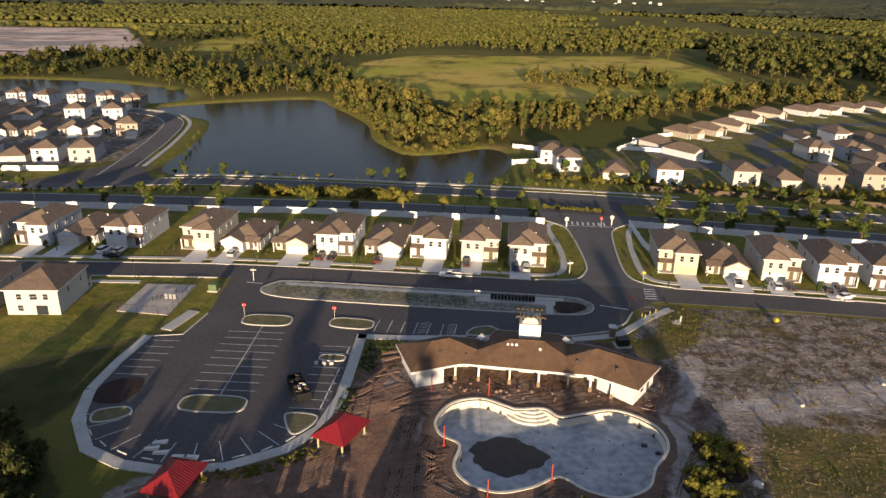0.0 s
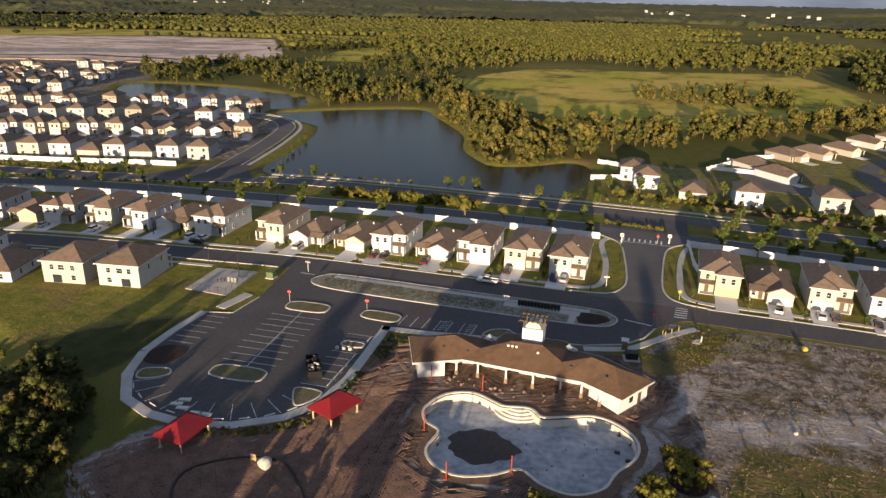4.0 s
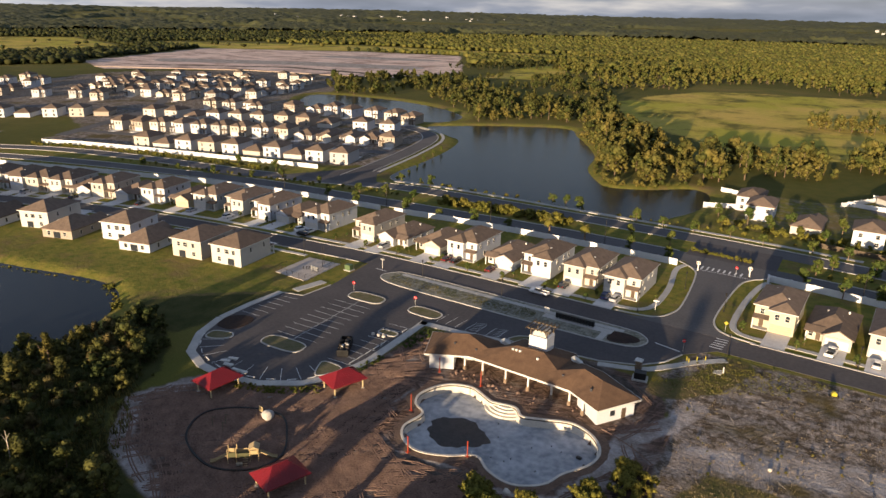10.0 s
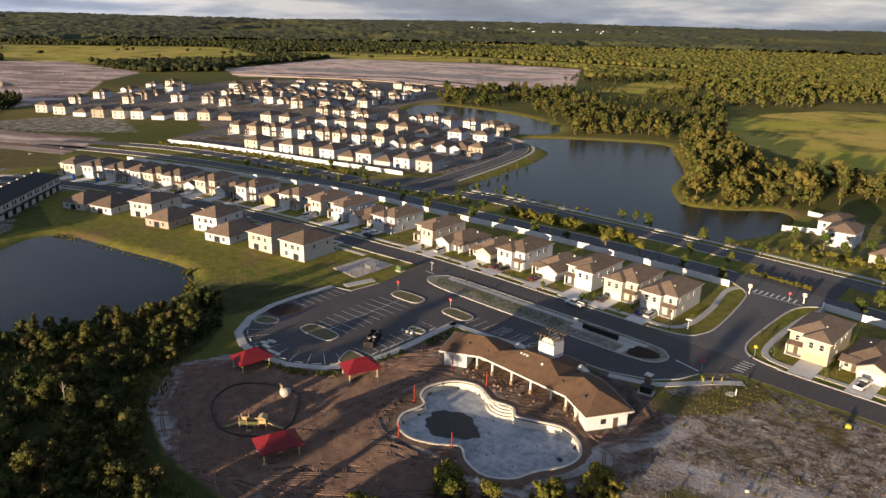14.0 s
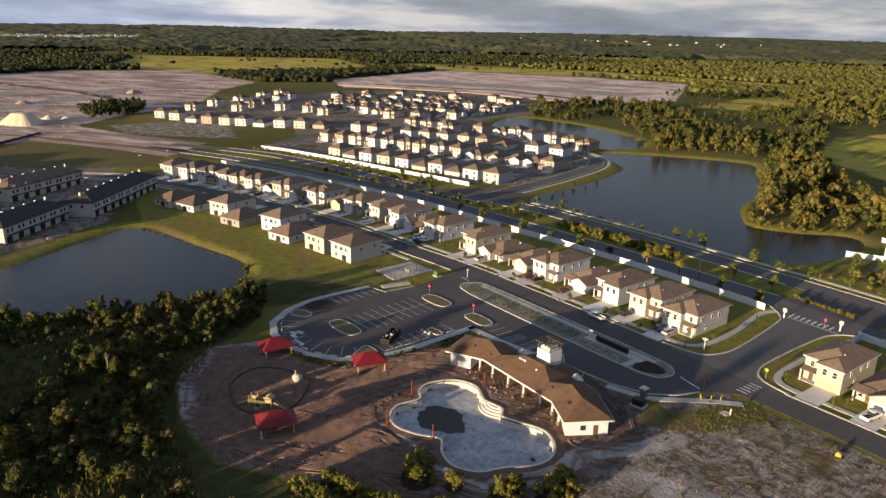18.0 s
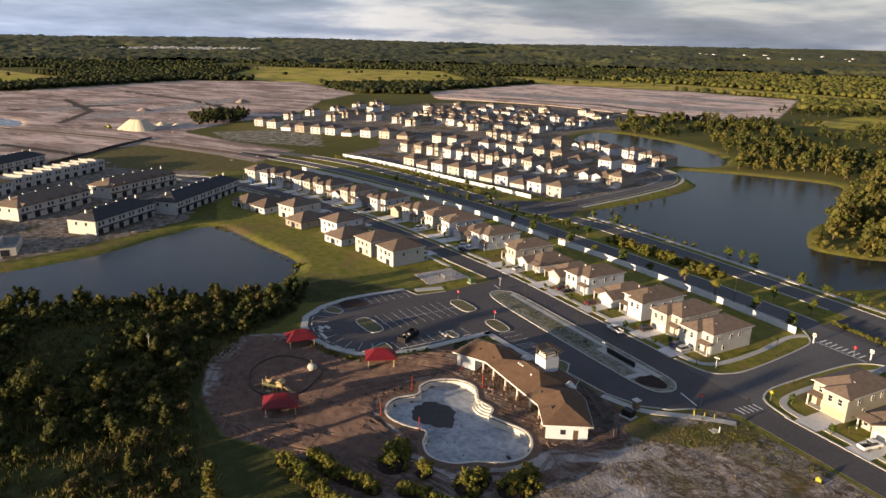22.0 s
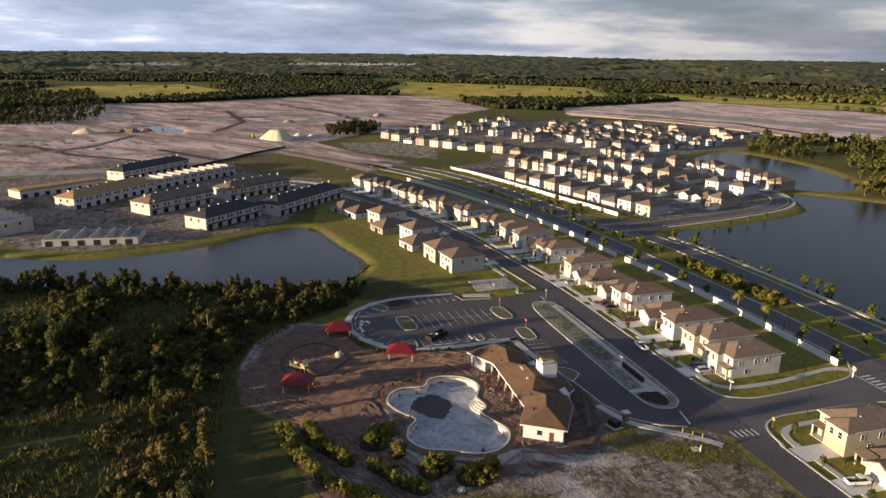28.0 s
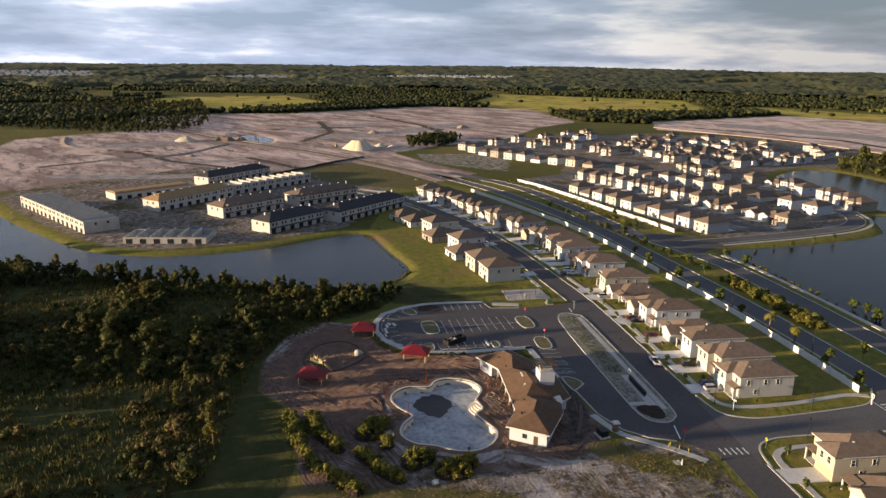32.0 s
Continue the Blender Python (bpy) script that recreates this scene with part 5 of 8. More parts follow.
def house1(wall, mirror, label, w=9.8, d=17.0, detail=True, roof_mat="shingle", garage="garage"):
    """One-storey house with a gabled garage, front towards -y."""
    s = -1 if mirror else 1
    root = thing("house", label, "house")
    X = lambda x: s * x
    h, gw = 2.95, 5.9
    foot = [(X(-w / 2), 0), (X(-w / 2 + gw), 0), (X(-w / 2 + gw), 2.6), (X(w / 2), 2.6), (X(w / 2), d), (X(-w / 2), d)]
    walls = part("wall", MB().prism(foot, -0.4, h), wall, root)
    rf = MB().hip(-w / 2 - 0.5, w / 2 + 0.5, 2.1, d + 0.5, h + 0.12, (w / 2 + 0.5) * 0.5, 0.2)
    x0, x1 = sorted((X(-w / 2 - 0.5), X(-w / 2 + gw + 0.5)))
    rf.hip(x0, x1, -0.4, 9.0, h + 0.125, (gw / 2 + 0.5) * 0.5, 0.2, "s")
    roof = part("roof", rf, roof_mat, root)
    xm, r = (x0 + x1) / 2, (gw / 2 + 0.5) * 0.5
    part("gable", MB().add([(x0 + 0.3, -0.43, h), (x1 - 0.3, -0.43, h), (xm, -0.43, h + r - 0.12), (x0 + 0.3, 0.1, h), (x1 - 0.3, 0.1, h), (xm, 0.1, h + r - 0.12)],
                           [(0, 1, 2), (5, 4, 3), (3, 4, 1, 0), (4, 5, 2, 1), (5, 3, 0, 2)]), wall, root)
    garage_door(root, X(-w / 2 + gw / 2), 0, 4.9, garage)
    part("front_door", MB().box(X(w / 2 - 2.6) - 0.5, X(w / 2 - 2.6) + 0.5, 2.53, 2.7, 0.1, 2.2), "door", root)
    window(walls, X(w / 2 - 1.0), 2.6, 0.9, 0.9, 1.4, "s")
    part("porch_post", MB().box(X(w / 2 - 0.2) - 0.14, X(w / 2 - 0.2) + 0.14, 0.9, 1.18, -0.3, 2.8), "trim", root)
    p0, p1 = sorted((X(-w / 2 + gw), X(w / 2 + 0.4)))
    part("porch_roof", MB().add([(p0, 0.5, 2.72), (p1, 0.5, 2.72), (p1, 2.7, 2.72), (p0, 2.7, 2.72), (p0, 0.5, 2.9), (p1, 0.5, 2.9), (p1, 2.7, 3.75), (p0, 2.7, 3.75)],
                                [(3, 2, 1, 0), (4, 5, 6, 7), (0, 1, 5, 4), (1, 2, 6, 5), (3, 0, 4, 7)]), roof_mat, root)
    if detail:
        for y in (6.0, 10.5, 14.2):
            window(walls, w / 2, y, 0.9, 0.9, 1.3, "e")
        for y in (8.0, 13.0):
            window(walls, -w / 2, y, 0.9, 0.8, 1.3, "w")
        for x in (-3.0, 3.2):
            window(walls, x, d, 0.9, 1.2, 1.3, "n")
        part("patio_door", MB().box(-1.2, 1.4, d - 0.05, d + 0.06, 0.05, 2.15), "glass", root)
        for x, y in ((1.4, 9.6), (-1.8, 11.2), (2.6, 13)):
            part("roof_vent", MB().box(x - 0.2, x + 0.2, y - 0.2, y + 0.2, h + 0.9, h + 2.05), "trim", roof)
    return root


TEMPLATE = {}


def put_house(kind, x, y, yaw, group):
    """kind: storeys, wall colour letter, side of the garage, detail ('d' near, 'f' far)."""
    if kind not in TEMPLATE:
        wall = {"w": "white", "c": "cream", "t": "tan", "y": "yellow", "g": "grey", "p": "pale"}[kind[1]]
        says = {"white": "white", "cream": "cream", "tan": "tan", "yellow": "yellow", "grey": "grey", "pale": "off-white"}[wall]
        gar = "garage_tan" if wall == "yellow" else "garage"
        size_ = {"2d": (9.4, 17.0), "1d": (9.8, 17.5), "2s": (11.0, 15.5), "1s": (11.4, 17.0), "2f": (9.4, 15.0), "1f": (9.8, 17.0)}[kind[0] + (kind[4:] or kind[3])]
        if kind[0] == "2":
            TEMPLATE[kind] = house2("stucco_" + wall, kind[2] == "r", "two-storey %s stucco house with brown hip roof" % says, detail=kind[3] == "d", garage=gar, w=size_[0], d=size_[1])
        else:
            TEMPLATE[kind] = house1("stucco_" + wall, kind[2] == "r", "one-storey %s stucco house with gabled garage" % says, detail=kind[3] == "d", garage=gar, w=size_[0], d=size_[1])
        ob = TEMPLATE[kind]
        ob.matrix_basis = pose(x, y, 0, 0, 0, yaw)
    else:
        ob = copy_thing(TEMPLATE[kind], pose(x, y, 0, 0, 0, yaw))
    tagged(ob, group=group)
    return ob


def driveway(x, y, yaw, length, w=5.2, off=-1.75):
    m = pose(x, y, 0, 0, 0, yaw)
    pts = [m @ Vector((off + a, b, 0)) for a, b in ((-w / 2, 0.2), (w / 2, 0.2), (w / 2, -length), (-w / 2, -length))]
    return solid("driveway", MB().prism([(p.x, p.y) for p in pts], -0.2, 0.145), "drive", "pale concrete driveway between lawns", "driveway", "structure")


# north side of the street, from the entrance westwards, then eastwards
ROW_N = [("2pld", 5.2, 169.0, 0), ("2cld", -7.2, 170.6, 0), ("2wrd", -20.6, 170.6, 0), ("1wrd", -32.6, 170.0, 0), ("2wld", -45.4, 169.4, 0), ("1crd", -57.2, 168.6, 0),
         ("1wld", -70.6, 167.6, 0), ("2crd", -82.0, 167.6, 0), ("2wld", -102.2, 166.6, 1), ("1wld", -115.4, 166.0, 2), ("2wrd", -126.6, 164.4, 3)]
ROW_NW = [("2prd", -139.2, 163.0, 6), ("2pld", -152.4, 160.4, 9), ("1yrd", -164.0, 157.8, 11), ("2wld", -175.6, 154.8, 13), ("1wld", -186.8, 151.4, 15), ("2cld", -197.6, 148.2, 17),
          ("1wrd", -207.4, 145.0, 18), ("2pld", -216.4, 142.0, 19), ("2cld", -226.6, 138.4, 21), ("2wrd", -237.0, 134.4, 23), ("2pld", -247.4, 130.2, 25), ("2wld", -260.0, 125.0, 28), ("2prd", -273.0, 118.6, 31)]
ROW_NE = [("2yrd", 43.0, 169.6, -1), ("1crd", 55.0, 168.6, -2), ("2cld", 67.8, 168.4, -2), ("2wld", 80.6, 167.2, -3), ("2wrd", 93.2, 166.0, -4), ("1wld", 105.6, 164.6, -4)]
for row in (ROW_N, ROW_NW, ROW_NE):
    for kind, x, y, yw in row:
        put_house(kind, x, y, yw, "houses along the north side of the street")
        driveway(x, y, yw, 9.0 if x > -135 else 8.4, off=1.75 if kind[2] == "r" else -1.75)
ROW_S = [("2prds", -101.4, 140.7, 188), ("2clds", -116.2, 137.9, 190), ("1wrds", -135.8, 133.5, 195), ("2wrds", -150.1, 135.3, 197), ("1tlds", -167.7, 126.6, 198), ("2plds", -184.6, 126.9, 200), ("1wrds", -200.7, 119.4, 199), ("1plds", -214.3, 113.9, 201)]
for kind, x, y, yw in ROW_S:
    put_house(kind, x, y, yw, "houses backing on the pond lawn")
    driveway(x, y, yw, 7.6, off=1.75 if kind[2] == "r" else -1.75)

# houses beyond the boulevard: (kinds, first south-wall point, last, count, yaw, faces south?)


def house_row(pts, yaw, south, group, seed, ones=0.15, low=False):
    r = random.Random(seed)
    for x, y in pts:
        k = r.choice(["1"] if low else ["2", "2", "2", "2", "1"] if ones > 0.1 else ["2"]) + r.choice("wcwpptgwc") + r.choice("lr") + "f"
        yw = yaw + r.uniform(-1.5, 1.5)
        if south:
            put_house(k, x, y, yw, group)
        else:
            d = 15.0 if k[0] == "2" else 17.0
            m = pose(x, y, 0, 0, 0, yw)
            p = m @ Vector((0, d, 0))
            put_house(k, p.x, p.y, yw + 180, group)
            x, y, yw = p.x, p.y, yw + 180
        driveway(x, y, yw, 6.0, 4.6, 1.75 if k[2] == "r" else -1.75)


G1 = "houses beyond the boulevard"
house_row([(-277.5, 221.5), (-266, 225), (-252.5, 228.5), (-239, 232.4), (-225.6, 236.4), (-214, 240), (-203, 243.4), (-191.6, 246.4), (-180, 249.6), (-167, 253)], 17, False, G1, 11)
house_row([(-338, 246), (-325.5, 251), (-314, 257), (-302, 262), (-289, 267), (-277, 272), (-265, 276), (-252, 281), (-240, 286), (-227, 290), (-215, 295), (-202, 300), (-190, 304), (-176, 303)], 18, True, G1, 12)
house_row([(-366, 289), (-350, 294), (-335, 298), (-320, 304), (-307, 311), (-293, 317), (-278, 324), (-262, 327), (-247, 331)], 18, False, G1, 13)
house_row([(-370, 342), (-354, 346), (-340, 352), (-326, 346), (-313, 366), (-299, 376), (-284, 378)], 18, True, G1, 14)
house_row([(-222, 336), (-204, 340)], 20, False, G1, 15, 0)
house_row([(-266, 374), (-249, 380), (-231, 379), (-213, 374)], 8, True, G1, 16, 0)
G2 = "houses of the farther estate"
house_row([(-520, 188), (-500, 194), (-480, 201), (-466, 209), (-451, 218), (-440, 227), (-428, 237), (-416, 249), (-405, 261), (-396, 273)], 38, False, G2, 21)
house_row([(-558, 226), (-589, 258), (-537, 262), (-560, 284), (-525, 300), (-500, 316), (-474, 318), (-506, 340), (-520, 330)], 38, True, G2, 22)
house_row([(-426, 358), (-408, 374), (-394, 404), (-404, 430), (-405, 452), (-432, 437), (-451, 420), (-470, 398), (-490, 372), (-452, 470), (-470, 444), (-490, 428)], 32, True, G2, 23)
house_row([(-520, 414), (-552, 446), (-520, 447), (-553, 484), (-570, 424), (-586, 432), (-518, 476), (-503, 497), (-470, 532), (-470, 552), (-440, 515), (-418, 480), (-571, 404), (-598, 400), (-540, 395), (-615, 450), (-590, 480), (-540, 520), (-500, 545)], 32, False, G2, 24)
house_row([(-640, 330), (-618, 350), (-600, 330), (-660, 360), (-585, 305), (-630, 300)], 32, True, G2, 25)
taken = [(o.location.x, o.location.y) for o in bpy.data.objects if o.parent is None and o.get("group", "") in (G1, G2) or o.name.startswith("house") and o.parent is None]
INFILL = [(-590, 380), (-572, 512), (-470, 540), (-375, 450), (-405, 345), (-493, 340), (-540, 350)]
fill = []
for j in range(9):
    for k in range(14):
        q = Matrix.Rotation(radians(32), 2) @ Vector((-95 + 13.5 * k, -105 + 25.0 * j))
        x, y = -487 + q.x, 440 + q.y
        if inside(np.array([x]), np.array([y]), INFILL)[0] > 4 and all(math.hypot(x - a, y - b) > 16 for a, b in taken):
            fill.append((x, y))
house_row(fill[:30], 32, True, G2, 26)
G3 = "houses east of the pond"
house_row([(16, 284), (22, 272), (39, 262), (58, 259), (86, 261), (101, 262), (116, 262), (133, 265), (150, 266)], 2, False, G3, 31)
house_row([(72, 318), (80, 304), (89, 349), (103, 360), (118, 374), (134, 400), (152, 418), (174, 432), (190, 440), (208, 452), (226, 458)], 40, True, G3, 32, 0.15, True)
house_row([(140, 345), (155, 346), (170, 347), (186, 350), (131, 310), (147, 312), (164, 318), (181, 322), (147, 288), (164, 290), (205, 380), (222, 400), (240, 410)], 8, True, G3, 33)
# estate streets
for kr_, (nm, pts, w) in enumerate((("road_estate_a", [(-352, 232), (-300, 247), (-240, 267), (-190, 284), (-157, 293)], 3.6), ("road_estate_b", [(-385, 312), (-330, 330), (-290, 346), (-245, 358), (-206, 366)], 3.6), ("road_estate_c", [(-345, 215), (-392, 300), (-430, 345), (-480, 390), (-560, 520)], 4),
                   ("road_estate_d", [(-600, 220), (-545, 245), (-480, 270), (-425, 300), (-398, 312)], 4), ("road_estate_e", [(62, 292), (82, 290), (112, 300), (112, 330), (124, 358), (160, 396), (220, 420), (260, 440)], 4), ("road_estate_f", [(112, 330), (150, 333), (200, 338), (240, 350)], 3.6), ("road_estate_g", [(60, 322), (68, 312), (78, 292)], 8))):
    band(nm, spline(pts, 6, False), -w, w, -0.5, 0.05 + 0.009 * kr_, "asphalt_old", "asphalt estate street", "road")


# ---- townhouses ----
def townhouse(p, q, depth, state, label, flip=False):
    """A row of townhouses along the near edge p to q, depth to its left; state: done, dark, sheathed, shell, low."""
    d = Vector((q[0] - p[0], q[1] - p[1]))
    L = d.length
    yaw = math.degrees(math.atan2(d.y, d.x))
    root = thing("townhouse", label, "townhouse", pose(p[0], p[1], 0, 0, 0, yaw), "townhouses beyond the basin")
    h = 3.0 if state == "low" else 3.9 if state == "deck" else 6.0
    n_u = max(4, round(L / 6.3))
    u = L / n_u
    wall = "block" if state in ("shell", "low") else "stucco_pale"
    if state in ("shell", "low"):
        t = 0.3
        part("long_wall", MB().box(0, L, 0, t, 0, h), wall, root)
        part("long_wall", MB().box(0, L, depth - t, depth, 0, h), wall, root)
        for k in range(n_u + 1):
            x = min(max(k * u, 0.15), L - 0.15)
            part("party_wall", MB().box(x - 0.15, x + 0.15, t, depth - t, 0, h + (0.0 if k in (0, n_u) else 0.9)), wall, root, "bare block party wall")
        part("floor_deck", MB().box(t, L - t, t, depth - t, 0, 0.2), "concrete", root)
        if state == "shell":
            part("roof_deck", MB().box(t, L - t, t, depth - t, h - 0.6, h - 0.45), "block", root, "grey unroofed deck")
    else:
        part("wall", MB().box(0, L, 0, depth, -0.3, h), wall, root)
        rm = {"done": "shingle", "dark": "shingle_dark", "sheathed": "osb", "deck": "osb"}[state]
        rf = part("roof", MB().box(-0.2, L + 0.2, -0.2, depth + 0.2, h, h + 0.35).box(1, L - 1, 2, depth - 2, h + 0.35, h + 0.8), rm, root) if state == "deck" else part("roof", MB().hip(-0.6, L + 0.6, -0.6, depth + 0.6, h + 0.15, (depth / 2 + 0.6) * 0.42, 0.25), rm, root)
        for k in range(0 if state == "deck" else n_u):
            part("party_cap" if state == "dark" else "roof_vent", MB().box(k * u + u / 2 - 0.3, k * u + u / 2 + 0.3, depth / 2 - 0.3, depth / 2 + 0.3, h + 2.2, h + (depth / 2 + 0.6) * 0.42 + 0.5), "trim", rf)
    for k in range(n_u):
        x = k * u + u / 2
        for side, y in (("s", 0.0), ("n", depth)):
            o = -1 if side == "s" else 1
            # flat dark panel on the solid wall paints the shade inside a garage
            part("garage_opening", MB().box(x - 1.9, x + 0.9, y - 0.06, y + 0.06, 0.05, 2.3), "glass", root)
            if state not in ("low", "deck"):
                for o2 in (-0.85, 1.35):
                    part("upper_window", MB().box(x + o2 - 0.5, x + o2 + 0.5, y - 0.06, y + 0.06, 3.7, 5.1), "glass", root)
            if state == "done" and side == "s":
                part("gable_dormer", MB().hip(x - 1.7, x + 1.7, -0.9, 5.0, h + 0.2, 1.2, 0.2, "s"), "shingle", root)
                part("dormer_wall", MB().add([(x - 1.5, -0.7, h - 0.2), (x + 1.5, -0.7, h - 0.2), (x, -0.7, h + 1.25), (x - 1.5, 0.2, h - 0.2), (x + 1.5, 0.2, h - 0.2), (x, 0.2, h + 1.25)], [(0, 1, 2), (5, 4, 3), (3, 4, 1, 0), (4, 5, 2, 1), (5, 3, 0, 2)]), wall, root)
            if state in ("done", "dark"):
                part("canopy", MB().box(x - 2.6, x + 2.6, min(y, y + o * 1.3), max(y, y + o * 1.3), 2.75, 2.95), "shingle_dark", root)
    if state not in ("low", "deck"):
        for x in (0.0, L):
            for y in (depth * 0.3, depth * 0.65):
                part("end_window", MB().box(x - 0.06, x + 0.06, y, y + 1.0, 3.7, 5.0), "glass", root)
    return root


TH = [((-181.5, 34.9), (-207.5, 60.2), 13.6, "dark", "cream townhouse row with charcoal roof beside the basin"), ((-204.1, 69.1), (-246.9, 106.9), 13.6, "dark", "white townhouse row with dark roof beside the lawn"),
      ((-240.7, -31.0), (-287, 3.0), 13.0, "sheathed", "unfinished townhouse row with bare timber roof"), ((-219.5, 7.0), (-247.5, 36.5), 14.5, "done", "townhouse row with brown roof on the building site"),
      ((-250, 45), (-277, 80), 14.0, "done", "townhouse row with brown roof on the building site"), ((-291, 3.0), (-338, 48.8), 13.0, "shell", "grey block townhouse shell without a roof"),
      ((-323.5, -18.5), (-370.7, 17.6), 13.5, "dark", "townhouse row with charcoal roof far on the site"), ((-276.5, -64.5), (-308, -27), 13.0, "deck", "long low townhouse row with bare timber deck"),
      ((-188.9, -53.5), (-262.4, -111.6), -17.0, "shell", "large grey townhouse shell beside the water"), ((-168.5, -30.0), (-165.0, 7.5), 17.0, "low", "one-storey block shell with open bays")]
for p, q, dep, st, lab in TH:
    if dep < 0:
        p, q, dep = q, p, -dep
    townhouse(p, q, dep, st, lab)


# ---- white walls ----
def wall_run(name, pts, h, label, step=6.0, t=0.12, key="vinyl"):
    root = thing(name, label, "wall", kind="structure")
    length = [0]
    for a, b in zip(pts, pts[1:]):
        length.append(length[-1] + math.dist(a, b))

    def point_at(s):
        for k in range(len(pts) - 1):
            if s <= length[k + 1] + 1e-6:
                f = (s - length[k]) / max(length[k + 1] - length[k], 1e-6)
                return Vector(pts[k]).lerp(Vector(pts[k + 1]), f)
        return Vector(pts[-1])
    cnt = max(1, round(length[-1] / step))
    for k in range(cnt):
        a, b = point_at(length[-1] * k / cnt), point_at(length[-1] * (k + 1) / cnt)
        L = (b - a).length
        yw = math.degrees(math.atan2(b.y - a.y, b.x - a.x))
        m = pose(a.x, a.y, 0, 0, 0, yw)
        part("panel", MB().box(0.15, L - 0.15, -t / 2, t / 2, -0.3, h), key, root, at=m)
        part("pillar", MB().box(-0.2, 0.2, -0.2, 0.2, -0.3, h + 0.08).box(-0.25, 0.25, -0.25, 0.25, h + 0.08, h + 0.16), key, root, at=m)
    return root


wall_run("wall_south_far_west", [(-292, 156), (-247.5, 170.8), (-215.7, 179.7), (-189.2, 187.6), (-161.1, 193.5), (-134.8, 197.2), (-99.4, 199.4)], 2.0, "long white precast wall behind the back gardens")
wall_run("wall_south_west", [(-93, 199.8), (-69, 202.9), (-46.6, 204.2), (-10, 205), (10.8, 204.6)], 2.0, "long white precast wall behind the back gardens")
wall_run("wall_south_east", [(36.2, 206.2), (60, 203.6), (90, 200.2), (125, 196.5), (170, 191)], 2.0, "long white precast wall behind the back gardens")
wall_run("wall_north_west", [(-330, 197), (-310, 205.4), (-276.8, 214.6), (-243.8, 222.2), (-213.4, 228.6), (-190.8, 234.8), (-168.1, 239.4)], 2.0, "white precast wall of the estate beyond the boulevard")
wall_run("wall_garden_corner", [(36.6, 206), (37.6, 190), (38.6, 185)], 1.8, "white vinyl garden fence")
for nm, pts in (("wall_pond_house_a", [(0, 312), (10, 309), (14, 300)]), ("wall_pond_house_b", [(0, 281), (12, 286)]), ("wall_estate_a", [(46, 314), (56, 330), (68, 348), (80, 356)]), ("wall_estate_b", [(48, 318), (69, 314)]), ("wall_estate_c", [(84, 366), (104, 386), (130, 412), (150, 432)]), ("wall_estate_d", [(56, 337), (74, 333)])):
    wall_run(nm, pts, 1.8, "white vinyl garden fence", 4.0)


wall_run("fence_garden_east", [(44, 250), (90, 245), (140, 239), (200, 232)], 1.7, "weathered timber garden fence beside the boulevard", 5.0, 0.1, "wood_dark")


# ---- plants ----
def rand_unit(r, k):
    v = r.normal(size=(k, 3))
    return v / np.linalg.norm(v, axis=1)[:, None]


ICO_V = None


def ico_arrays():
    bm = bmesh.new()
    bmesh.ops.create_icosphere(bm, subdivisions=1, radius=1.0)
    v = np.array([x.co[:] for x in bm.verts])
    f = np.array([[q.index for q in p.verts] for p in bm.faces])
    bm.free()
    return v, f


ICO_V, ICO_F = ico_arrays()


def crown(r, clumps, leaves, size, droop=0.0):
    """Leaf cards round clumps, with a dense core in each. clumps: (x, y, z, radius). Quads only (core faces doubled as quads)."""
    vs, fs, o = [], [], 0
    area = sum(c[3] ** 2 for c in clumps)
    for cx, cy, cz, cr in clumps:
        k = max(4, int(leaves * cr * cr / area))
        u = rand_unit(r, k)
        pos = np.array([cx, cy, cz]) + u * cr * r.uniform(0.72, 1.12, (k, 1)) * np.array([1, 1, 0.85])
        nrm = u + rand_unit(r, k) * 0.75
        nrm /= np.linalg.norm(nrm, axis=1)[:, None]
        a = np.cross(nrm, rand_unit(r, k))
        a /= np.linalg.norm(a, axis=1)[:, None] + 1e-9
        b = np.cross(nrm, a)
        s = size * r.uniform(0.6, 1.4, (k, 1))
        q = np.stack([pos - a * s - b * s * 0.6, pos + a * s - b * s * 0.6, pos + a * s + b * s * 0.6, pos - a * s + b * s * 0.6], 1).reshape(-1, 3)
        vs.append(q)
        fs.append(np.arange(4 * k).reshape(k, 4) + o)
        o += 4 * k
        core = ICO_V * cr * 0.74 * r.uniform(0.8, 1.15, (len(ICO_V), 1)) + np.array([cx, cy, cz])
        vs.append(core)
        fs.append(np.concatenate([ICO_F, ICO_F[:, 2:3]], 1) + o)
        o += len(core)
    return np.concatenate(vs), np.concatenate(fs)


def tri_mesh(name, v, f):
    """Quads, of which some repeat their last corner, into a clean mesh."""
    deg = f[:, 2] == f[:, 3]
    t = np.concatenate([f[deg][:, :3], f[~deg][:, :3], f[~deg][:, [0, 2, 3]]])
    return fast_mesh(name, v, t)


def clumps_round(r, height, radius, count, base=0.35):
    out = [(0, 0, height * 0.72, radius * 0.62)]
    for _ in range(count - 1):
        a, t = r.uniform(0, 2 * math.pi), r.uniform(base, 0.95)
        rr = radius * r.uniform(0.35, 0.85) * math.sin(math.pi * min(max((t - base) / (1.02 - base), 0.12), 0.92)) ** 0.6
        out.append((rr * math.cos(a), rr * math.sin(a), height * t, radius * r.uniform(0.26, 0.46)))
    return out


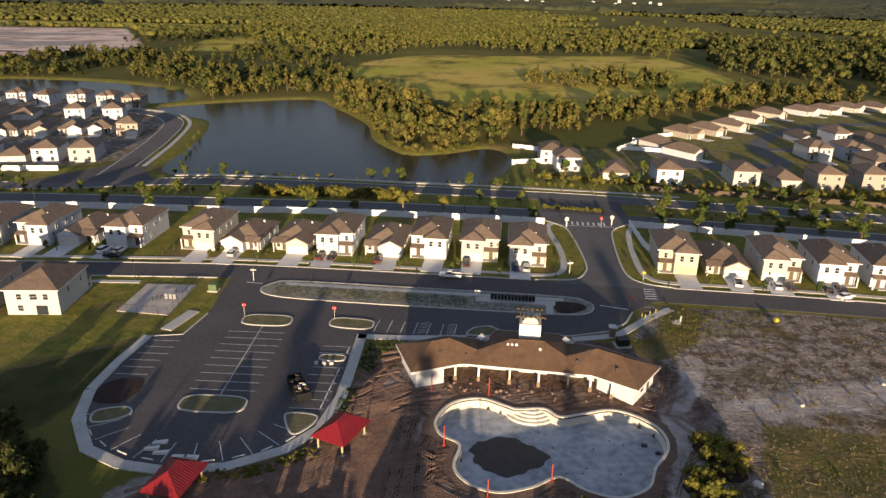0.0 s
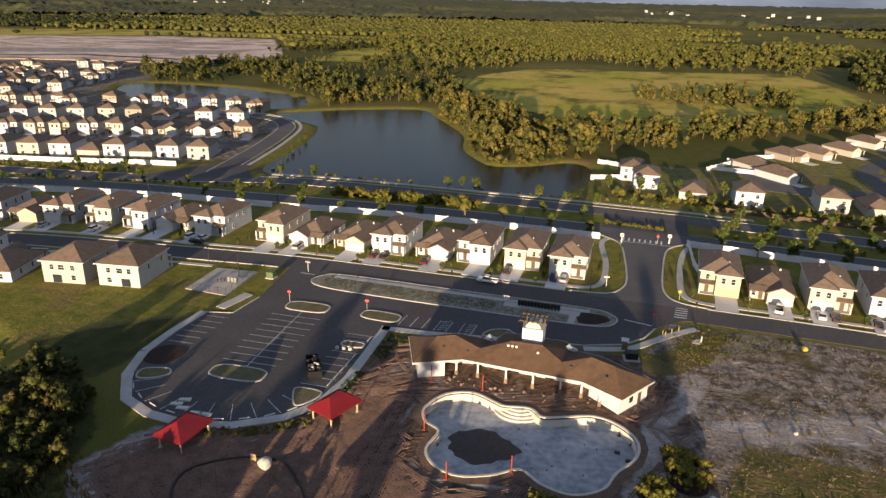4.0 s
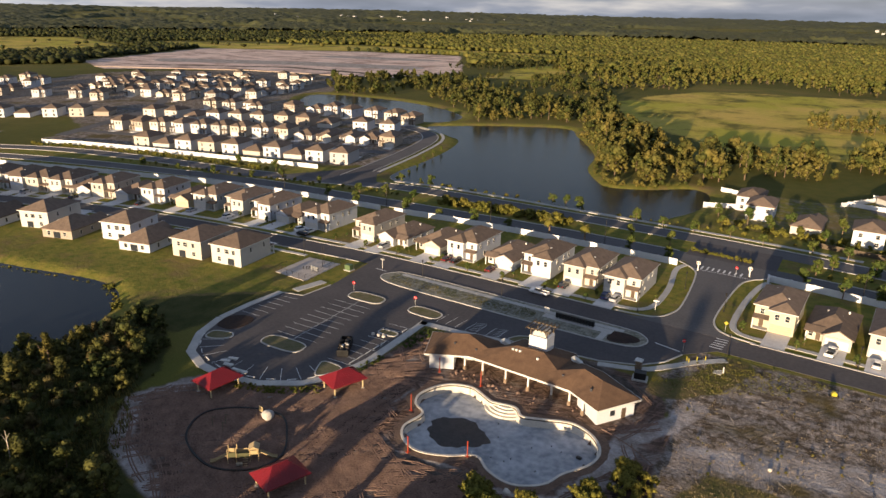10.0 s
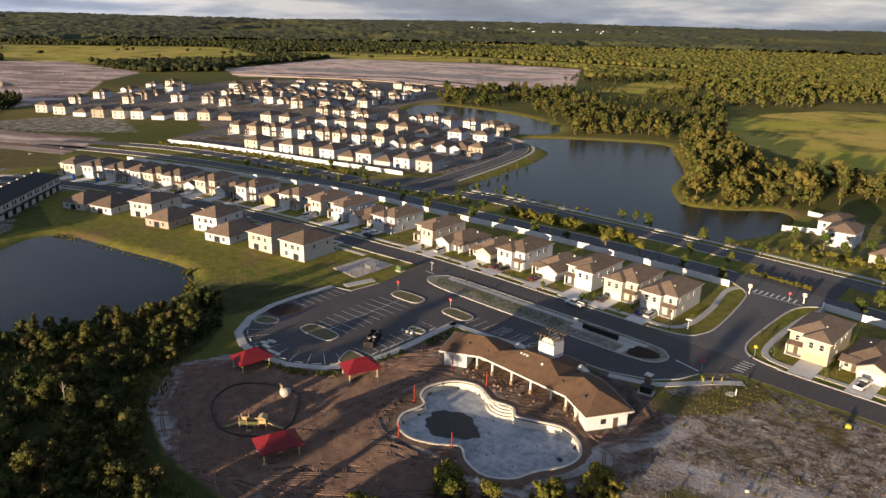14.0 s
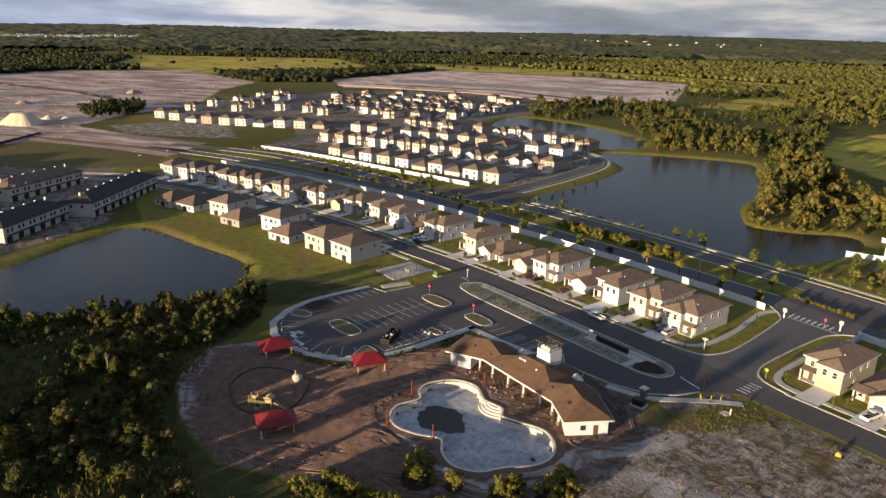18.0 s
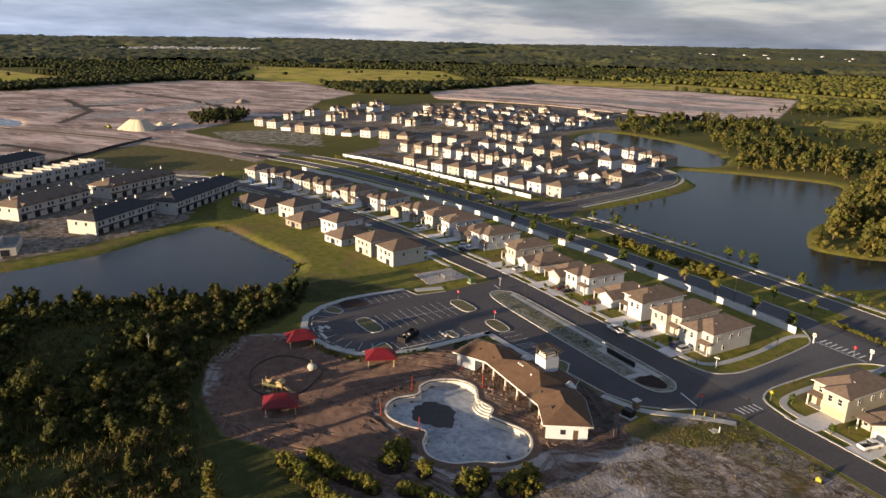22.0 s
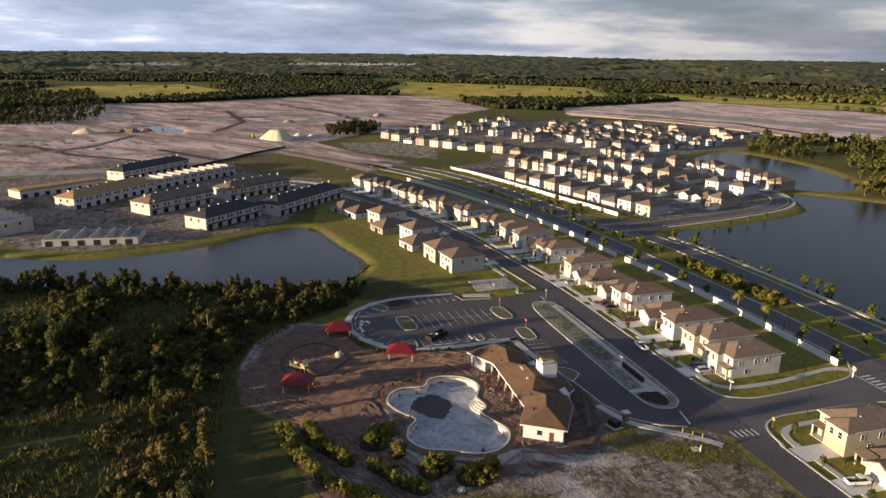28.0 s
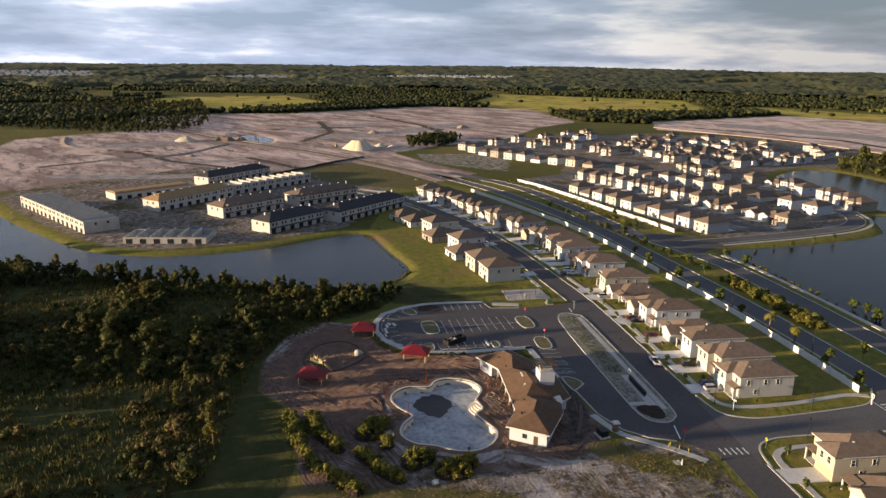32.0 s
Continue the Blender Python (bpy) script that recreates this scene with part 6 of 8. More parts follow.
def clumps_pine(r, height, radius, count, base=0.45):
    out = []
    for k in range(count):
        t = base + (0.97 - base) * k / max(count - 1, 1)
        a = r.uniform(0, 2 * math.pi)
        rr = radius * (1.05 - (t - base) / (1 - base)) * r.uniform(0.25, 0.8)
        out.append((rr * math.cos(a), rr * math.sin(a), height * t, radius * r.uniform(0.24, 0.42)))
    return out


def trunk_mb(height, r0, limbs, r):
    mb = MB()
    mb.tube((0, 0, -0.4), (0.05 * height * r.uniform(-0.4, 0.4), 0.05 * height * r.uniform(-0.4, 0.4), height * 0.55), r0, r0 * 0.65, 7)
    mb.tube((mb.v[-1][0], mb.v[-1][1], height * 0.54), (0, 0, height * 0.9), r0 * 0.62, r0 * 0.2, 6)
    for _ in range(limbs):
        a, z = r.uniform(0, 6.28), height * r.uniform(0.35, 0.65)
        mb.tube((0, 0, z), (math.cos(a) * height * 0.22, math.sin(a) * height * 0.22, z + height * 0.2), r0 * 0.4, r0 * 0.12, 5)
    return mb


def make_tree(seed, height, radius, count, leaves, size, leaf, label, style="round", name="tree", base=0.35):
    r = np.random.RandomState(seed)
    root = thing(name, label, "tree")
    part("trunk", trunk_mb(height, height * 0.022 + 0.05, 4, r), "bark", root)
    cl = (clumps_round if style == "round" else clumps_pine)(r, height, radius, count, base)
    v, f = crown(r, cl, leaves, size)
    me_ = tri_mesh("crown", v, f)
    part("crown", me_, leaf, root)
    return root


def forest(name, spots, protos, leaf, label, category, bark=True):
    """Many plants in one mesh: spots (x, y, z, scale, turn, proto)."""
    vs, fs, o, tv, tf, to = [], [], 0, [], [], 0
    for x, y, z, s, a, k in spots:
        v, f, h = protos[k]
        c, si = math.cos(a) * s, math.sin(a) * s
        w = np.empty_like(v)
        w[:, 0], w[:, 1], w[:, 2] = v[:, 0] * c - v[:, 1] * si + x, v[:, 0] * si + v[:, 1] * c + y, v[:, 2] * s + z
        vs.append(w)
        fs.append(f + o)
        o += len(v)
        if bark:
            t = 0.022 * h * s + 0.05
            tv.append(np.array([(x + t * math.cos(q), y + t * math.sin(q), z - 0.5) for q in (0, 2.1, 4.2)] + [(x + 0.4 * t * math.cos(q), y + 0.4 * t * math.sin(q), z + h * s * 0.8) for q in (0, 2.1, 4.2)]))
            tf.append(np.array([(0, 1, 4, 3), (1, 2, 5, 4), (2, 0, 3, 5)]) + to)
            to += 6
    ob = solid(name, tri_mesh(name, np.concatenate(vs), np.concatenate(fs)), leaf, label, category, "stuff")
    if bark:
        part("trunks", fast_mesh(name + "_trunks", np.concatenate(tv), np.concatenate(tf)), "bark", ob, "brown trunks")
    return ob


def protos(seed, kinds):
    """kinds: (height, radius, clumps, leaves, leaf size, style)."""
    r = np.random.RandomState(seed)
    out = []
    for h, rad, cnt, leaves, size, style in kinds:
        cl = (clumps_round if style == "round" else clumps_pine)(r, h, rad, cnt, 0.16 if style == "round" else 0.24)
        v, f = crown(r, cl, leaves, size)
        out.append((v, f, h))
    return out


def scatter(poly, step, r, keep=None):
    p = np.asarray(poly)
    x0, y0, x1, y1 = p[:, 0].min(), p[:, 1].min(), p[:, 0].max(), p[:, 1].max()
    X_, Y_ = np.meshgrid(np.arange(x0, x1, step), np.arange(y0, y1, step))
    X_ = X_.ravel() + r.uniform(-0.48, 0.48, X_.size) * step
    Y_ = Y_.ravel() + r.uniform(-0.48, 0.48, Y_.size) * step
    ok = inside(X_, Y_, poly) > 0
    if keep is not None:
        ok &= keep(X_, Y_)
    return X_[ok], Y_[ok]


def wood(name, poly, step, seed, pr_, leaf, label, smin, smax, keep=None, height=None, weights=None):
    r = np.random.RandomState(seed)
    X_, Y_ = scatter(poly, step, r, keep)
    Z_ = ground_z(X_, Y_)
    S_ = r.uniform(smin, smax, X_.size)
    if height is not None:
        S_ = S_ * height(X_, Y_)
    K_ = r.choice(len(pr_), X_.size, p=weights)
    A_ = r.uniform(0, 6.28, X_.size)
    return forest(name, list(zip(X_, Y_, Z_, S_, A_, K_)), pr_, leaf, label, "woods")


# the dark thicket between basin and site
P_NEAR = protos(3, [(2.6, 1.6, 4, 80, 0.22, "round"), (2.0, 1.8, 4, 80, 0.22, "round"), (1.4, 1.3, 3, 56, 0.2, "round"), (3.4, 1.6, 5, 100, 0.22, "round"), (1.1, 1.7, 3, 60, 0.2, "round")])
P_TALL = protos(4, [(6.0, 2.5, 10, 420, 0.2, "round"), (7.4, 2.2, 10, 420, 0.2, "pine"), (5.0, 2.7, 9, 400, 0.21, "round"), (8.2, 3.0, 12, 520, 0.21, "round")])


def seen_from_path(x, y):
    """The stretch of the thicket that lies open to view."""
    return (y > 0.43 * x - 16) & (x < 46)


def near_keep(x, y):
    """Grassy gaps: a round glade, a meadow and a track along the dirt."""
    glade = np.hypot((x + 66) / 19, (y - 22) / 11) < 1
    meadow = np.maximum(inside(x, y, [(-104, -56), (-102, -12), (-74, -7), (-66, -38)]), inside(x, y, [(-14, -16), (-16, 4), (-10, 18), (12, 21), (33, 25), (31, 0), (10, -10)])) > 0
    gap = value_noise(x, y, 8, 9) < 0.13
    return ~glade & ~gap & (~meadow | (value_noise(x, y, 5, 19) > 0.86)) & seen_from_path(x, y)


def tall_keep(x, y):
    band_ = (x < -14) & (y < 0.9 * (x + 120) + 14) & (value_noise(x, y, 19, 8) > 0.5 - 0.25 * (x < -95))
    rim = (inside(x, y, WOOD_SW) < 9) & (y > 40) & (x < -55) & (value_noise(x, y, 9, 28) > 0.3)
    shore = (x < -96) & (value_noise(x, y, 12, 38) > 0.3)
    return near_keep(x, y) & (band_ | rim | shore)


wood("thicket_shrubs", WOOD_SW, 2.5, 5, P_NEAR, "leaf_thicket", "dense dark thicket of mixed shrubs", 0.4, 1.1, near_keep, lambda x, y: 0.45 + 1.0 * value_noise(x, y, 13, 18) ** 1.5, [0.25, 0.25, 0.2, 0.12, 0.18])
wood("thicket_brown_shrubs", WOOD_SW, 4.6, 35, P_NEAR, "leaf_brown", "dull brown shrubs among the thicket", 0.7, 1.3, lambda x, y: near_keep(x, y) & (value_noise(x, y, 12, 58) > 0.45), None, [0.3, 0.25, 0.1, 0.3, 0.05])
wood("thicket_edge_trees", [(-62, 52), (-36, 43), (-12, 37), (-10, 24), (-48, 22), (-68, 40)], 4.8, 55, P_TALL, "leaf_thicket", "small dark trees beside the playground", 0.45, 0.85, lambda x, y: value_noise(x, y, 9, 56) > 0.3, None, [0.4, 0.04, 0.36, 0.2])
wood("thicket_bank_trees", [(-124, -46), (-113, -16), (-106, 18), (-98, 14), (-104, -20), (-114, -50)], 6.5, 65, P_TALL, "leaf_thicket", "dark trees on the bank of the basin", 0.7, 1.1, None, None, [0.3, 0.2, 0.3, 0.2])
THICKET_RIM = [(-96, 48), (-91, 72), (-86, 91), (-72, 84), (-62, 74), (-57, 60), (-68, 46), (-84, 42)]
wood("thicket_rim_trees", THICKET_RIM, 4.2, 45, P_TALL, "leaf_thicket", "taller dark trees at the lawn's edge", 0.35, 0.85, lambda x, y: value_noise(x, y, 8, 46) > 0.25, None, [0.38, 0.06, 0.38, 0.18])
wood("thicket_trees", WOOD_SW, 5.0, 15, P_TALL, "leaf_thicket", "small dark trees standing out of the thicket", 0.45, 1.15, tall_keep, lambda x, y: 0.75 + 0.4 * value_noise(x, y, 16, 68), [0.38, 0.04, 0.40, 0.18])

# open woods south of the thicket, whose long shadows fall over it
WOOD_S = [(-170, -96), (-120, -74), (-60, -48), (-16, -29), (-8, -46), (-60, -76), (-120, -102), (-165, -124)]
wood("south_woods", WOOD_S, 5.2, 25, P_TALL, "leaf_thicket", "open wood south of the thicket", 0.9, 1.45, lambda x, y: value_noise(x, y, 15, 48) > 0.36, None, [0.3, 0.3, 0.15, 0.25])

# three tall pines south of the thicket, whose shadows cross the lot and the street
TALL = make_tree(95, 24, 3.3, 26, 1500, 0.34, "leaf_thicket", "tall dark pine standing south of the thicket", "round", "pine_tree", 0.3)
TALL.matrix_basis = pose(44.9, -25, 0)
copy_thing(TALL, pose(-21.5, -60, 0, 0, 0, 80))
copy_thing(TALL, pose(1.2, -50, 0, 0, 0, 200))

# woods behind the pond and the estates
P_MID = protos(7, [(12, 4.6, 12, 210, 0.5, "round"), (14.5, 3.3, 11, 190, 0.46, "pine"), (9, 4.6, 10, 190, 0.5, "round"), (15, 5.4, 13, 250, 0.54, "round"), (6, 3.2, 7, 120, 0.44, "round")])
WOOD_NE = [(-118, 444), (-99, 404), (-81, 372), (-66, 342), (-52, 312), (-30, 304), (-12, 321), (2, 340), (28, 352), (56, 380), (94, 423), (132, 449), (173, 471), (210, 488), (280, 505), (280, 535), (200, 526), (150, 506), (95, 474), (50, 430), (15, 398), (-15, 386), (-32, 376), (-48, 388), (-68, 414), (-84, 452), (-100, 478), (-118, 474)]
WOOD_SHORE = [(-184, 417), (-174, 436), (-152, 452), (-122, 450), (-112, 478), (-150, 480), (-185, 457), (-202, 434)]
WOOD_NC = [(-202, 436), (-185, 457), (-150, 480), (-112, 482), (-122, 520), (-156, 600), (-185, 670), (-290, 785), (-296, 716), (-350, 708), (-418, 650), (-422, 604), (-470, 578), (-366, 474), (-318, 502), (-268, 502), (-234, 462)]
wood("woods_pond", WOOD_NE, 6.6, 6, P_MID, "leaf_pine", "mixed oak and pine wood behind the pond", 0.42, 1.3, lambda x, y: value_noise(x, y, 16, 31) > 0.27, lambda x, y: 0.62 + 0.48 * value_noise(x, y, 26, 71), [0.28, 0.2, 0.22, 0.18, 0.12])
wood("woods_shore", WOOD_SHORE, 7.0, 16, P_MID, "leaf_pine", "row of leafy trees along the pond's far shore", 0.45, 1.05, None, None, [0.3, 0.12, 0.3, 0.18, 0.1])
wood("oak_woods_lagoon", WOOD_NC, 9.0, 8, P_MID, "leaf_wood", "open oak wood behind the lagoon", 0.4, 0.95, lambda x, y: value_noise(x, y, 38, 4) > 0.36, None, [0.28, 0.07, 0.35, 0.1, 0.2])
P_FAR = protos(9, [(13, 6.0, 6, 22, 1.15, "round"), (14, 5.0, 6, 20, 1.1, "round"), (10.5, 6.6, 6, 22, 1.2, "round")])
wood("field_clump", [(8, 536), (35, 526), (69, 534), (110, 529), (112, 556), (80, 574), (40, 558), (10, 558)], 7.5, 26, P_MID, "leaf_pine", "clump of tall trees standing in the field", 0.7, 1.05, None, None, [0.3, 0.2, 0.2, 0.2, 0.1])
wood("east_oak_wood", [(177, 684), (191, 664), (219, 630), (248, 600), (300, 560), (420, 560), (560, 760), (520, 1040), (262, 1040), (200, 800)], 12.5, 27, P_FAR, "leaf_wood", "dark spreading oak wood beside the field", 0.75, 1.25, lambda x, y: value_noise(x, y, 45, 61) > 0.22)
# front light on these northern woods comes from their lighter leaf colour
wood("far_woods_north", [(-291, 812), (-178, 686), (-130, 730), (-126, 806), (-60, 866), (8, 788), (149, 852), (250, 1070), (300, 1150), (-300, 1150), (-420, 1150), (-400, 1000)], 13.5, 10, P_FAR, "leaf_front_lit", "dense wood to the north, front light painted into its golden green", 0.6, 1.05, lambda x, y: value_noise(x, y, 60, 14) > 0.2)
wood("far_woods_scattered", [(150, 690), (170, 850), (260, 1040), (240, 1060), (140, 850), (60, 780), (130, 800)], 15, 28, P_FAR, "leaf_front_lit", "loose trees along the field's far edge", 0.4, 0.7, lambda x, y: value_noise(x, y, 30, 63) > 0.4)
for nm, poly, stp, sd in (("wood_clump_site", [(-545, 140), (-600, 140), (-640, 185), (-620, 205), (-550, 180)], 5.5, 1), ("wood_clump_edge", [(-680, -190), (-690, -120), (-800, -100), (-950, -125), (-1300, -200), (-1250, -420), (-800, -420)], 11.5, 2),
                          ("wood_row_field", [(-930, 400), (-900, 520), (-960, 640), (-1010, 760), (-1050, 740), (-1000, 600), (-985, 420)], 11, 3), ("wood_clump_sand", [(-460, 800), (-410, 790), (-330, 900), (-400, 960)], 11, 4), ("wood_edge_far", [(-1060, -40), (-1090, 60), (-1240, 240), (-1300, 330), (-1360, 230), (-1180, 0), (-1120, -110)], 12, 5)):
    wood(nm, poly, stp, 40 + sd, P_FAR, "leaf_far", "dark clump of oaks at the edge of the bare ground", 0.32, 0.72)


# distant woodland canopy with fields between, up to the horizon
def belts(x, y):
    """1 where the far land is wooded, 0 on the fields between."""
    m = value_noise(x + 0.4 * y, y - 0.3 * x, 330, 24) * 0.75 + 0.5 * value_noise(x, y, 120, 25) + 0.15 * value_noise(x, y, 40, 26)
    cut = smooth01((m - 0.50) / 0.03)
    for p in (SAND_W, SAND_N, FIELD_E, FIELD_GAP, FIELD_W, FIELD_NW, FIELD_SW, CLUSTER):
        cut = cut * (1 - smooth01((inside(x, y, p) + 16) / 10))
    return cut


def in_town(x, y):
    r = np.hypot(x + 50, y - 100)
    return (value_noise(x, y, 260, 40) > 0.40) * np.clip(1 - np.abs(r - 3000) / 330, 0, 1)


def far_canopy():
    ang = np.radians(np.arange(-40, 124, 0.2))
    rad = [1980.0]
    while rad[-1] < 4930:
        rad.append(rad[-1] + 9 + (rad[-1] - 1980) * 0.0095)
    rad = np.array(rad)
    A_, R_ = np.meshgrid(ang, rad)
    x = -50 - R_ * np.sin(A_)
    y = 100 + R_ * np.cos(A_)
    xr, yr = x.ravel(), y.ravel()
    r = np.random.RandomState(77)
    h = 9 * r.uniform(0, 1, xr.size) + value_noise(xr, yr, 34, 22) * 6 + value_noise(xr, yr, 120, 23) * 5
    cut = belts(xr, yr) * (1 - 0.85 * np.minimum(1, 2 * in_town(xr, yr)))
    z = rise(xr, yr) - 3 + (h + 2) * cut
    k = len(ang)
    i_, j_ = np.meshgrid(np.arange(k - 1), np.arange(len(rad) - 1))
    q = (j_ * k + i_).ravel()
    f = np.stack([q, q + k, q + k + 1, q + 1], 1)
    keep = cut[f].max(1) > 0.02
    return fast_mesh("far_woodland", np.stack([xr, yr, z], 1), f[keep])


def far_trees(north):
    """Single rounded trees in belts, out to two kilometres; the northern or the western part."""
    r = np.random.RandomState(78)
    ang, rad = [], []
    d = 880.0
    while d < 2080:
        step = 7.5 + (d - 880) * 0.006
        k = int(math.radians(164) * d / (step * 1.15))
        ang.append(np.radians(-40 + 164 * (np.arange(k) + r.uniform(0, 1, k)) / k))
        rad.append(d + r.uniform(-0.5, 0.5, k) * step)
        d += step
    ang, rad = np.concatenate(ang), np.concatenate(rad)
    x, y = -50 - rad * np.sin(ang), 100 + rad * np.cos(ang)
    ok = belts(x, y) > r.uniform(0.05, 0.95, x.size)
    ok |= (value_noise(x, y, 70, 29) > 0.5) & (r.uniform(0, 1, x.size) < 0.02)
    ok &= (inside(x, y, SAND_W) < -6) & (inside(x, y, SAND_N) < -6) & (inside(x, y, CLUSTER) < -10)
    ok &= (ang < 0.72 + 0.1 * np.sin(rad * 0.01)) == north
    x, y = x[ok], y[ok]
    z = rise(x, y)
    m = x.size
    hh, ww = r.uniform(5, 10.5, m), r.uniform(3.6, 7.0, m)
    v = ICO_V[None] * r.uniform(0.72, 1.2, (m, len(ICO_V), 1))
    v = v * np.stack([ww, ww, hh * 0.52], 1)[:, None] + np.stack([x, y, z + hh * 0.46], 1)[:, None]
    f = ICO_F[None] + (np.arange(m) * len(ICO_V))[:, None, None]
    return fast_mesh("far_trees", v.reshape(-1, 3), f.reshape(-1, 3))


M["canopy"] = mat("far_canopy", (0.040, 0.051, 0.022), (0.078, 0.080, 0.032), 0.95, scale=0.03, fine=0.15, bump=0)
solid("far_woodland", far_canopy(), "canopy", "wooded flat land reaching the horizon", "woods", "stuff")
# west keeps the dark foliage; north is painted lighter for front light
solid("far_trees_west", far_trees(False), "leaf_far", "belts of dark trees between fields", "woods", "stuff")
solid("far_trees_north", far_trees(True), "leaf_front_lit", "woods reaching far to the north, painted golden green as front-lit", "woods", "stuff")


# ---- street planting ----
def tree_set(seed, sizes, leaf, label, group):
    out = []
    for k, (h, rad, cnt, leaves, size, style) in enumerate(sizes):
        t = make_tree(seed + k, h, rad, cnt, leaves, size, leaf, label, style, "street_tree", 0.3)
        tagged(t, group=group)
        out.append(t)
    return out


def plant(trees, spots, seed):
    """Copies of the first trees at the spots; the originals take the first places."""
    r = random.Random(seed)
    used = [False] * len(trees)
    zs = ground_z(np.array([p[0] for p in spots]), np.array([p[1] for p in spots]))
    for (x, y, s), z in zip(spots, zs):
        k = r.randrange(len(trees))
        m = Matrix.Translation((x, y, float(z))) @ Matrix.Rotation(r.uniform(0, 6.28), 4, "Z")
        s *= r.uniform(0.88, 1.12)
        if not used[k]:
            used[k] = True
            ob = trees[k]
        else:
            ob = copy_thing(trees[k], Matrix())
        ob.matrix_basis = m @ Matrix.Diagonal((s, s, s, 1))
    for k, u in enumerate(used):
        if not u:
            for o in (trees[k], *trees[k].children):
                bpy.data.objects.remove(o)


def along(d, xs, s=1.0, jitter=1.0, seed=1):
    """Spots at offset d from the boulevard's middle, at the given x."""
    r = random.Random(seed)
    ln = offset_line(blvd_s, d + 11) if d < -6 else offset_line(blvd_n, d - 10.5) if d > 6 else offset_line(blvd, d)
    out = []
    for x in xs:
        y = float(np.interp(x, [p[0] for p in ln], [p[1] for p in ln]))
        out.append((x + r.uniform(-1, 1) * jitter, y + r.uniform(-1, 1) * jitter * 0.6, s))
    return out


ST = tree_set(60, [(6.2, 2.1, 9, 420, 0.21, "round"), (5.2, 1.9, 8, 360, 0.20, "round"), (7.2, 2.2, 10, 460, 0.21, "round")], "leaf_street", "young leafy street tree on a grass verge", "trees along the boulevard")
spots = along(-18.6, [-128, -112, -91, -76, -62, -48, -5, 6.6], 0.85, 1.0, 2)
spots += along(-3, [-160, -142, -123, -110, -97, -12, 2], 0.9, 2, 3) + along(-4, [-235, -215, -195, -178], 0.7, 2, 4)
spots += along(17.2, [-200, -180, -120, -104, -16, -6, 6, 18, 30], 0.85, 1.2, 5)
for d, sd in ((-18.2, 6), (-3.6, 7), (2.8, 8), (17.6, 9)):
    spots += along(d, [44 + 11.5 * k + (sd % 3) * 4 for k in range(13)], 0.95, 2.2, sd)
spots += [(-52.4, 251.6, 0.95), (-46.8, 252.4, 1.0), (-40.7, 251.6, 0.9), (12, 258, 0.9), (20, 262, 1.1), (28, 257, 1.2), (34, 266, 1.1), (46, 256, 1.0), (8, 270, 0.8), (50, 268, 1.0)]
spots += [(-131, 262, 0.55), (-135, 274, 0.55), (-139, 286, 0.6), (-143, 300, 0.55), (-147, 314, 0.55), (-126, 246, 0.6), (-112, 244, 0.5)]
plant(ST, spots, 3)

SP = tree_set(70, [(2.6, 0.95, 6, 170, 0.15, "round"), (2.1, 0.8, 5, 140, 0.14, "round")], "leaf_street", "small young tree in a front lawn", "front lawn saplings")
lawn_x = [-1.6, -13.6, -26.8, -38.6, -51.2, -63.8, -76.2, -89.4, -108.8, -121.4, -134.4, 49.4, 61.6, 74.4, 87, 99]
plant(SP, [(x, 161.9 + 0.5 * (k % 2), 1.0) for k, x in enumerate(lawn_x)] + [(x + 1.2, 166.6, 0.8) for x in lawn_x[:12]] + [(36.8, 166.8, 1.0), (13.6, 173.5, 0.7)], 5)


def palm():
    root = thing("palm_tree", "cabbage palm with a thick pale trunk beside the wall", "palm", group="palms by the wall")
    mb = MB()
    for k in range(8):
        mb.cyl(0, 0, -0.3 + 0.85 * k, 0.58 + 0.85 * k, 0.34 - 0.012 * k, 0.3 - 0.012 * k, 9)
    part("trunk", mb, "bark", root)
    r = random.Random(8)
    for k in range(22):
        a, tilt = 2.4 * k, r.uniform(-0.5, 1.0)
        fr = MB()
        pts = []
        for j in range(5):
            s = 2.3 * j / 4
            pts.append(Vector((s * math.cos(a), s * math.sin(a), 6.4 + s * math.sin(tilt) - 0.32 * s * s)))
        side = Vector((-math.sin(a), math.cos(a), 0))
        wd = [0.1, 0.4, 0.5, 0.34, 0.03]
        fr.add([p + side * w_ + Vector((0, 0, -0.25 * w_)) for p, w_ in zip(pts, wd)] + pts + [p - side * w_ + Vector((0, 0, -0.25 * w_)) for p, w_ in zip(pts, wd)],
               [(j, j + 1, 6 + j, 5 + j) for j in range(4)] + [(5 + j, 6 + j, 11 + j, 10 + j) for j in range(4)])
        part("frond", fr, "leaf_hedge", root)
    return root


pm = palm()
pm.matrix_basis = pose(-33, 206.6, 0)
copy_thing(pm, pose(-20.4, 206.8, 0, 0, 0, 70))

# hedges in the median and on the bank
P_BUSH = protos(13, [(2.2, 1.7, 6, 160, 0.19, "round"), (1.7, 1.5, 5, 130, 0.18, "round"), (2.8, 1.9, 7, 180, 0.2, "round")])


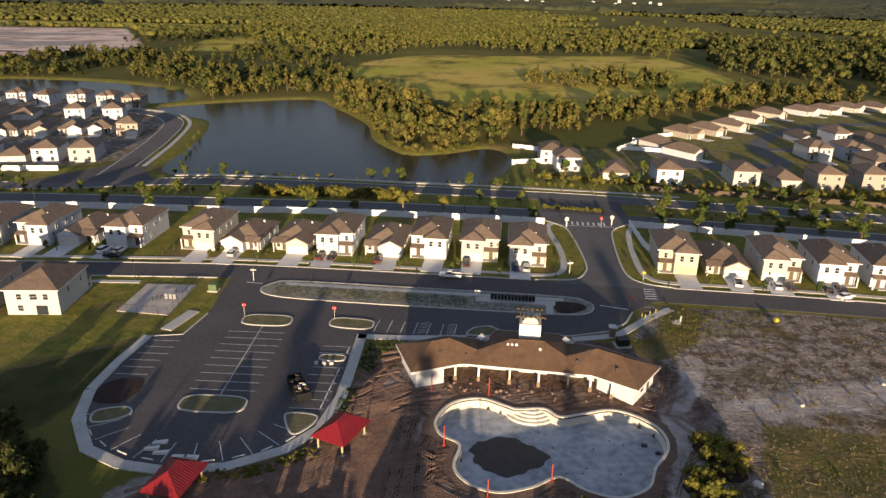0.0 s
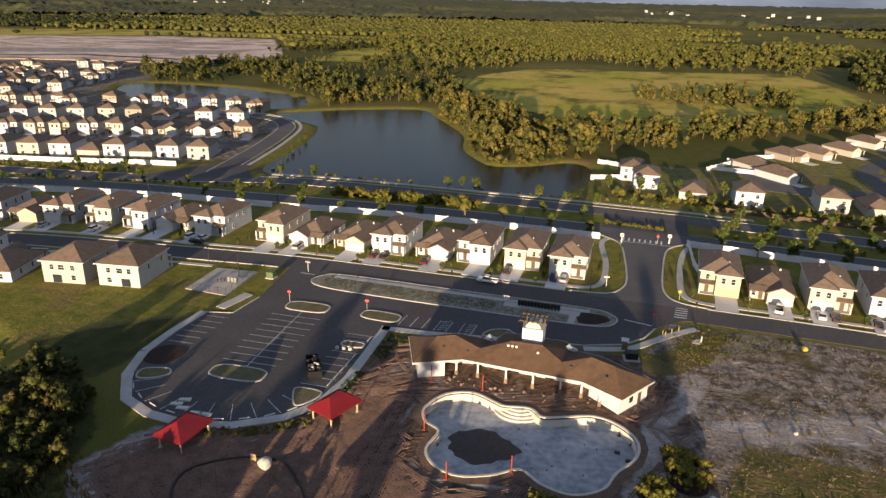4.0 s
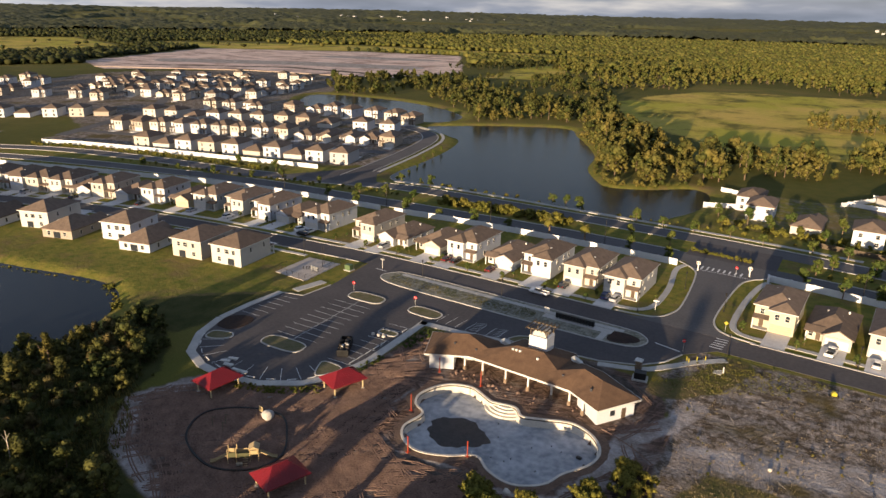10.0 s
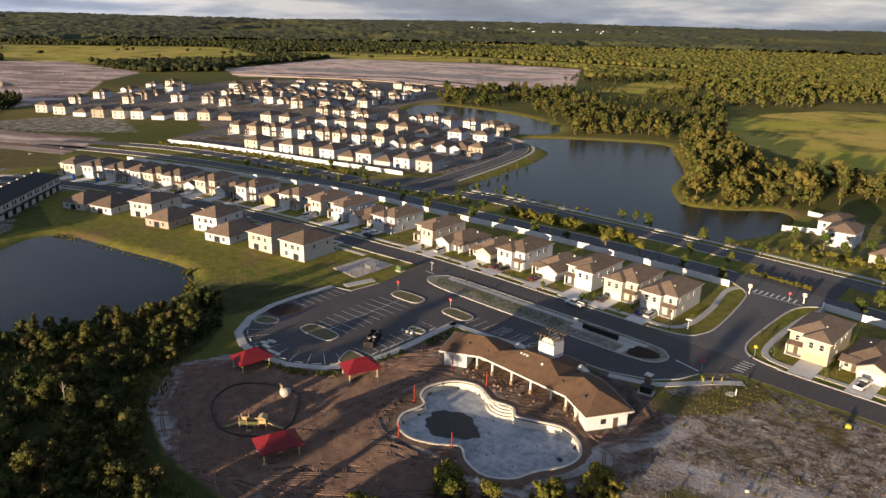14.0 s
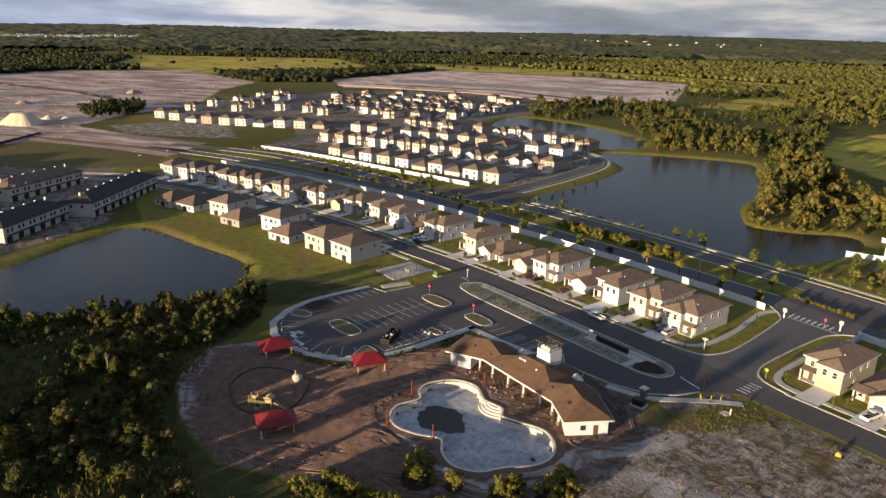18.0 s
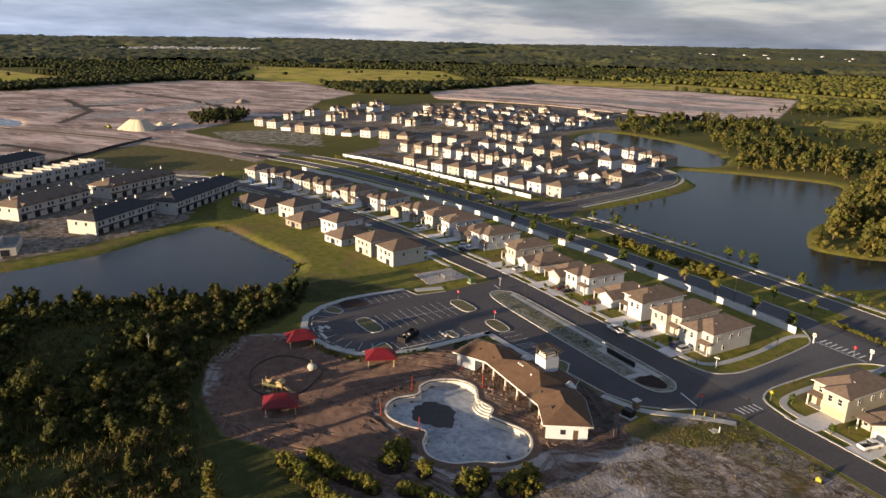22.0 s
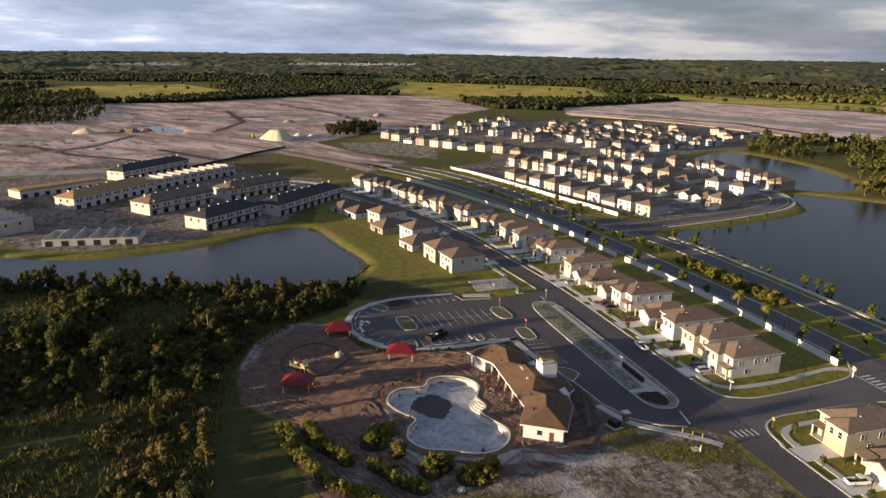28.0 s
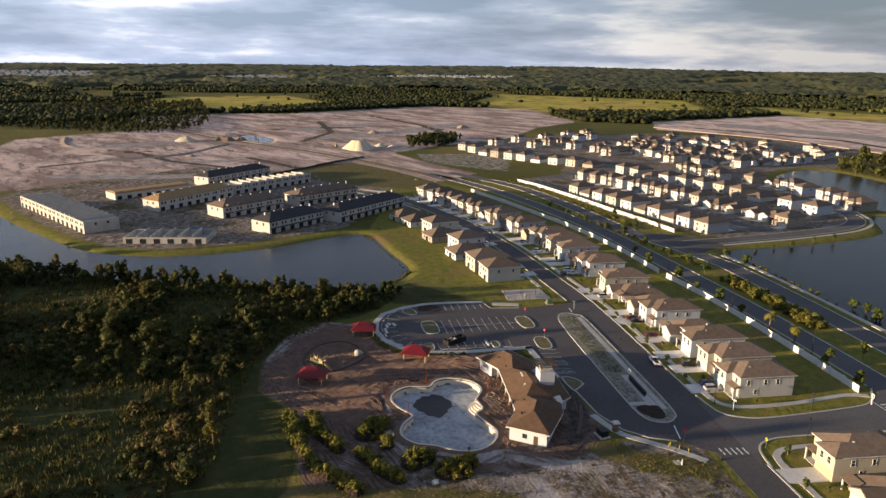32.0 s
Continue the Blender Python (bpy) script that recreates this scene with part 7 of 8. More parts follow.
def grass_tuft(seed, height, spread, blades):
    """Upright thin blades leaning outwards."""
    r = np.random.RandomState(seed)
    vs, fs = [], []
    for k in range(blades):
        a, lean = r.uniform(0, 6.28), r.uniform(0.1, 0.7)
        x, y = r.normal(0, spread, 2)
        h = height * r.uniform(0.5, 1.2)
        c, s = math.cos(a), math.sin(a)
        w_ = 0.07 * r.uniform(0.6, 1.4)
        o = len(vs)
        vs += [(x - s * w_, y + c * w_, -0.05), (x + s * w_, y - c * w_, -0.05), (x + c * h * lean + s * w_ * 0.5, y + s * h * lean - c * w_ * 0.5, h), (x + c * h * lean - s * w_ * 0.5, y + s * h * lean + c * w_ * 0.5, h)]
        fs.append((o, o + 1, o + 2, o + 3))
    return np.array(vs), np.array(fs), height


P_GRASS = [grass_tuft(1, 0.55, 0.3, 7), grass_tuft(2, 0.8, 0.4, 8)]
P_TUFT = protos(15, [(0.7, 0.6, 3, 46, 0.13, "round"), (0.5, 0.75, 3, 46, 0.13, "round")])


def bush_line(name, line, d0, d1, step, seed, s0, s1, label, leaf="leaf_hedge", pr_=None):
    r = np.random.RandomState(seed)
    spots = []
    for a, b in zip(line, line[1:]):
        L = math.dist(a, b)
        for j in range(max(1, int(L / step))):
            t = (j + r.uniform(0, 1)) * step / L
            d = r.uniform(d0, d1)
            ux, uy = (b[0] - a[0]) / L, (b[1] - a[1]) / L
            x, y = a[0] + ux * t * L - uy * d, a[1] + uy * t * L + ux * d
            spots.append((x, y, r.uniform(s0, s1), r.uniform(0, 6.28), r.randint(len(pr_ or P_BUSH))))
    zz = ground_z(np.array([p[0] for p in spots]), np.array([p[1] for p in spots]))
    spots = [(p[0], p[1], z, *p[2:]) for p, z in zip(spots, zz)]
    return forest(name, spots, pr_ or P_BUSH, leaf, label, "hedge", False)


def blvd_part(x0, x1):
    return [p for p in blvd if x0 <= p[0] <= x1]


def north_part(x0, x1):
    return [p for p in blvd_n if x0 <= p[0] <= x1]


bush_line("median_hedge", blvd_part(-92, -26), -3.6, 3.6, 0.42, 3, 0.7, 1.15, "bright shaggy median hedge")
bush_line("median_low_hedge", [(10.5, 221.4), (30, 219.6)], -0.5, 0.8, 0.6, 4, 0.35, 0.5, "low clipped hedge at the median nose")
bush_line("median_shrubs_east", blvd_part(45, 230), -4.5, 4.5, 2.2, 5, 0.4, 0.9, "scattered median shrubs")
bush_line("bank_shrubs", north_part(-115, 40), 11, 13.5, 3.4, 6, 0.35, 0.8, "shrubs along the pond bank")
bush_line("verge_shrubs", blvd_part(-255, -100), -1.2, 1.6, 3.2, 7, 0.3, 0.7, "scattered median shrubs")
bush_line("wall_shrubs", north_part(-330, -178), 6.5, 9, 1.6, 8, 0.4, 0.8, "shrubs before the far white wall")
bush_line("estate_shrubs", [(10, 259), (60, 252), (150, 250)], -2, 6, 1.4, 9, 0.5, 1.2, "garden shrubs behind the houses")
bush_line("bank_shrubs_north", POND_N[54:98], 4.0, 7.5, 5.0, 10, 0.5, 1.4, "shrubs along the far pond bank", "leaf_pine")

# overgrown spoil heaps south of the pool
HEAP = [(17.6, 74.6, 1.25), (15.4, 76.2, 1.1), (14.2, 78.2, 0.9), (22.6, 79, 0.8), (30.6, 84.2, 1.2), (29.6, 86.4, 1.1), (34.6, 91, 1.25), (34.6, 93.8, 1.3), (32.4, 96, 0.9)]
BANK_A = spline([(7.5, 57), (11.8, 58), (17, 59), (22.2, 60.4), (30.2, 64), (34.8, 68), (39.5, 72)], 4, False)
BANK_B = spline([(8.6, 61.8), (13.4, 63.2), (17.9, 65.1), (23.2, 68.5)], 4, False)
BANK_C = spline([(26.1, 73.4), (32.5, 77.2), (36.5, 80.6)], 4, False)
r = np.random.RandomState(21)
heap_mb = MB()
for x, y, s in HEAP:
    heap_mb.cyl(x, y, -0.3, 1.5 * s, 2.6 * s, 0.5, 12)
for bank in (BANK_A, BANK_B, BANK_C):
    for k, (x, y) in enumerate(bank):
        heap_mb.cyl(x, y, -0.3, 0.85 + 0.15 * (k % 3), 1.9, 0.5, 9)
solid("spoil_heaps", heap_mb, "mulch", "earth heaps under tall weeds", "earth heap", "stuff")
spots = []
for x, y, s in HEAP:
    for k in range(24):
        a, q = r.uniform(0, 6.28), r.uniform(0, 2.5 * s)
        spots.append((x + q * math.cos(a), y + q * math.sin(a), max(0, 1.5 * s * (1 - q / (2.7 * s))) - 0.1, r.uniform(0.45, 0.75), a, r.randint(3)))
for bank in (BANK_A, BANK_B, BANK_C):
    for x, y in bank:
        for k in range(7):
            q = r.normal(0, 0.75, 2)
            spots.append((x + q[0], y + q[1], max(0, 0.9 - 0.5 * math.hypot(*q)) - 0.2, r.uniform(0.5, 0.85), r.uniform(0, 6), r.randint(3)))
P_WEED = protos(17, [(2.2, 1.7, 5, 130, 0.15, "round"), (1.7, 1.5, 4, 110, 0.15, "round"), (2.6, 1.7, 5, 140, 0.155, "round")])
forest("weed_bushes", spots, P_WEED, "leaf_hedge", "bright weedy bushes on earth heaps beside the pool", "bushes", False)

# single tall trees standing in the thicket
BIG = [make_tree(90, 11, 2.6, 16, 1500, 0.22, "leaf_pine", "tall slender pine in the thicket", "pine", "pine_tree", 0.3), make_tree(91, 9, 4.6, 18, 2200, 0.24, "leaf_thicket", "broad pale oak in the thicket", "round", "oak_tree", 0.2)]
BIG[0].matrix_basis = pose(18.6, 41.2, 0)
BIG[1].matrix_basis = pose(-39.5, 14, 0)
for k, x, y, s in ((0, -27, 18, 0.8), (1, 32, 38.5, 0.7), (1, -86, 2, 0.8), (1, -30, -12, 0.7), (1, -50, 1, 0.95), (1, -57, -8, 0.8), (1, -20, 18, 0.6), (0, -118, -40, 0.8), (0, -106, -20, 0.7), (1, -114, -52, 0.8), (0, -80, 62, 0.7), (1, -58, 40, 0.7), (0, 2, 30, 0.6)):
    o = copy_thing(BIG[k], Matrix())
    o.matrix_basis = pose(x, y, 0, 0, 0, x * 7) @ Matrix.Diagonal((s, s, s, 1))
for x, y, h in ((-50.5, 39.5, 8), (-26.8, 16, 7)):
    mb = MB().tube((x, y, -0.3), (x + 0.3, y, h), 0.13, 0.06).tube((x + 0.2, y, h * 0.8), (x + 1.0, y + 0.3, h * 0.95), 0.05, 0.02).tube((x + 0.2, y, h * 0.7), (x - 0.7, y - 0.3, h * 0.9), 0.05, 0.02)
    solid("dead_tree", mb, "limb", "bleached dead trunk standing in the thicket", "dead tree")

# low weeds on the bare ground
def tufts(name, poly, count, seed, leaf, label, s0=0.5, s1=1.3, noise_min=0.45, pr_=None):
    r = np.random.RandomState(seed)
    p = np.asarray(poly)
    X_ = r.uniform(p[:, 0].min(), p[:, 0].max(), count * 4)
    Y_ = r.uniform(p[:, 1].min(), p[:, 1].max(), count * 4)
    ok = (inside(X_, Y_, poly) > 0.5) & (value_noise(X_, Y_, 9, seed) > noise_min) & (inside(X_, Y_, POOL) < -3) & (np.hypot((X_ - 5) / 2.2, Y_ - 115) > 11)
    X_, Y_ = X_[ok][:count], Y_[ok][:count]
    Z_ = ground_z(X_, Y_)
    return forest(name, [(x, y, z, r.uniform(s0, s1), r.uniform(0, 6), r.randint(2)) for x, y, z in zip(X_, Y_, Z_)], pr_ or P_TUFT, leaf, label, "weeds", False)


tufts("scrub_weeds", SCRUB, 420, 1, "leaf_grass", "low weed tufts on pale sandy ground", 0.3, 0.7)
tufts("scrub_grass", SCRUB, 7500, 11, "leaf_straw", "dry straw-coloured grass on sandy ground", 0.18, 0.42, 0.42, P_GRASS)
tufts("meadow_grass", GRASS_E, 5000, 12, "leaf_grass", "olive meadow grass beside the sandy field", 0.2, 0.42, 0.1, P_GRASS)
tufts("site_weeds", [(-28, 90), (-27, 124), (-17, 125), (-18, 116), (-24, 112), (-25, 95)], 260, 2, "leaf_street", "green weeds beside the lot", 0.3, 0.7, 0.4)
tufts("lot_weeds", [(-45, 80), (-34, 84), (-28, 90), (-26, 86), (-34, 80), (-42, 77)], 150, 3, "leaf_hedge", "green weeds beside the lot", 0.4, 0.8, 0.1)
tufts("east_weeds", [(24, 128), (36, 147), (60, 149), (50, 138), (34, 128)], 900, 4, "leaf_hedge", "green weeds beside the drive", 0.2, 0.5, 0.45, P_GRASS)
tufts("pond_weeds", [(-95, 90), (-112, 98), (-178, 84), (-182, 79), (-112, 93), (-96, 86)], 420, 5, "leaf_hedge", "reeds at the pond edge", 0.6, 1.3, 0.0)
tufts("long_verge_weeds", [(-54, 142), (-54, 148), (-8, 148), (-8, 142)], 700, 6, "leaf_grass", "grey-green ground cover on the verge", 0.4, 0.8, 0.0, P_GRASS)
tufts("thicket_grass", [(-112, -60), (-104, 24), (-96, 48), (-60, 70), (-34, 46), (32, 42), (44, 10), (0, -20), (-60, -50)], 6500, 7, "leaf_grass", "tall grass between the bushes", 0.9, 1.9, 0.25, P_GRASS)

# ---- wheel ruts ----
def ruts(name, poly, count, seed, label, w=0.15, h=0.13, length=(6, 20), paint_key="rut"):
    r = random.Random(seed)
    p = np.asarray(poly)
    lines = []
    for _ in range(count):
        x, y = r.uniform(p[:, 0].min(), p[:, 0].max()), r.uniform(p[:, 1].min(), p[:, 1].max())
        a, bend, L = r.choice((0.7, 0.9, 1.1, 2.6)) + r.uniform(-0.3, 0.3), r.uniform(-0.06, 0.06), r.uniform(*length)
        for twin in (0, 0.45, 1.9, 2.35):
            cx, cy, ang = x - math.sin(a) * twin, y + math.cos(a) * twin, a
            line = []
            for j in range(10):
                line.append((cx, cy))
                cx, cy, ang = cx + math.cos(ang) * L / 9, cy + math.sin(ang) * L / 9, ang + bend
            lines.append(line)
    q = np.array(lines)
    flat = q.reshape(-1, 2)
    bad = (inside(flat[:, 0], flat[:, 1], poly) < 0.5) | (inside(flat[:, 0], flat[:, 1], POOL) > -3) | (np.hypot((flat[:, 0] - 5) / 2.1, flat[:, 1] - 115) < 11.5)
    good = ~bad.reshape(-1, 10).any(1)
    zs = ground_z(flat[:, 0], flat[:, 1]).reshape(-1, 10)
    mb = MB()
    for line, z, ok in zip(lines, zs, good):
        if ok:
            lo, hi = offset_line(line, -w), offset_line(line, w)
            mb.add([(*u, zz - 0.03) for u, zz in zip(lo, z)] + [(*u, zz + h) for u, zz in zip(line, z)] + [(*u, zz - 0.03) for u, zz in zip(hi, z)],
                   [(k, k + 1, 11 + k, 10 + k) for k in range(9)] + [(10 + k, 11 + k, 21 + k, 20 + k) for k in range(9)])
    return solid(name, mb, paint_key, label, "wheel ruts", "stuff")


M["rut"] = mat("turned_soil", (0.27, 0.176, 0.135), (0.135, 0.088, 0.068), 0.97, scale=0.4, fine=3, bump=0.05)
ruts("wheel_ruts", SITE_DIRT, 1700, 1, "curving wheel ruts in brown dirt")

tk_ = MB()
for (ax, ay), (bx, by) in (((-14.5, 68.5), (-15.0, 98.5)), ((-9.6, 70.0), (-10.9, 90.0))):
    for o_ in (-1.1, -0.7, 0.7, 1.1):
        ln_ = [(ax + o_ + (bx - ax) * k / 24, ay + (by - ay) * k / 24) for k in range(25)]
        zz_ = ground_z(np.array([p[0] for p in ln_]), np.array([p[1] for p in ln_]))
        tk_.add([(p[0] - 0.17, p[1], z - 0.03) for p, z in zip(ln_, zz_)] + [(p[0], p[1], z + 0.1) for p, z in zip(ln_, zz_)] + [(p[0] + 0.17, p[1], z - 0.03) for p, z in zip(ln_, zz_)],
                [(k, k + 1, 26 + k, 25 + k) for k in range(24)] + [(25 + k, 26 + k, 51 + k, 50 + k) for k in range(24)])
solid("truck_tracks", tk_, "mulch", "long straight dark truck tracks in dirt", "wheel tracks", "stuff")

# ---- playground ----
RING = spline([(-34.1, 60.4), (-38.6, 65.0), (-39, 69.9), (-34.1, 74.4), (-26.9, 76.2), (-21.4, 72.2), (-17.6, 66.9), (-19, 61.6), (-25.2, 58.2)], 6)
solid("playground_border", ring(RING, 0.32, -0.2, 0.36), "black", "black plastic border round the playground", "border")


def play_unit():
    O = Vector((-22.4, 62.6, 0))
    root = thing("playground", "tan and green playground climber with two slides", "playground", pose(*O, 0, 0, 42))
    for x, y in ((-2.2, -0.7), (-2.2, 0.7), (-0.8, -0.7), (-0.8, 0.7), (1.4, -0.7), (1.4, 0.7), (2.8, -0.7), (2.8, 0.7)):
        part("post", MB().cyl(x, y, -0.3, 2.9 if x < 0 else 2.6, 0.07), "play_tan", root)
    for x0, x1, z in ((-2.2, -0.8, 1.3), (-0.8, 1.4, 1.1), (1.4, 2.8, 1.5)):
        part("deck", MB().box(x0, x1, -0.7, 0.7, z, z + 0.08), "play_green", root)
        for y in (-0.7, 0.7):
            part("side_panel", MB().box(x0 + 0.1, x1 - 0.1, y - 0.03, y + 0.03, z + 0.1, z + 0.85), "play_green" if y < 0 and x0 < 1 else "play_tan", root)
    part("roof_panel", MB().add([(1.2, -0.9, 2.6), (3.0, -0.9, 2.6), (3.0, 0.9, 2.6), (1.2, 0.9, 2.6), (2.1, -0.9, 3.1), (2.1, 0.9, 3.1)], [(0, 1, 4), (3, 5, 2), (0, 4, 5, 3), (1, 2, 5, 4), (3, 2, 1, 0)]), "play_tan", root)

    def slide(x, z, out):
        mb = MB()
        pts = [(x, z), (x + out * 0.6, z - 0.15), (x + out * 2.2, 0.4), (x + out * 3.0, 0.28)]
        for (a, za), (b, zb) in zip(pts, pts[1:]):
            mb.add([(a, -0.35, za), (b, -0.35, zb), (b, 0.35, zb), (a, 0.35, za), (a, -0.4, za + 0.25), (b, -0.4, zb + 0.25), (b, 0.4, zb + 0.25), (a, 0.4, za + 0.25)],
                   [(0, 1, 2, 3), (0, 4, 5, 1), (3, 2, 6, 7)])
        part("slide", mb, "play_tan", root, "tan plastic slide")
    slide(-2.2, 1.35, -1)
    slide(2.8, 1.55, 1)
    for k in range(4):
        part("rung", MB().tube((0.3, -0.9 - 0.28 * k, 1.0 - 0.28 * k), (1.1, -0.9 - 0.28 * k, 1.0 - 0.28 * k), 0.06), "play_tan", root)
        part("disc", MB().cyl(-0.5 + 0.5 * (k % 2), -1.6, 0.3 + 0.35 * (k // 2), 0.38 + 0.35 * (k // 2), 0.3, n=10), "galv", root, "pale stepping disc")
    return root


play_unit()
b = bmesh.new()
bmesh.ops.create_icosphere(b, subdivisions=3, radius=1.1)
for v in b.verts:
    v.co *= 1 + 0.22 * (noise.noise(v.co * 1.3))
    v.co.z = v.co.z * 0.85 + 0.9
me_b = bpy.data.meshes.new("climbing_boulder")
b.to_mesh(me_b)
b.free()
me_b.materials.append(M["block"])
tagged(new("climbing_boulder", me_b), "pale moulded climbing boulder in the playground", "boulder").matrix_basis = pose(-28.2, 74.0, 0)
for x, y in ((-34.5, 66.5), (-33.2, 68.4), (-31.6, 66.4)):
    solid("play_pole", MB().cyl(x, y, -0.2, 2.2, 0.05).tube((x, y, 2.1), (x + 0.7, y + 0.3, 2.1), 0.04), "play_green", "dark green playground pole in bare soil", "pole", group="playground poles")
solid("activity_board", MB().box(-31.2, -30.2, 74.6, 74.7, 0.4, 1.5).box(-31.2, -31.1, 74.6, 74.7, -0.2, 0.4).box(-30.3, -30.2, 74.6, 74.7, -0.2, 0.4), "play_tan", "small tan activity board on two legs", "activity board")

# ---- steel posts about the pool ----
for x, y, h in ((-8.2, 91.6, 3.6), (-0.9, 80.4, 3.2), (8.2, 85.2, 3.0), (-1.9, 107.1, 3.3), (-12.0, 107.2, 3.4)):
    root = thing("steel_post", "orange primed steel post standing in dirt", "post", pose(x, y, 0), "steel posts round the pool")
    part("shaft", MB().box(-0.08, 0.08, -0.08, 0.08, -0.3, h), "steel", root)
    part("base_plate", MB().box(-0.3, 0.3, -0.3, 0.3, -0.1, 0.14), "steel", root)
r = random.Random(12)
for k in range(34):
    x, y = r.uniform(-10, 18), r.uniform(106.5, 110.5)
    if inside(np.array([x]), np.array([y]), POOL)[0] < -1.5:
        s = r.uniform(0.25, 0.75)
        mb = MB().cyl(0, 0, -0.2, 0.5 * s, s, 0.25 * s, 7)
        solid("soil_mound", mb, "rut", "small brown soil mound by the porch", "soil mound", group="soil mounds by the porch", at=pose(x, y, 0, 0, 0, r.uniform(0, 90)))

# ---- lot and street furniture ----
def dumpster():
    root = thing("dumpster", "black roll-off dumpster full of building rubble", "dumpster", pose(-35.0, 103.6, Z_ROAD, 0, 0, -58))
    L, W, H = 3.6, 1.25, 1.6
    for x0, x1, y0, y1 in ((-L, L, -W, -W + 0.1), (-L, L, W - 0.1, W), (-L, -L + 0.1, -W + 0.1, W - 0.1), (L - 0.1, L, -W + 0.1, W - 0.1)):
        part("side", MB().box(x0, x1, y0, y1, 0.2, H), "black", root)
    part("floor_plate", MB().box(-L, L, -W, W, 0.1, 0.22), "black", root)
    for k in range(7):
        x = -3.2 + k * 1.06
        for y in (-W - 0.06, W + 0.0):
            part("rib", MB().box(x - 0.06, x + 0.06, y, y + 0.06, 0.2, H), "black", root)
    rr = random.Random(3)
    for k in range(14):
        x, y = rr.uniform(-3.0, 3.0), rr.uniform(-0.9, 0.9)
        part("rubble", MB().box(-0.5, 0.5, -0.25, 0.25, -0.1, 0.2), ("wood_dark", "brick", "black", "block", "wood_dark")[k % 5], root, at=pose(x, y, 1.2 + rr.uniform(0, 0.4), rr.uniform(-25, 25), rr.uniform(-25, 25), rr.uniform(0, 180)))
    return root


dumpster()
for k, (x, y, yw) in enumerate(((-52.4, 84.6, 12), (-50.6, 83.8, 8), (-51.8, 86.2, 15), (-45.6, 83.4, -4), (-47.4, 83.2, 0))):
    root = thing("board_stack", "stack of white boards on the asphalt", "board stack", pose(x, y, Z_ROAD, 0, 0, yw), "white board stacks")
    for j in range(3):
        part("board", MB().box(-1.1, 1.1, -0.32, 0.32, 0.02 + 0.11 * j, 0.11 + 0.11 * j), "trim", root, at=pose(0.06 * j, 0.05 * j, 0, 0, 0, 4 * j))
for k in range(3):
    solid("material_bag", MB().cyl(0, 0, 0, 0.5, 0.45, 0.35, 8), "concrete", "white bulk bag beside the small island", "bulk bag", at=pose(-34.6 + 1.4 * k, 113.2 + 0.2 * k, Z_ROAD), group="bulk bags")


def stop_sign(x, y, yaw):
    root = thing("stop_sign", "red octagonal stop sign on a steel post", "stop sign", pose(x, y, 0.1, 0, 0, yaw), "stop signs")
    part("post", MB().box(-0.04, 0.04, -0.03, 0.03, -0.3, 2.9), "galv", root)
    c = [(0.45 * math.cos(radians(22.5 + 45 * k)), 2.55 + 0.45 * math.sin(radians(22.5 + 45 * k))) for k in range(8)]
    face = part("sign_face", MB().add([(a, -0.05, z) for a, z in c] + [(a, -0.03, z) for a, z in c], [tuple(range(8)), tuple(range(15, 7, -1))] + [(k, (k + 1) % 8, 8 + (k + 1) % 8, 8 + k) for k in range(8)]), "sign_red", root)
    cu = bpy.data.curves.new("lettering", "FONT")
    cu.body, cu.size, cu.align_x, cu.align_y = "STOP", 0.33, "CENTER", "CENTER"
    cu.materials.append(M["trim"])
    o = new("lettering", cu)
    o.parent = face
    o.matrix_basis = pose(0, -0.056, 2.55, 90, 0, 0)
    return root


stop_sign(-55.3, 131.0, 10)
stop_sign(-35.9, 132.2, 10)
stop_sign(28.0, 147.0, 20)
stop_sign(27.6, 205.0, 180)


def street_lamp():
    root = thing("street_lamp", "dark bronze street lamp with a lantern head", "street lamp", group="street lamps")
    part("pole", MB().cyl(0, 0, -0.3, 4.6, 0.10, 0.06), "dark_metal", root)
    part("base", MB().cyl(0, 0, -0.2, 0.6, 0.2, 0.13), "dark_metal", root)
    part("lantern", MB().cyl(0, 0, 4.6, 5.1, 0.14, 0.24).cyl(0, 0, 5.1, 5.3, 0.3, 0.06), "dark_metal", root)
    return root


sl = street_lamp()
lamps = [(36.8, 151.2), (30.6, 176), (12.2, 163.0), (-21, 151.0), (-88, 146.2), (-150, 138.6), (90, 148.6), (18.0, 186), (-64, 162), (-118, 161.6), (62, 161), (-196, 128.2), (-46.4, 150.6)]
sl.matrix_basis = pose(*lamps[0], 0)
for x, y in lamps[1:]:
    copy_thing(sl, pose(x, y, 0))


def tall_lamp():
    root = thing("road_lamp", "tall dark boulevard lamp with an arm", "street lamp", group="boulevard lamps")
    part("pole", MB().cyl(0, 0, -0.3, 9.0, 0.12, 0.07), "dark_metal", root)
    part("arm", MB().tube((0, 0, 8.9), (0, 1.8, 9.3), 0.05), "dark_metal", root)
    part("lamp_head", MB().box(-0.15, 0.15, 1.6, 2.4, 9.22, 9.36), "dark_metal", root)
    return root


tl = tall_lamp()
for k, (x, y, _) in enumerate(along(-17.2, [-14, -56, -100, 60, 100, -150, -200], 1, 0, 1)):
    if k == 0:
        tl.matrix_basis = pose(x, y, 0)
    else:
        copy_thing(tl, pose(x, y, 0))


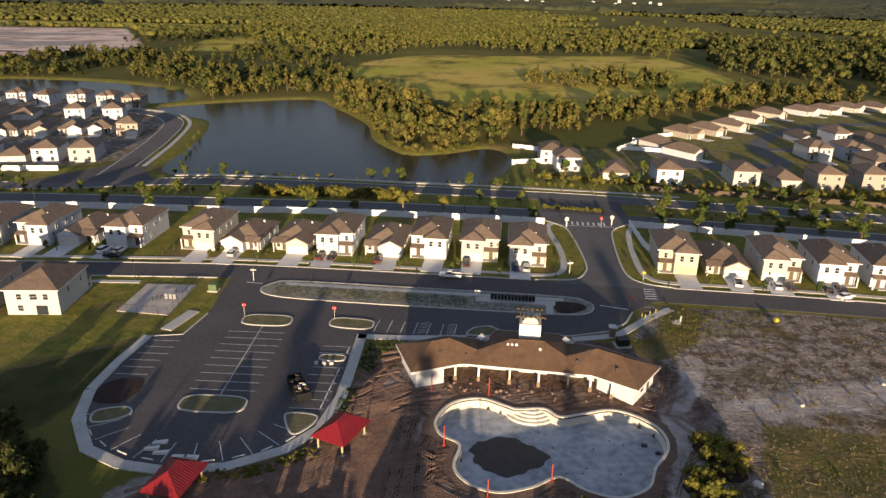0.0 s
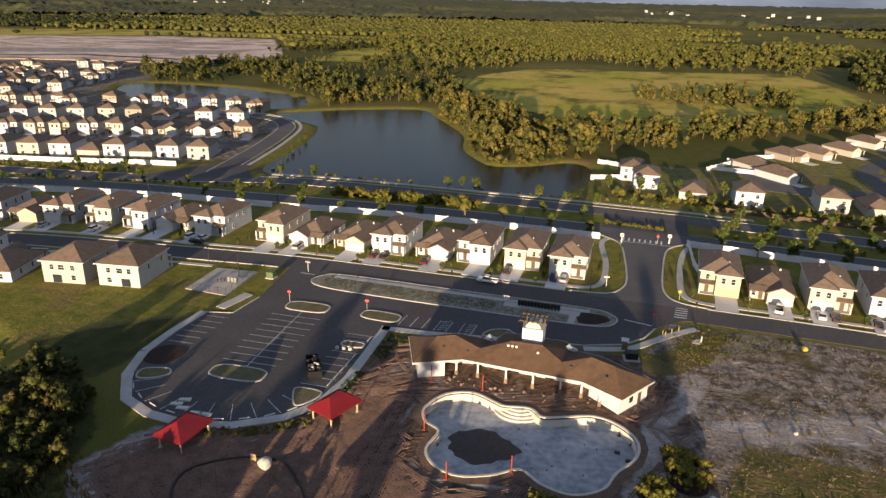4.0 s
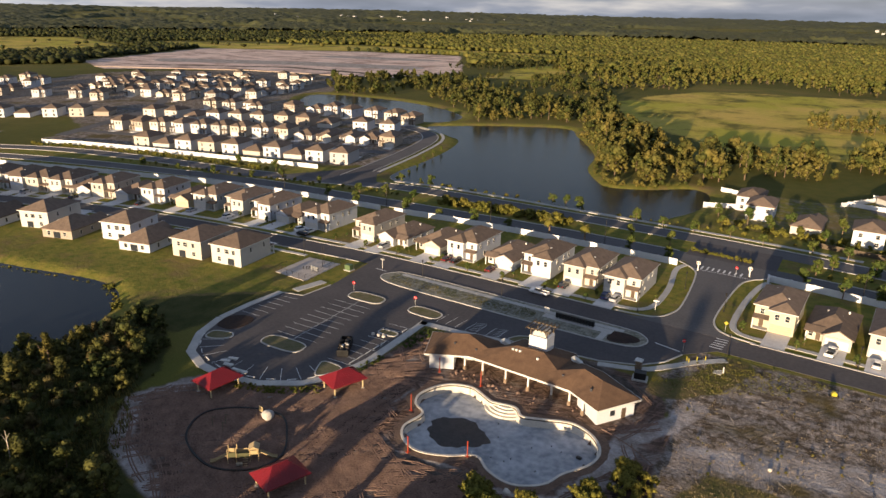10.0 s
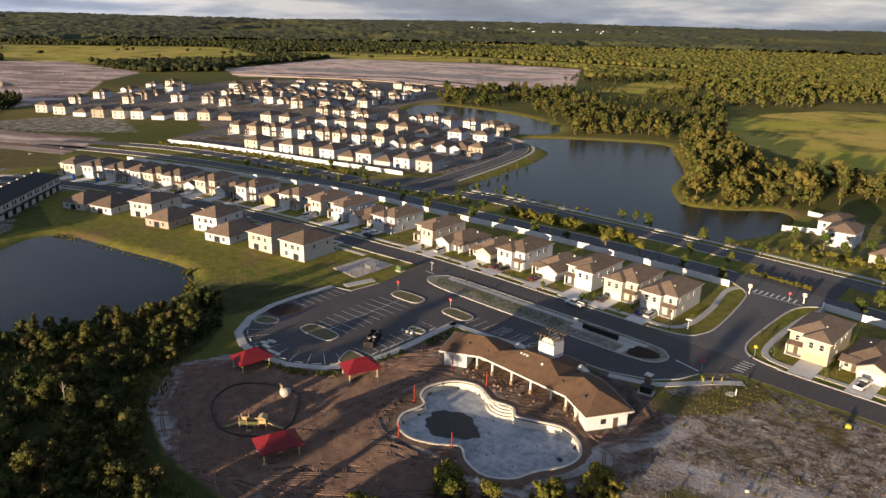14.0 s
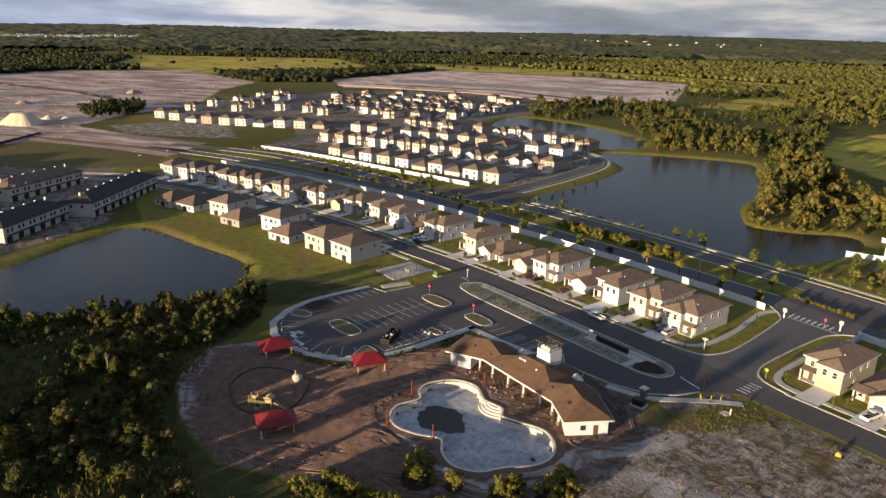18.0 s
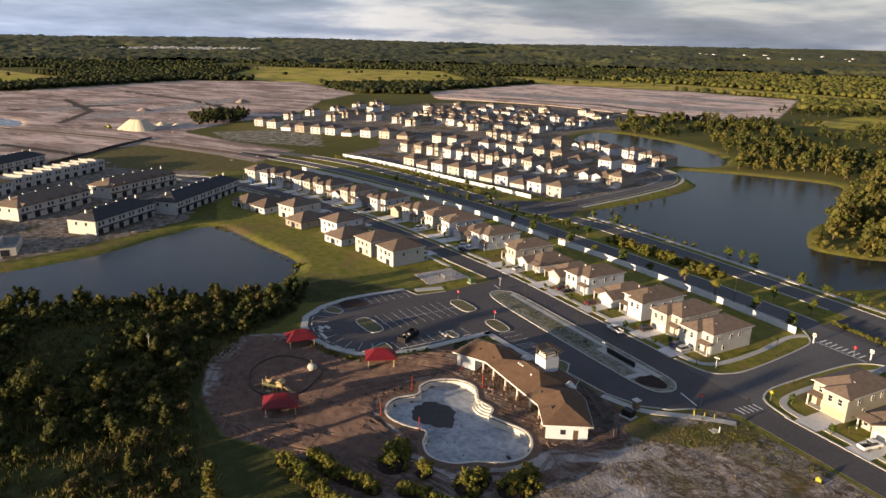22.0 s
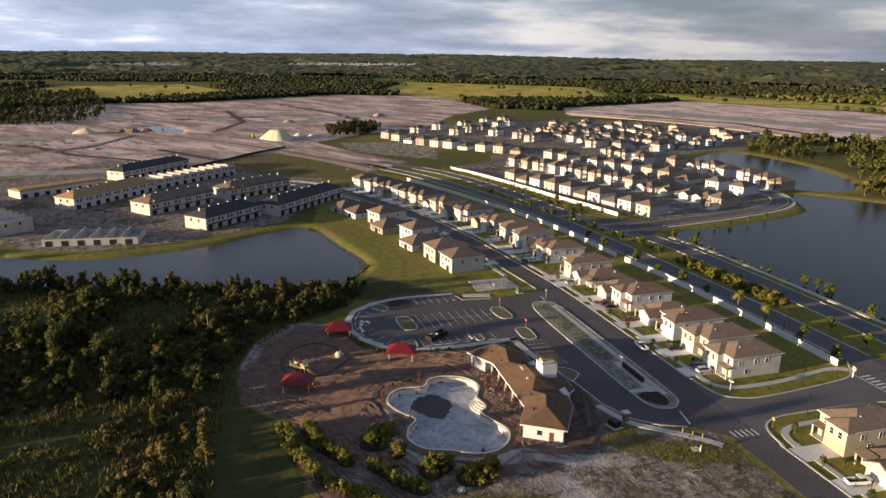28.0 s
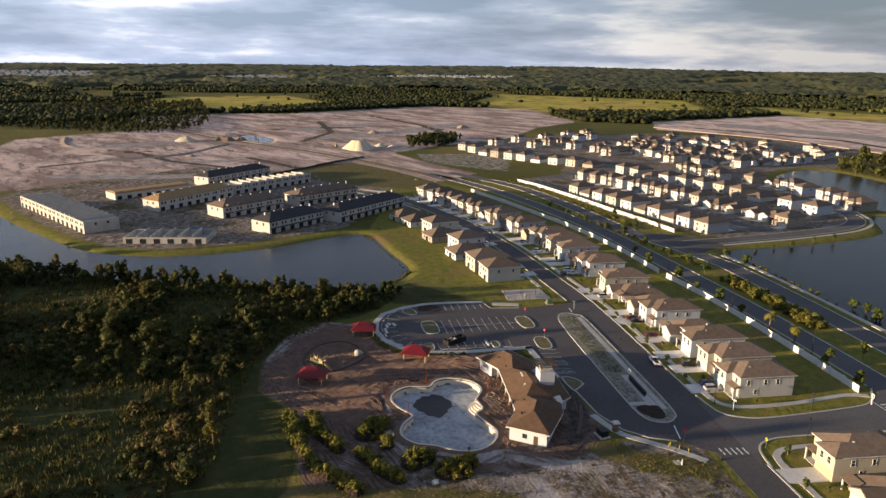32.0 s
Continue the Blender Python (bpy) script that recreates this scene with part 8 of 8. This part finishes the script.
def name_sign(x, y, yaw, board):
    root = thing("street_sign", "white and green street name sign on a post", "street sign", pose(x, y, 0, 0, 0, yaw), "street signs")
    part("post", MB().box(-0.06, 0.06, -0.06, 0.06, -0.3, 2.9), "trim", root)
    part("blade", MB().box(-0.7, 0.7, -0.03, 0.03, 2.6, 2.95), board, root)
    part("cross_blade", MB().box(-0.03, 0.03, -0.6, 0.6, 2.98, 3.28), board, root)
    return root


name_sign(15.8, 166.0, 15, "trim")
name_sign(-60.2, 149.9, 5, "galv")
for x, y in ((17.2, 203.2), (31.0, 207.0)):
    root = thing("entrance_sign", "white entrance post with a name board", "sign", pose(x, y, 0), "entrance signs")
    part("post", MB().box(-0.16, 0.16, -0.16, 0.16, -0.3, 3.1), "trim", root)
    part("board", MB().box(-0.55, 0.55, -0.06, 0.06, 2.0, 3.0), "trim", root)
    part("plaque", MB().box(-0.4, 0.4, -0.075, -0.06, 2.25, 2.75), "sign_red", root, "red plaque bar")

# mailboxes on their pad
root = thing("mailbox_bank", "row of black cluster mailboxes on a concrete pad", "mailboxes", pose(1.8, 146.7, 0.22))
for k in range(13):
    x = -4.7 + 0.78 * k
    c = part("cabinet", MB().box(x - 0.35, x + 0.35, -0.28, 0.28, 0.35, 1.55), "black", root)
    part("pedestal", MB().box(x - 0.12, x + 0.12, -0.12, 0.12, 0, 0.36), "black", c)
root = thing("notice_sign", "blank white notice sign on two legs", "sign", pose(-6.3, 148.0, 0.2))
part("panel", MB().box(-0.7, 0.7, -0.04, 0.04, 0.5, 1.6), "trim", root)
for x in (-0.6, 0.6):
    part("leg", MB().box(x - 0.05, x + 0.05, -0.03, 0.03, -0.2, 0.5), "trim", root)
# stone pillar and dark bin by the drive
root = thing("stone_pillar", "brown stone pillar with a white cap", "pillar", pose(22.4, 132.6, 0))
part("shaft", MB().box(-0.6, 0.6, -0.6, 0.6, -0.3, 2.2), "brick", root)
part("cap", MB().add([(-0.8, -0.8, 2.2), (0.8, -0.8, 2.2), (0.8, 0.8, 2.2), (-0.8, 0.8, 2.2), (-0.8, -0.8, 2.4), (0.8, -0.8, 2.4), (0.8, 0.8, 2.4), (-0.8, 0.8, 2.4), (0, 0, 2.7)], [(3, 2, 1, 0), (0, 1, 5, 4), (1, 2, 6, 5), (2, 3, 7, 6), (3, 0, 4, 7), (4, 5, 8), (5, 6, 8), (6, 7, 8), (7, 4, 8)]), "trim", root, "white stone cap")
root = thing("utility_cabinet", "dark green utility cabinet on a concrete slab", "cabinet", pose(24.0, 128.8, 0, 0, 0, 12))
part("slab", MB().box(-1.6, 1.6, -1.3, 1.3, -0.3, 0.3), "concrete", root)
part("cabinet", MB().box(-1.2, 1.2, -0.9, 0.9, 0.3, 1.7), "black", root)
root = thing("transformer", "green transformer box on a pale slab", "transformer", pose(-67.2, 143.0, 0))
part("slab", MB().box(-1.2, 1.2, -1.1, 1.1, -0.3, 0.22), "concrete", root)
part("cabinet", MB().box(-0.95, 0.95, -0.85, 0.85, 0.22, 1.75), "green_box", root)
for x, y in ((30.6, 142.0), (31.9, 143.8), (33.4, 145.2), (30.0, 142.6)):
    solid("bollard", MB().cyl(0, 0, -0.3, 1.1, 0.1, n=10).cyl(0, 0, 1.1, 1.17, 0.1, 0.03, n=10), "yellow", "yellow steel bollard in weeds", "bollard", group="yellow bollards", at=pose(x, y, 0))
root = thing("backflow_valve", "white bagged backflow valve beside pipes", "valve", pose(38.0, 141.4, 0))
part("riser", MB().cyl(0, 0, -0.3, 1.5, 0.16, 0.12), "trim", root)
part("pipe", MB().tube((0, 0, 0.6), (-1.2, -0.4, 0.6), 0.09).tube((-1.2, -0.4, 0.6), (-1.2, -0.4, -0.3), 0.09), "galv", root)
part("slab", MB().box(-1.9, -0.2, -1.2, 0.3, -0.3, 0.18), "concrete", root)
root = thing("pump_unit", "yellow pump unit on the sandy ground", "pump", pose(58.8, 144.2, 0, 0, 0, 20))
part("housing", MB().box(-0.5, 0.5, -0.35, 0.35, 0.25, 0.95).box(-0.3, 0.2, -0.3, 0.3, 0.95, 1.2), "yellow", root)
part("skid", MB().box(-0.9, 0.9, -0.5, 0.5, -0.1, 0.3), "dark_metal", root)
root = thing("crossing_sign", "yellow diamond crossing sign on a post", "sign", pose(33.6, 163.6, 0))
part("post", MB().box(-0.04, 0.04, -0.04, 0.04, -0.3, 2.4), "galv", root)
part("diamond", MB().add([(0, -0.06, 1.7), (0.55, -0.06, 2.25), (0, -0.06, 2.8), (-0.55, -0.06, 2.25), (0, -0.03, 1.7), (0.55, -0.03, 2.25), (0, -0.03, 2.8), (-0.55, -0.03, 2.25)], [(0, 1, 2, 3), (7, 6, 5, 4), (0, 4, 5, 1), (1, 5, 6, 2), (2, 6, 7, 3), (3, 7, 4, 0)]), "yellow", root)

# ---- fenced lift station ----
PAD = [(-83.3, 129.4), (-71.4, 129), (-72.4, 145.2), (-84.0, 144.2)]
M["gravel"] = mat("pale_gravel", (0.52, 0.47, 0.43), (0.36, 0.32, 0.29), 0.95, scale=0.3, fine=3, bump=0.04)
slab("pavement_lift_station", PAD, -0.3, 0.14, "gravel", "pale gravel pad of the lift station", "pavement")
root = thing("chain_fence", "galvanised wire fence round the lift station", "fence")
for a, b_ in zip(PAD, PAD[1:] + PAD[:1]):
    cnt = round(math.dist(a, b_) / 2.6)
    for k in range(cnt):
        x, y = a[0] + (b_[0] - a[0]) * k / cnt, a[1] + (b_[1] - a[1]) * k / cnt
        part("fence_post", MB().cyl(x, y, -0.3, 1.9, 0.04, n=6), "dark_metal", root)
    part("top_rail", MB().tube((*a, 1.88), (*b_, 1.88), 0.03, n=5), "dark_metal", root)
    part("mid_rail", MB().tube((*a, 0.95), (*b_, 0.95), 0.012, n=4), "dark_metal", root)
root = thing("pump_station", "pipes and control panels on the gravel pad", "pump station", pose(-76, 136, 0.14))
for x, y in ((-1.6, 0.2), (-0.8, 0.5), (-2.2, -0.5)):
    part("pipe", MB().cyl(x, y, 0, 0.9, 0.1).tube((x, y, 0.8), (x + 0.5, y, 0.8), 0.09), "dark_metal", root)
for x in (0.9, 1.9, 2.8):
    part("panel_box", MB().box(x - 0.35, x + 0.35, -0.25, 0.25, 0.5, 1.7), "galv", root)
    part("panel_leg", MB().box(x - 0.3, x - 0.22, -0.05, 0.05, 0, 0.5), "galv", root)
for x, y, h in ((-0.4, 6.5, 5.5), (1.2, 4.0, 6.5)):
    part("mast", MB().cyl(x, y, 0, h, 0.07, 0.05), "dark_metal", root)


# ---- cars ----
def loft(sections):
    """sections: (x, half width, z0, z1); a closed body through them."""
    mb = MB()
    vs, fs = [], []
    for x, w_, z0, z1 in sections:
        vs += [(x, -w_, z0), (x, w_, z0), (x, w_, z1 - 0.12 * (z1 - z0)), (x, w_ * 0.9, z1), (x, -w_ * 0.9, z1), (x, -w_, z1 - 0.12 * (z1 - z0))]
    for k in range(len(sections) - 1):
        for j in range(6):
            fs.append((6 * k + j, 6 * k + (j + 1) % 6, 6 * k + 6 + (j + 1) % 6, 6 * k + 6 + j))
    m = 6 * (len(sections) - 1)
    fs += [(5, 4, 3, 2, 1, 0), tuple(m + j for j in range(6))]
    return mb.add(vs, fs)


CARS = {}


def car(kind, paint_key, x, y, yaw, label):
    key = (kind, paint_key)
    m = pose(x, y, Z_ROAD + 0.09, 0, 0, yaw)
    if key in CARS:
        return tagged(copy_thing(CARS[key], m), label)
    root = thing("car" if kind != "pickup" else "pickup_truck", label, "car", m, "parked cars")
    pm_ = "car_" + paint_key
    if kind == "sedan":
        part("body", loft([(-2.3, 0.78, 0.4, 0.85), (-2.1, 0.88, 0.3, 0.98), (-0.9, 0.9, 0.25, 1.0), (1.0, 0.9, 0.25, 0.98), (2.0, 0.87, 0.3, 0.88), (2.35, 0.75, 0.4, 0.72)]), pm_, root)
        part("cabin", loft([(-1.9, 0.72, 0.95, 1.02), (-1.2, 0.70, 0.95, 1.4), (0.2, 0.70, 0.95, 1.44), (1.1, 0.74, 0.95, 1.0)]), "glass", root)
        part("roof_panel", loft([(-1.2, 0.62, 1.38, 1.42), (0.15, 0.62, 1.41, 1.47)]), pm_, root)
    elif kind == "suv":
        part("body", loft([(-2.35, 0.82, 0.45, 1.0), (-2.2, 0.92, 0.35, 1.08), (0.9, 0.94, 0.3, 1.1), (2.0, 0.9, 0.35, 1.02), (2.4, 0.8, 0.45, 0.85)]), pm_, root)
        part("cabin", loft([(-2.2, 0.78, 1.05, 1.3), (-1.9, 0.76, 1.05, 1.68), (0.2, 0.76, 1.05, 1.7), (1.1, 0.8, 1.05, 1.12)]), "glass", root)
        part("roof_panel", loft([(-1.95, 0.68, 1.66, 1.7), (0.15, 0.68, 1.68, 1.74)]), pm_, root)
    else:
        part("body", loft([(0.1, 0.92, 0.45, 1.1), (1.6, 0.93, 0.4, 1.12), (2.4, 0.9, 0.45, 1.08), (2.75, 0.8, 0.5, 0.9)]), pm_, root)
        part("cabin", loft([(-0.4, 0.8, 1.0, 1.8), (0.6, 0.8, 1.05, 1.82), (1.3, 0.84, 1.05, 1.15)]), "glass", root)
        part("roof_panel", loft([(-0.5, 0.78, 1.76, 1.86), (0.6, 0.76, 1.78, 1.88)]), pm_, root)
        part("bed", MB().box(-2.7, 0.1, -0.92, -0.8, 0.45, 1.1), pm_, root)
        part("bed_side", MB().box(-2.7, 0.1, 0.8, 0.92, 0.45, 1.1), pm_, root)
        part("tailgate", MB().box(-2.75, -2.65, -0.9, 0.9, 0.45, 1.1), pm_, root)
        part("bed_floor", MB().box(-2.65, 0.1, -0.8, 0.8, 0.45, 0.6), "black", root)
    for sx in (-1.4, 1.45):
        for sy in (-0.86, 0.86):
            w_ = part("wheel", MB().tube((sx, sy - 0.1, 0.33), (sx, sy + 0.1, 0.33), 0.33, n=12), "tyre", root)
            o = 0.105 if sy > 0 else -0.105
            part("rim", MB().tube((sx, sy + o * 0.9, 0.33), (sx, sy + o * 1.05, 0.33), 0.2, n=10), "galv", w_)
    for sy in (-0.6, 0.6):
        part("headlight", MB().box(2.3, 2.4, sy - 0.15, sy + 0.15, 0.62, 0.74), "trim", root)
        part("tail_light", MB().box(-2.38 if kind != "pickup" else -2.78, -2.25, sy - 0.13, sy + 0.13, 0.7, 0.84), "sign_red", root)
    CARS[key] = root
    return root


CAR_LIST = [("suv", "silver", -71.4, 165.2, 92, "silver car on a driveway"), ("sedan", "maroon", -48.4, 166.6, 90, "dark red car before a garage"), ("sedan", "black", -45.4, 166.8, 88, "black car before a garage"), ("sedan", "maroon", -33.2, 166.6, 92, "dark red car on a driveway"),
            ("suv", "black", -10.2, 167.4, 90, "black car on a driveway"), ("suv", "blue", 2.2, 166.6, 92, "dark blue car on a driveway"), ("suv", "silver", 5.0, 166.4, 88, "silver car on a driveway"), ("pickup", "white", -13.6, 158.6, 176, "white pickup parked on the street"),
            ("suv", "white", -105.2, 162.6, 80, "white car on a driveway"), ("sedan", "white", -101.2, 162.8, 84, "white car on a driveway"), ("sedan", "black", -101.0, 159.0, 178, "black car parked at the kerb"), ("pickup", "white", 56.4, 164.6, 80, "white pickup on a driveway"),
            ("sedan", "white", 65.4, 164.0, 86, "white car on a driveway"), ("suv", "black", 68.4, 164.0, 88, "black car on a driveway"), ("sedan", "black", 77.2, 164.0, 80, "black car on a driveway"), ("sedan", "black", 80.4, 164.2, 86, "black car on a driveway"), ("sedan", "white", 79.6, 159.8, 30, "white car at the kerb"),
            ("sedan", "silver", -154.2, 156.2, 99, "silver car on a driveway"), ("sedan", "black", -177.0, 150.6, 103, "black car on a driveway"), ("suv", "white", -137.0, 158.6, 96, "white car on a driveway"), ("sedan", "black", -205.4, 141, 108, "black car on a driveway"), ("suv", "silver", -228.0, 134.6, 111, "silver car on a driveway")]
for c_ in CAR_LIST:
    car(*c_)

# ---- building site beyond ----
DIRT_ROAD = spline([(-340, 146), (-392, 122), (-452, 84), (-510, 42), (-560, -2), (-640, -70), (-760, -150)], 6, False)
M["haul"] = mat("haul_road_sand", (0.42, 0.34, 0.28), (0.26, 0.20, 0.165), 0.97, scale=0.08, fine=0.7, bump=0.05)
band("road_haul", DIRT_ROAD, -13, -6, -0.4, 0.06, "haul", "pale sand haul road", "road")
band("road_haul_two", DIRT_ROAD, -4, 3, -0.4, 0.05, "rut", "brown graded road bed", "road")
band("road_haul_three", DIRT_ROAD, 5, 12, -0.4, 0.06, "haul", "pale sand haul road", "road")
pile = MB()
segs, rings = 36, 7
rs = random.Random(6)
lump = [1 + 0.12 * math.sin(3 * 2 * math.pi * k / segs + 1) + rs.uniform(-0.05, 0.05) for k in range(segs)]
vs = [(-532 + 15.5 * lump[k] * (1 - 0.72 * j / rings) * math.cos(2 * math.pi * k / segs) * 1.1, 88 + 15.5 * lump[k] * (1 - 0.72 * j / rings) * math.sin(2 * math.pi * k / segs), -0.3 + 10.0 * (j / rings)) for j in range(rings) for k in range(segs)] + [(-532, 88, 8.9)]
fs = [(j * segs + k, j * segs + (k + 1) % segs, (j + 1) * segs + (k + 1) % segs, (j + 1) * segs + k) for j in range(rings - 1) for k in range(segs)] + [((rings - 1) * segs + k, (rings - 1) * segs + (k + 1) % segs, rings * segs) for k in range(segs)]
solid("sand_pile", pile.add(vs, fs), "sandpile", "large pale sand pile on the building site", "sand pile")
r = random.Random(9)
clut = MB()
for k in range(420):
    x, y = r.uniform(-1000, -330), r.uniform(-160, 360)
    if inside(np.array([x]), np.array([y]), SAND_W)[0] > 5:
        s = r.uniform(0.3, 1.2)
        clut.box(x - s, x + s * 1.8, y - s, y + s, -0.2, s * r.uniform(0.4, 0.9))
for k in range(160):
    x, y = r.uniform(-350, -160), r.uniform(-120, 90)
    if inside(np.array([x]), np.array([y]), TOWN_DIRT)[0] > 3:
        s = r.uniform(0.3, 0.9)
        clut.box(x - s, x + s * 1.6, y - s, y + s, -0.2, s * r.uniform(0.4, 1.2))
solid("site_clutter", clut, "haul", "scattered building materials on bare ground", "clutter", "stuff")
for x, y, m_ in ((-188, -4, "blue"), (-191, -2, "blue"), (-263, 118, "blue"), (-251, 124, "blue")):
    solid("portable_toilet", MB().box(-0.6, 0.6, -0.6, 0.6, 0, 2.1).add([(-0.65, -0.65, 2.1), (0.65, -0.65, 2.1), (0.65, 0.65, 2.1), (-0.65, 0.65, 2.1), (0, 0, 2.35)], [(0, 1, 4), (1, 2, 4), (2, 3, 4), (3, 0, 4), (3, 2, 1, 0)]), m_, "blue portable toilet on bare ground", "portable toilet", at=pose(x, y, 0), group="portable toilets")
band("fence_silt", [(-770, 500), (-690, 540), (-600, 590), (-480, 612), (-430, 640)], -0.15, 0.15, 0, 0.8, "haul", "long pale silt fence along the bare field", "fence")
# far town: pale roofs and walls
ft = MB()
for k in range(1500):
    a = radians(r.uniform(71, 118))
    d = r.uniform(2740, 3260)
    x, y = -50 - d * math.sin(a), 100 + d * math.cos(a)
    if in_town(np.array([x]), np.array([y]))[0] > 0.15:
        z = float(rise(np.array([x]), np.array([y]))[0])
        w_, h_ = r.uniform(4, 7.5), r.uniform(4, 7)
        ft.box(x - w_, x + w_, y - w_, y + w_, z - 2, z + h_).add([(x - w_, y - w_, z + h_), (x + w_, y - w_, z + h_), (x + w_, y + w_, z + h_), (x - w_, y + w_, z + h_), (x, y, z + h_ + 2.2)], [(0, 1, 4), (1, 2, 4), (2, 3, 4), (3, 0, 4)])
for a0, a1, d0, cnt in ((-12, 2, 2900, 14), (24, 52, 3400, 22)):
    for k in range(cnt):
        a, d = radians(r.uniform(a0, a1)), d0 + r.uniform(-160, 160)
        x, y = -50 - d * math.sin(a), 100 + d * math.cos(a)
        z = float(rise(np.array([x]), np.array([y]))[0])
        w_ = r.uniform(4, 8)
        ft.box(x - w_, x + w_, y - w_, y + w_, z, z + r.uniform(8, 14))
solid("far_town", ft, "stucco_grey", "pale houses of a far town among woods", "town", "stuff")

# sticks and broken limbs on the sandy field
r = random.Random(31)
st = MB()
for k in range(110):
    x, y = r.uniform(32, 120), r.uniform(60, 146)
    if inside(np.array([x]), np.array([y]), SCRUB)[0] > 2:
        a, L = r.uniform(0, 3.14), r.uniform(0.6, 2.6)
        st.tube((x, y, 0.05), (x + L * math.cos(a), y + L * math.sin(a), r.uniform(0.05, 0.3)), 0.035, 0.02, 4)
solid("broken_limbs", st, "limb", "broken limbs scattered over pale sand", "branches", "stuff")
for x, y, s_ in ((38, 88, 1.0), (18.4, 80.4, 0.9), (52.3, 110.6, 0.5), (70, 120, 0.5), (88, 112, 0.6)):
    bm = bmesh.new()
    bmesh.ops.create_icosphere(bm, subdivisions=2, radius=0.8 * s_)
    for v in bm.verts:
        v.co *= 1 + 0.4 * noise.noise(v.co * 2 + Vector((x, y, 0)))
        v.co.z *= 0.6
    me_r = bpy.data.meshes.new("rubble_lump")
    bm.to_mesh(me_r)
    bm.free()
    me_r.materials.append(M["gunite"])
    tagged(new("rubble_lump", me_r), "pale lump of broken concrete on sand", "rubble").matrix_basis = pose(x, y, 0.2)


# ---- earthworks on the far site ----
def berm(name, pts, w, h, key, label):
    line = spline(pts, 5, False)
    rr = random.Random(len(name))
    mb = MB()
    lo, hi, k = offset_line(line, -w), offset_line(line, w), len(line)
    mb.add([(*p, -0.2) for p in lo] + [(*p, h * rr.uniform(0.6, 1.2)) for p in line] + [(*p, -0.2) for p in hi],
           [(i, i + 1, k + i + 1, k + i) for i in range(k - 1)] + [(k + i, k + i + 1, 2 * k + i + 1, 2 * k + i) for i in range(k - 1)])
    return solid(name, mb, key, label, "earth bank")


for pts, w, h, key in (([(-455, -128), (-490, -74), (-575, -46)], 5, 0.8, "haul"), ([(-372, 20), (-432, 62), (-470, 90)], 2.5, 1.4, "mulch"), ([(-520, -140), (-560, -190), (-640, -220)], 5, 1.0, "haul")):
    berm("earth_bank", pts, w, h, key, "long low bank of pushed-up soil")
for x, y, s_, hh, key in ((-605, -90, 12, 5.5, "sandpile"), (-609, -47, 9, 4, "rut"), (-620, -36, 7, 3, "rut"), (-556, 110, 6, 3, "sandpile"), (-548, 122, 5, 2.2, "sandpile"), (-690, 110, 9, 3.5, "haul"), (-760, 230, 10, 4, "haul"), (-480, -60, 5, 2, "haul")):
    rr = random.Random(int(x))
    mb = MB()
    ring_ = [(x + s_ * rr.uniform(0.85, 1.15) * math.cos(6.283 * k / 14), y + s_ * rr.uniform(0.85, 1.15) * math.sin(6.283 * k / 14)) for k in range(14)]
    mb.add([(*p, -0.3) for p in ring_] + [(x + (p[0] - x) * 0.4, y + (p[1] - y) * 0.4, hh * rr.uniform(0.6, 0.85)) for p in ring_] + [(x, y, hh)],
           [(k, (k + 1) % 14, 14 + (k + 1) % 14, 14 + k) for k in range(14)] + [(14 + k, 14 + (k + 1) % 14, 28) for k in range(14)])
    solid("soil_heap", mb, key, "heap of loose soil on the building site", "soil heap", group="soil heaps")


def digger(x, y, yaw):
    root = thing("excavator", "small yellow excavator standing on bare sand", "excavator", pose(x, y, 0, 0, 0, yaw), "site machines")
    for sy in (-1.2, 1.2):
        part("track", MB().box(-2.1, 2.1, sy - 0.3, sy + 0.3, -0.1, 0.8), "tyre", root)
    part("body", MB().box(-2.0, 1.2, -1.3, 1.3, 0.9, 2.2), "yellow", root)
    part("cab", MB().box(0.2, 1.6, -1.2, -0.1, 2.2, 3.2).box(0.0, 1.6, -1.25, 0.0, 3.2, 3.3), "glass", root)
    b_ = part("boom", MB().tube((1.2, 0.4, 1.6), (4.4, 0.4, 4.6), 0.28, 0.22).tube((4.4, 0.4, 4.6), (6.6, 0.4, 1.6), 0.22, 0.16), "yellow", root)
    part("bucket", MB().box(6.1, 7.1, -0.2, 1.0, 0.6, 1.6), "dark_metal", b_)
    return root


for x, y, yw in ((-545, 66, 200), (-612, -58, 100)):
    digger(x, y, yw)
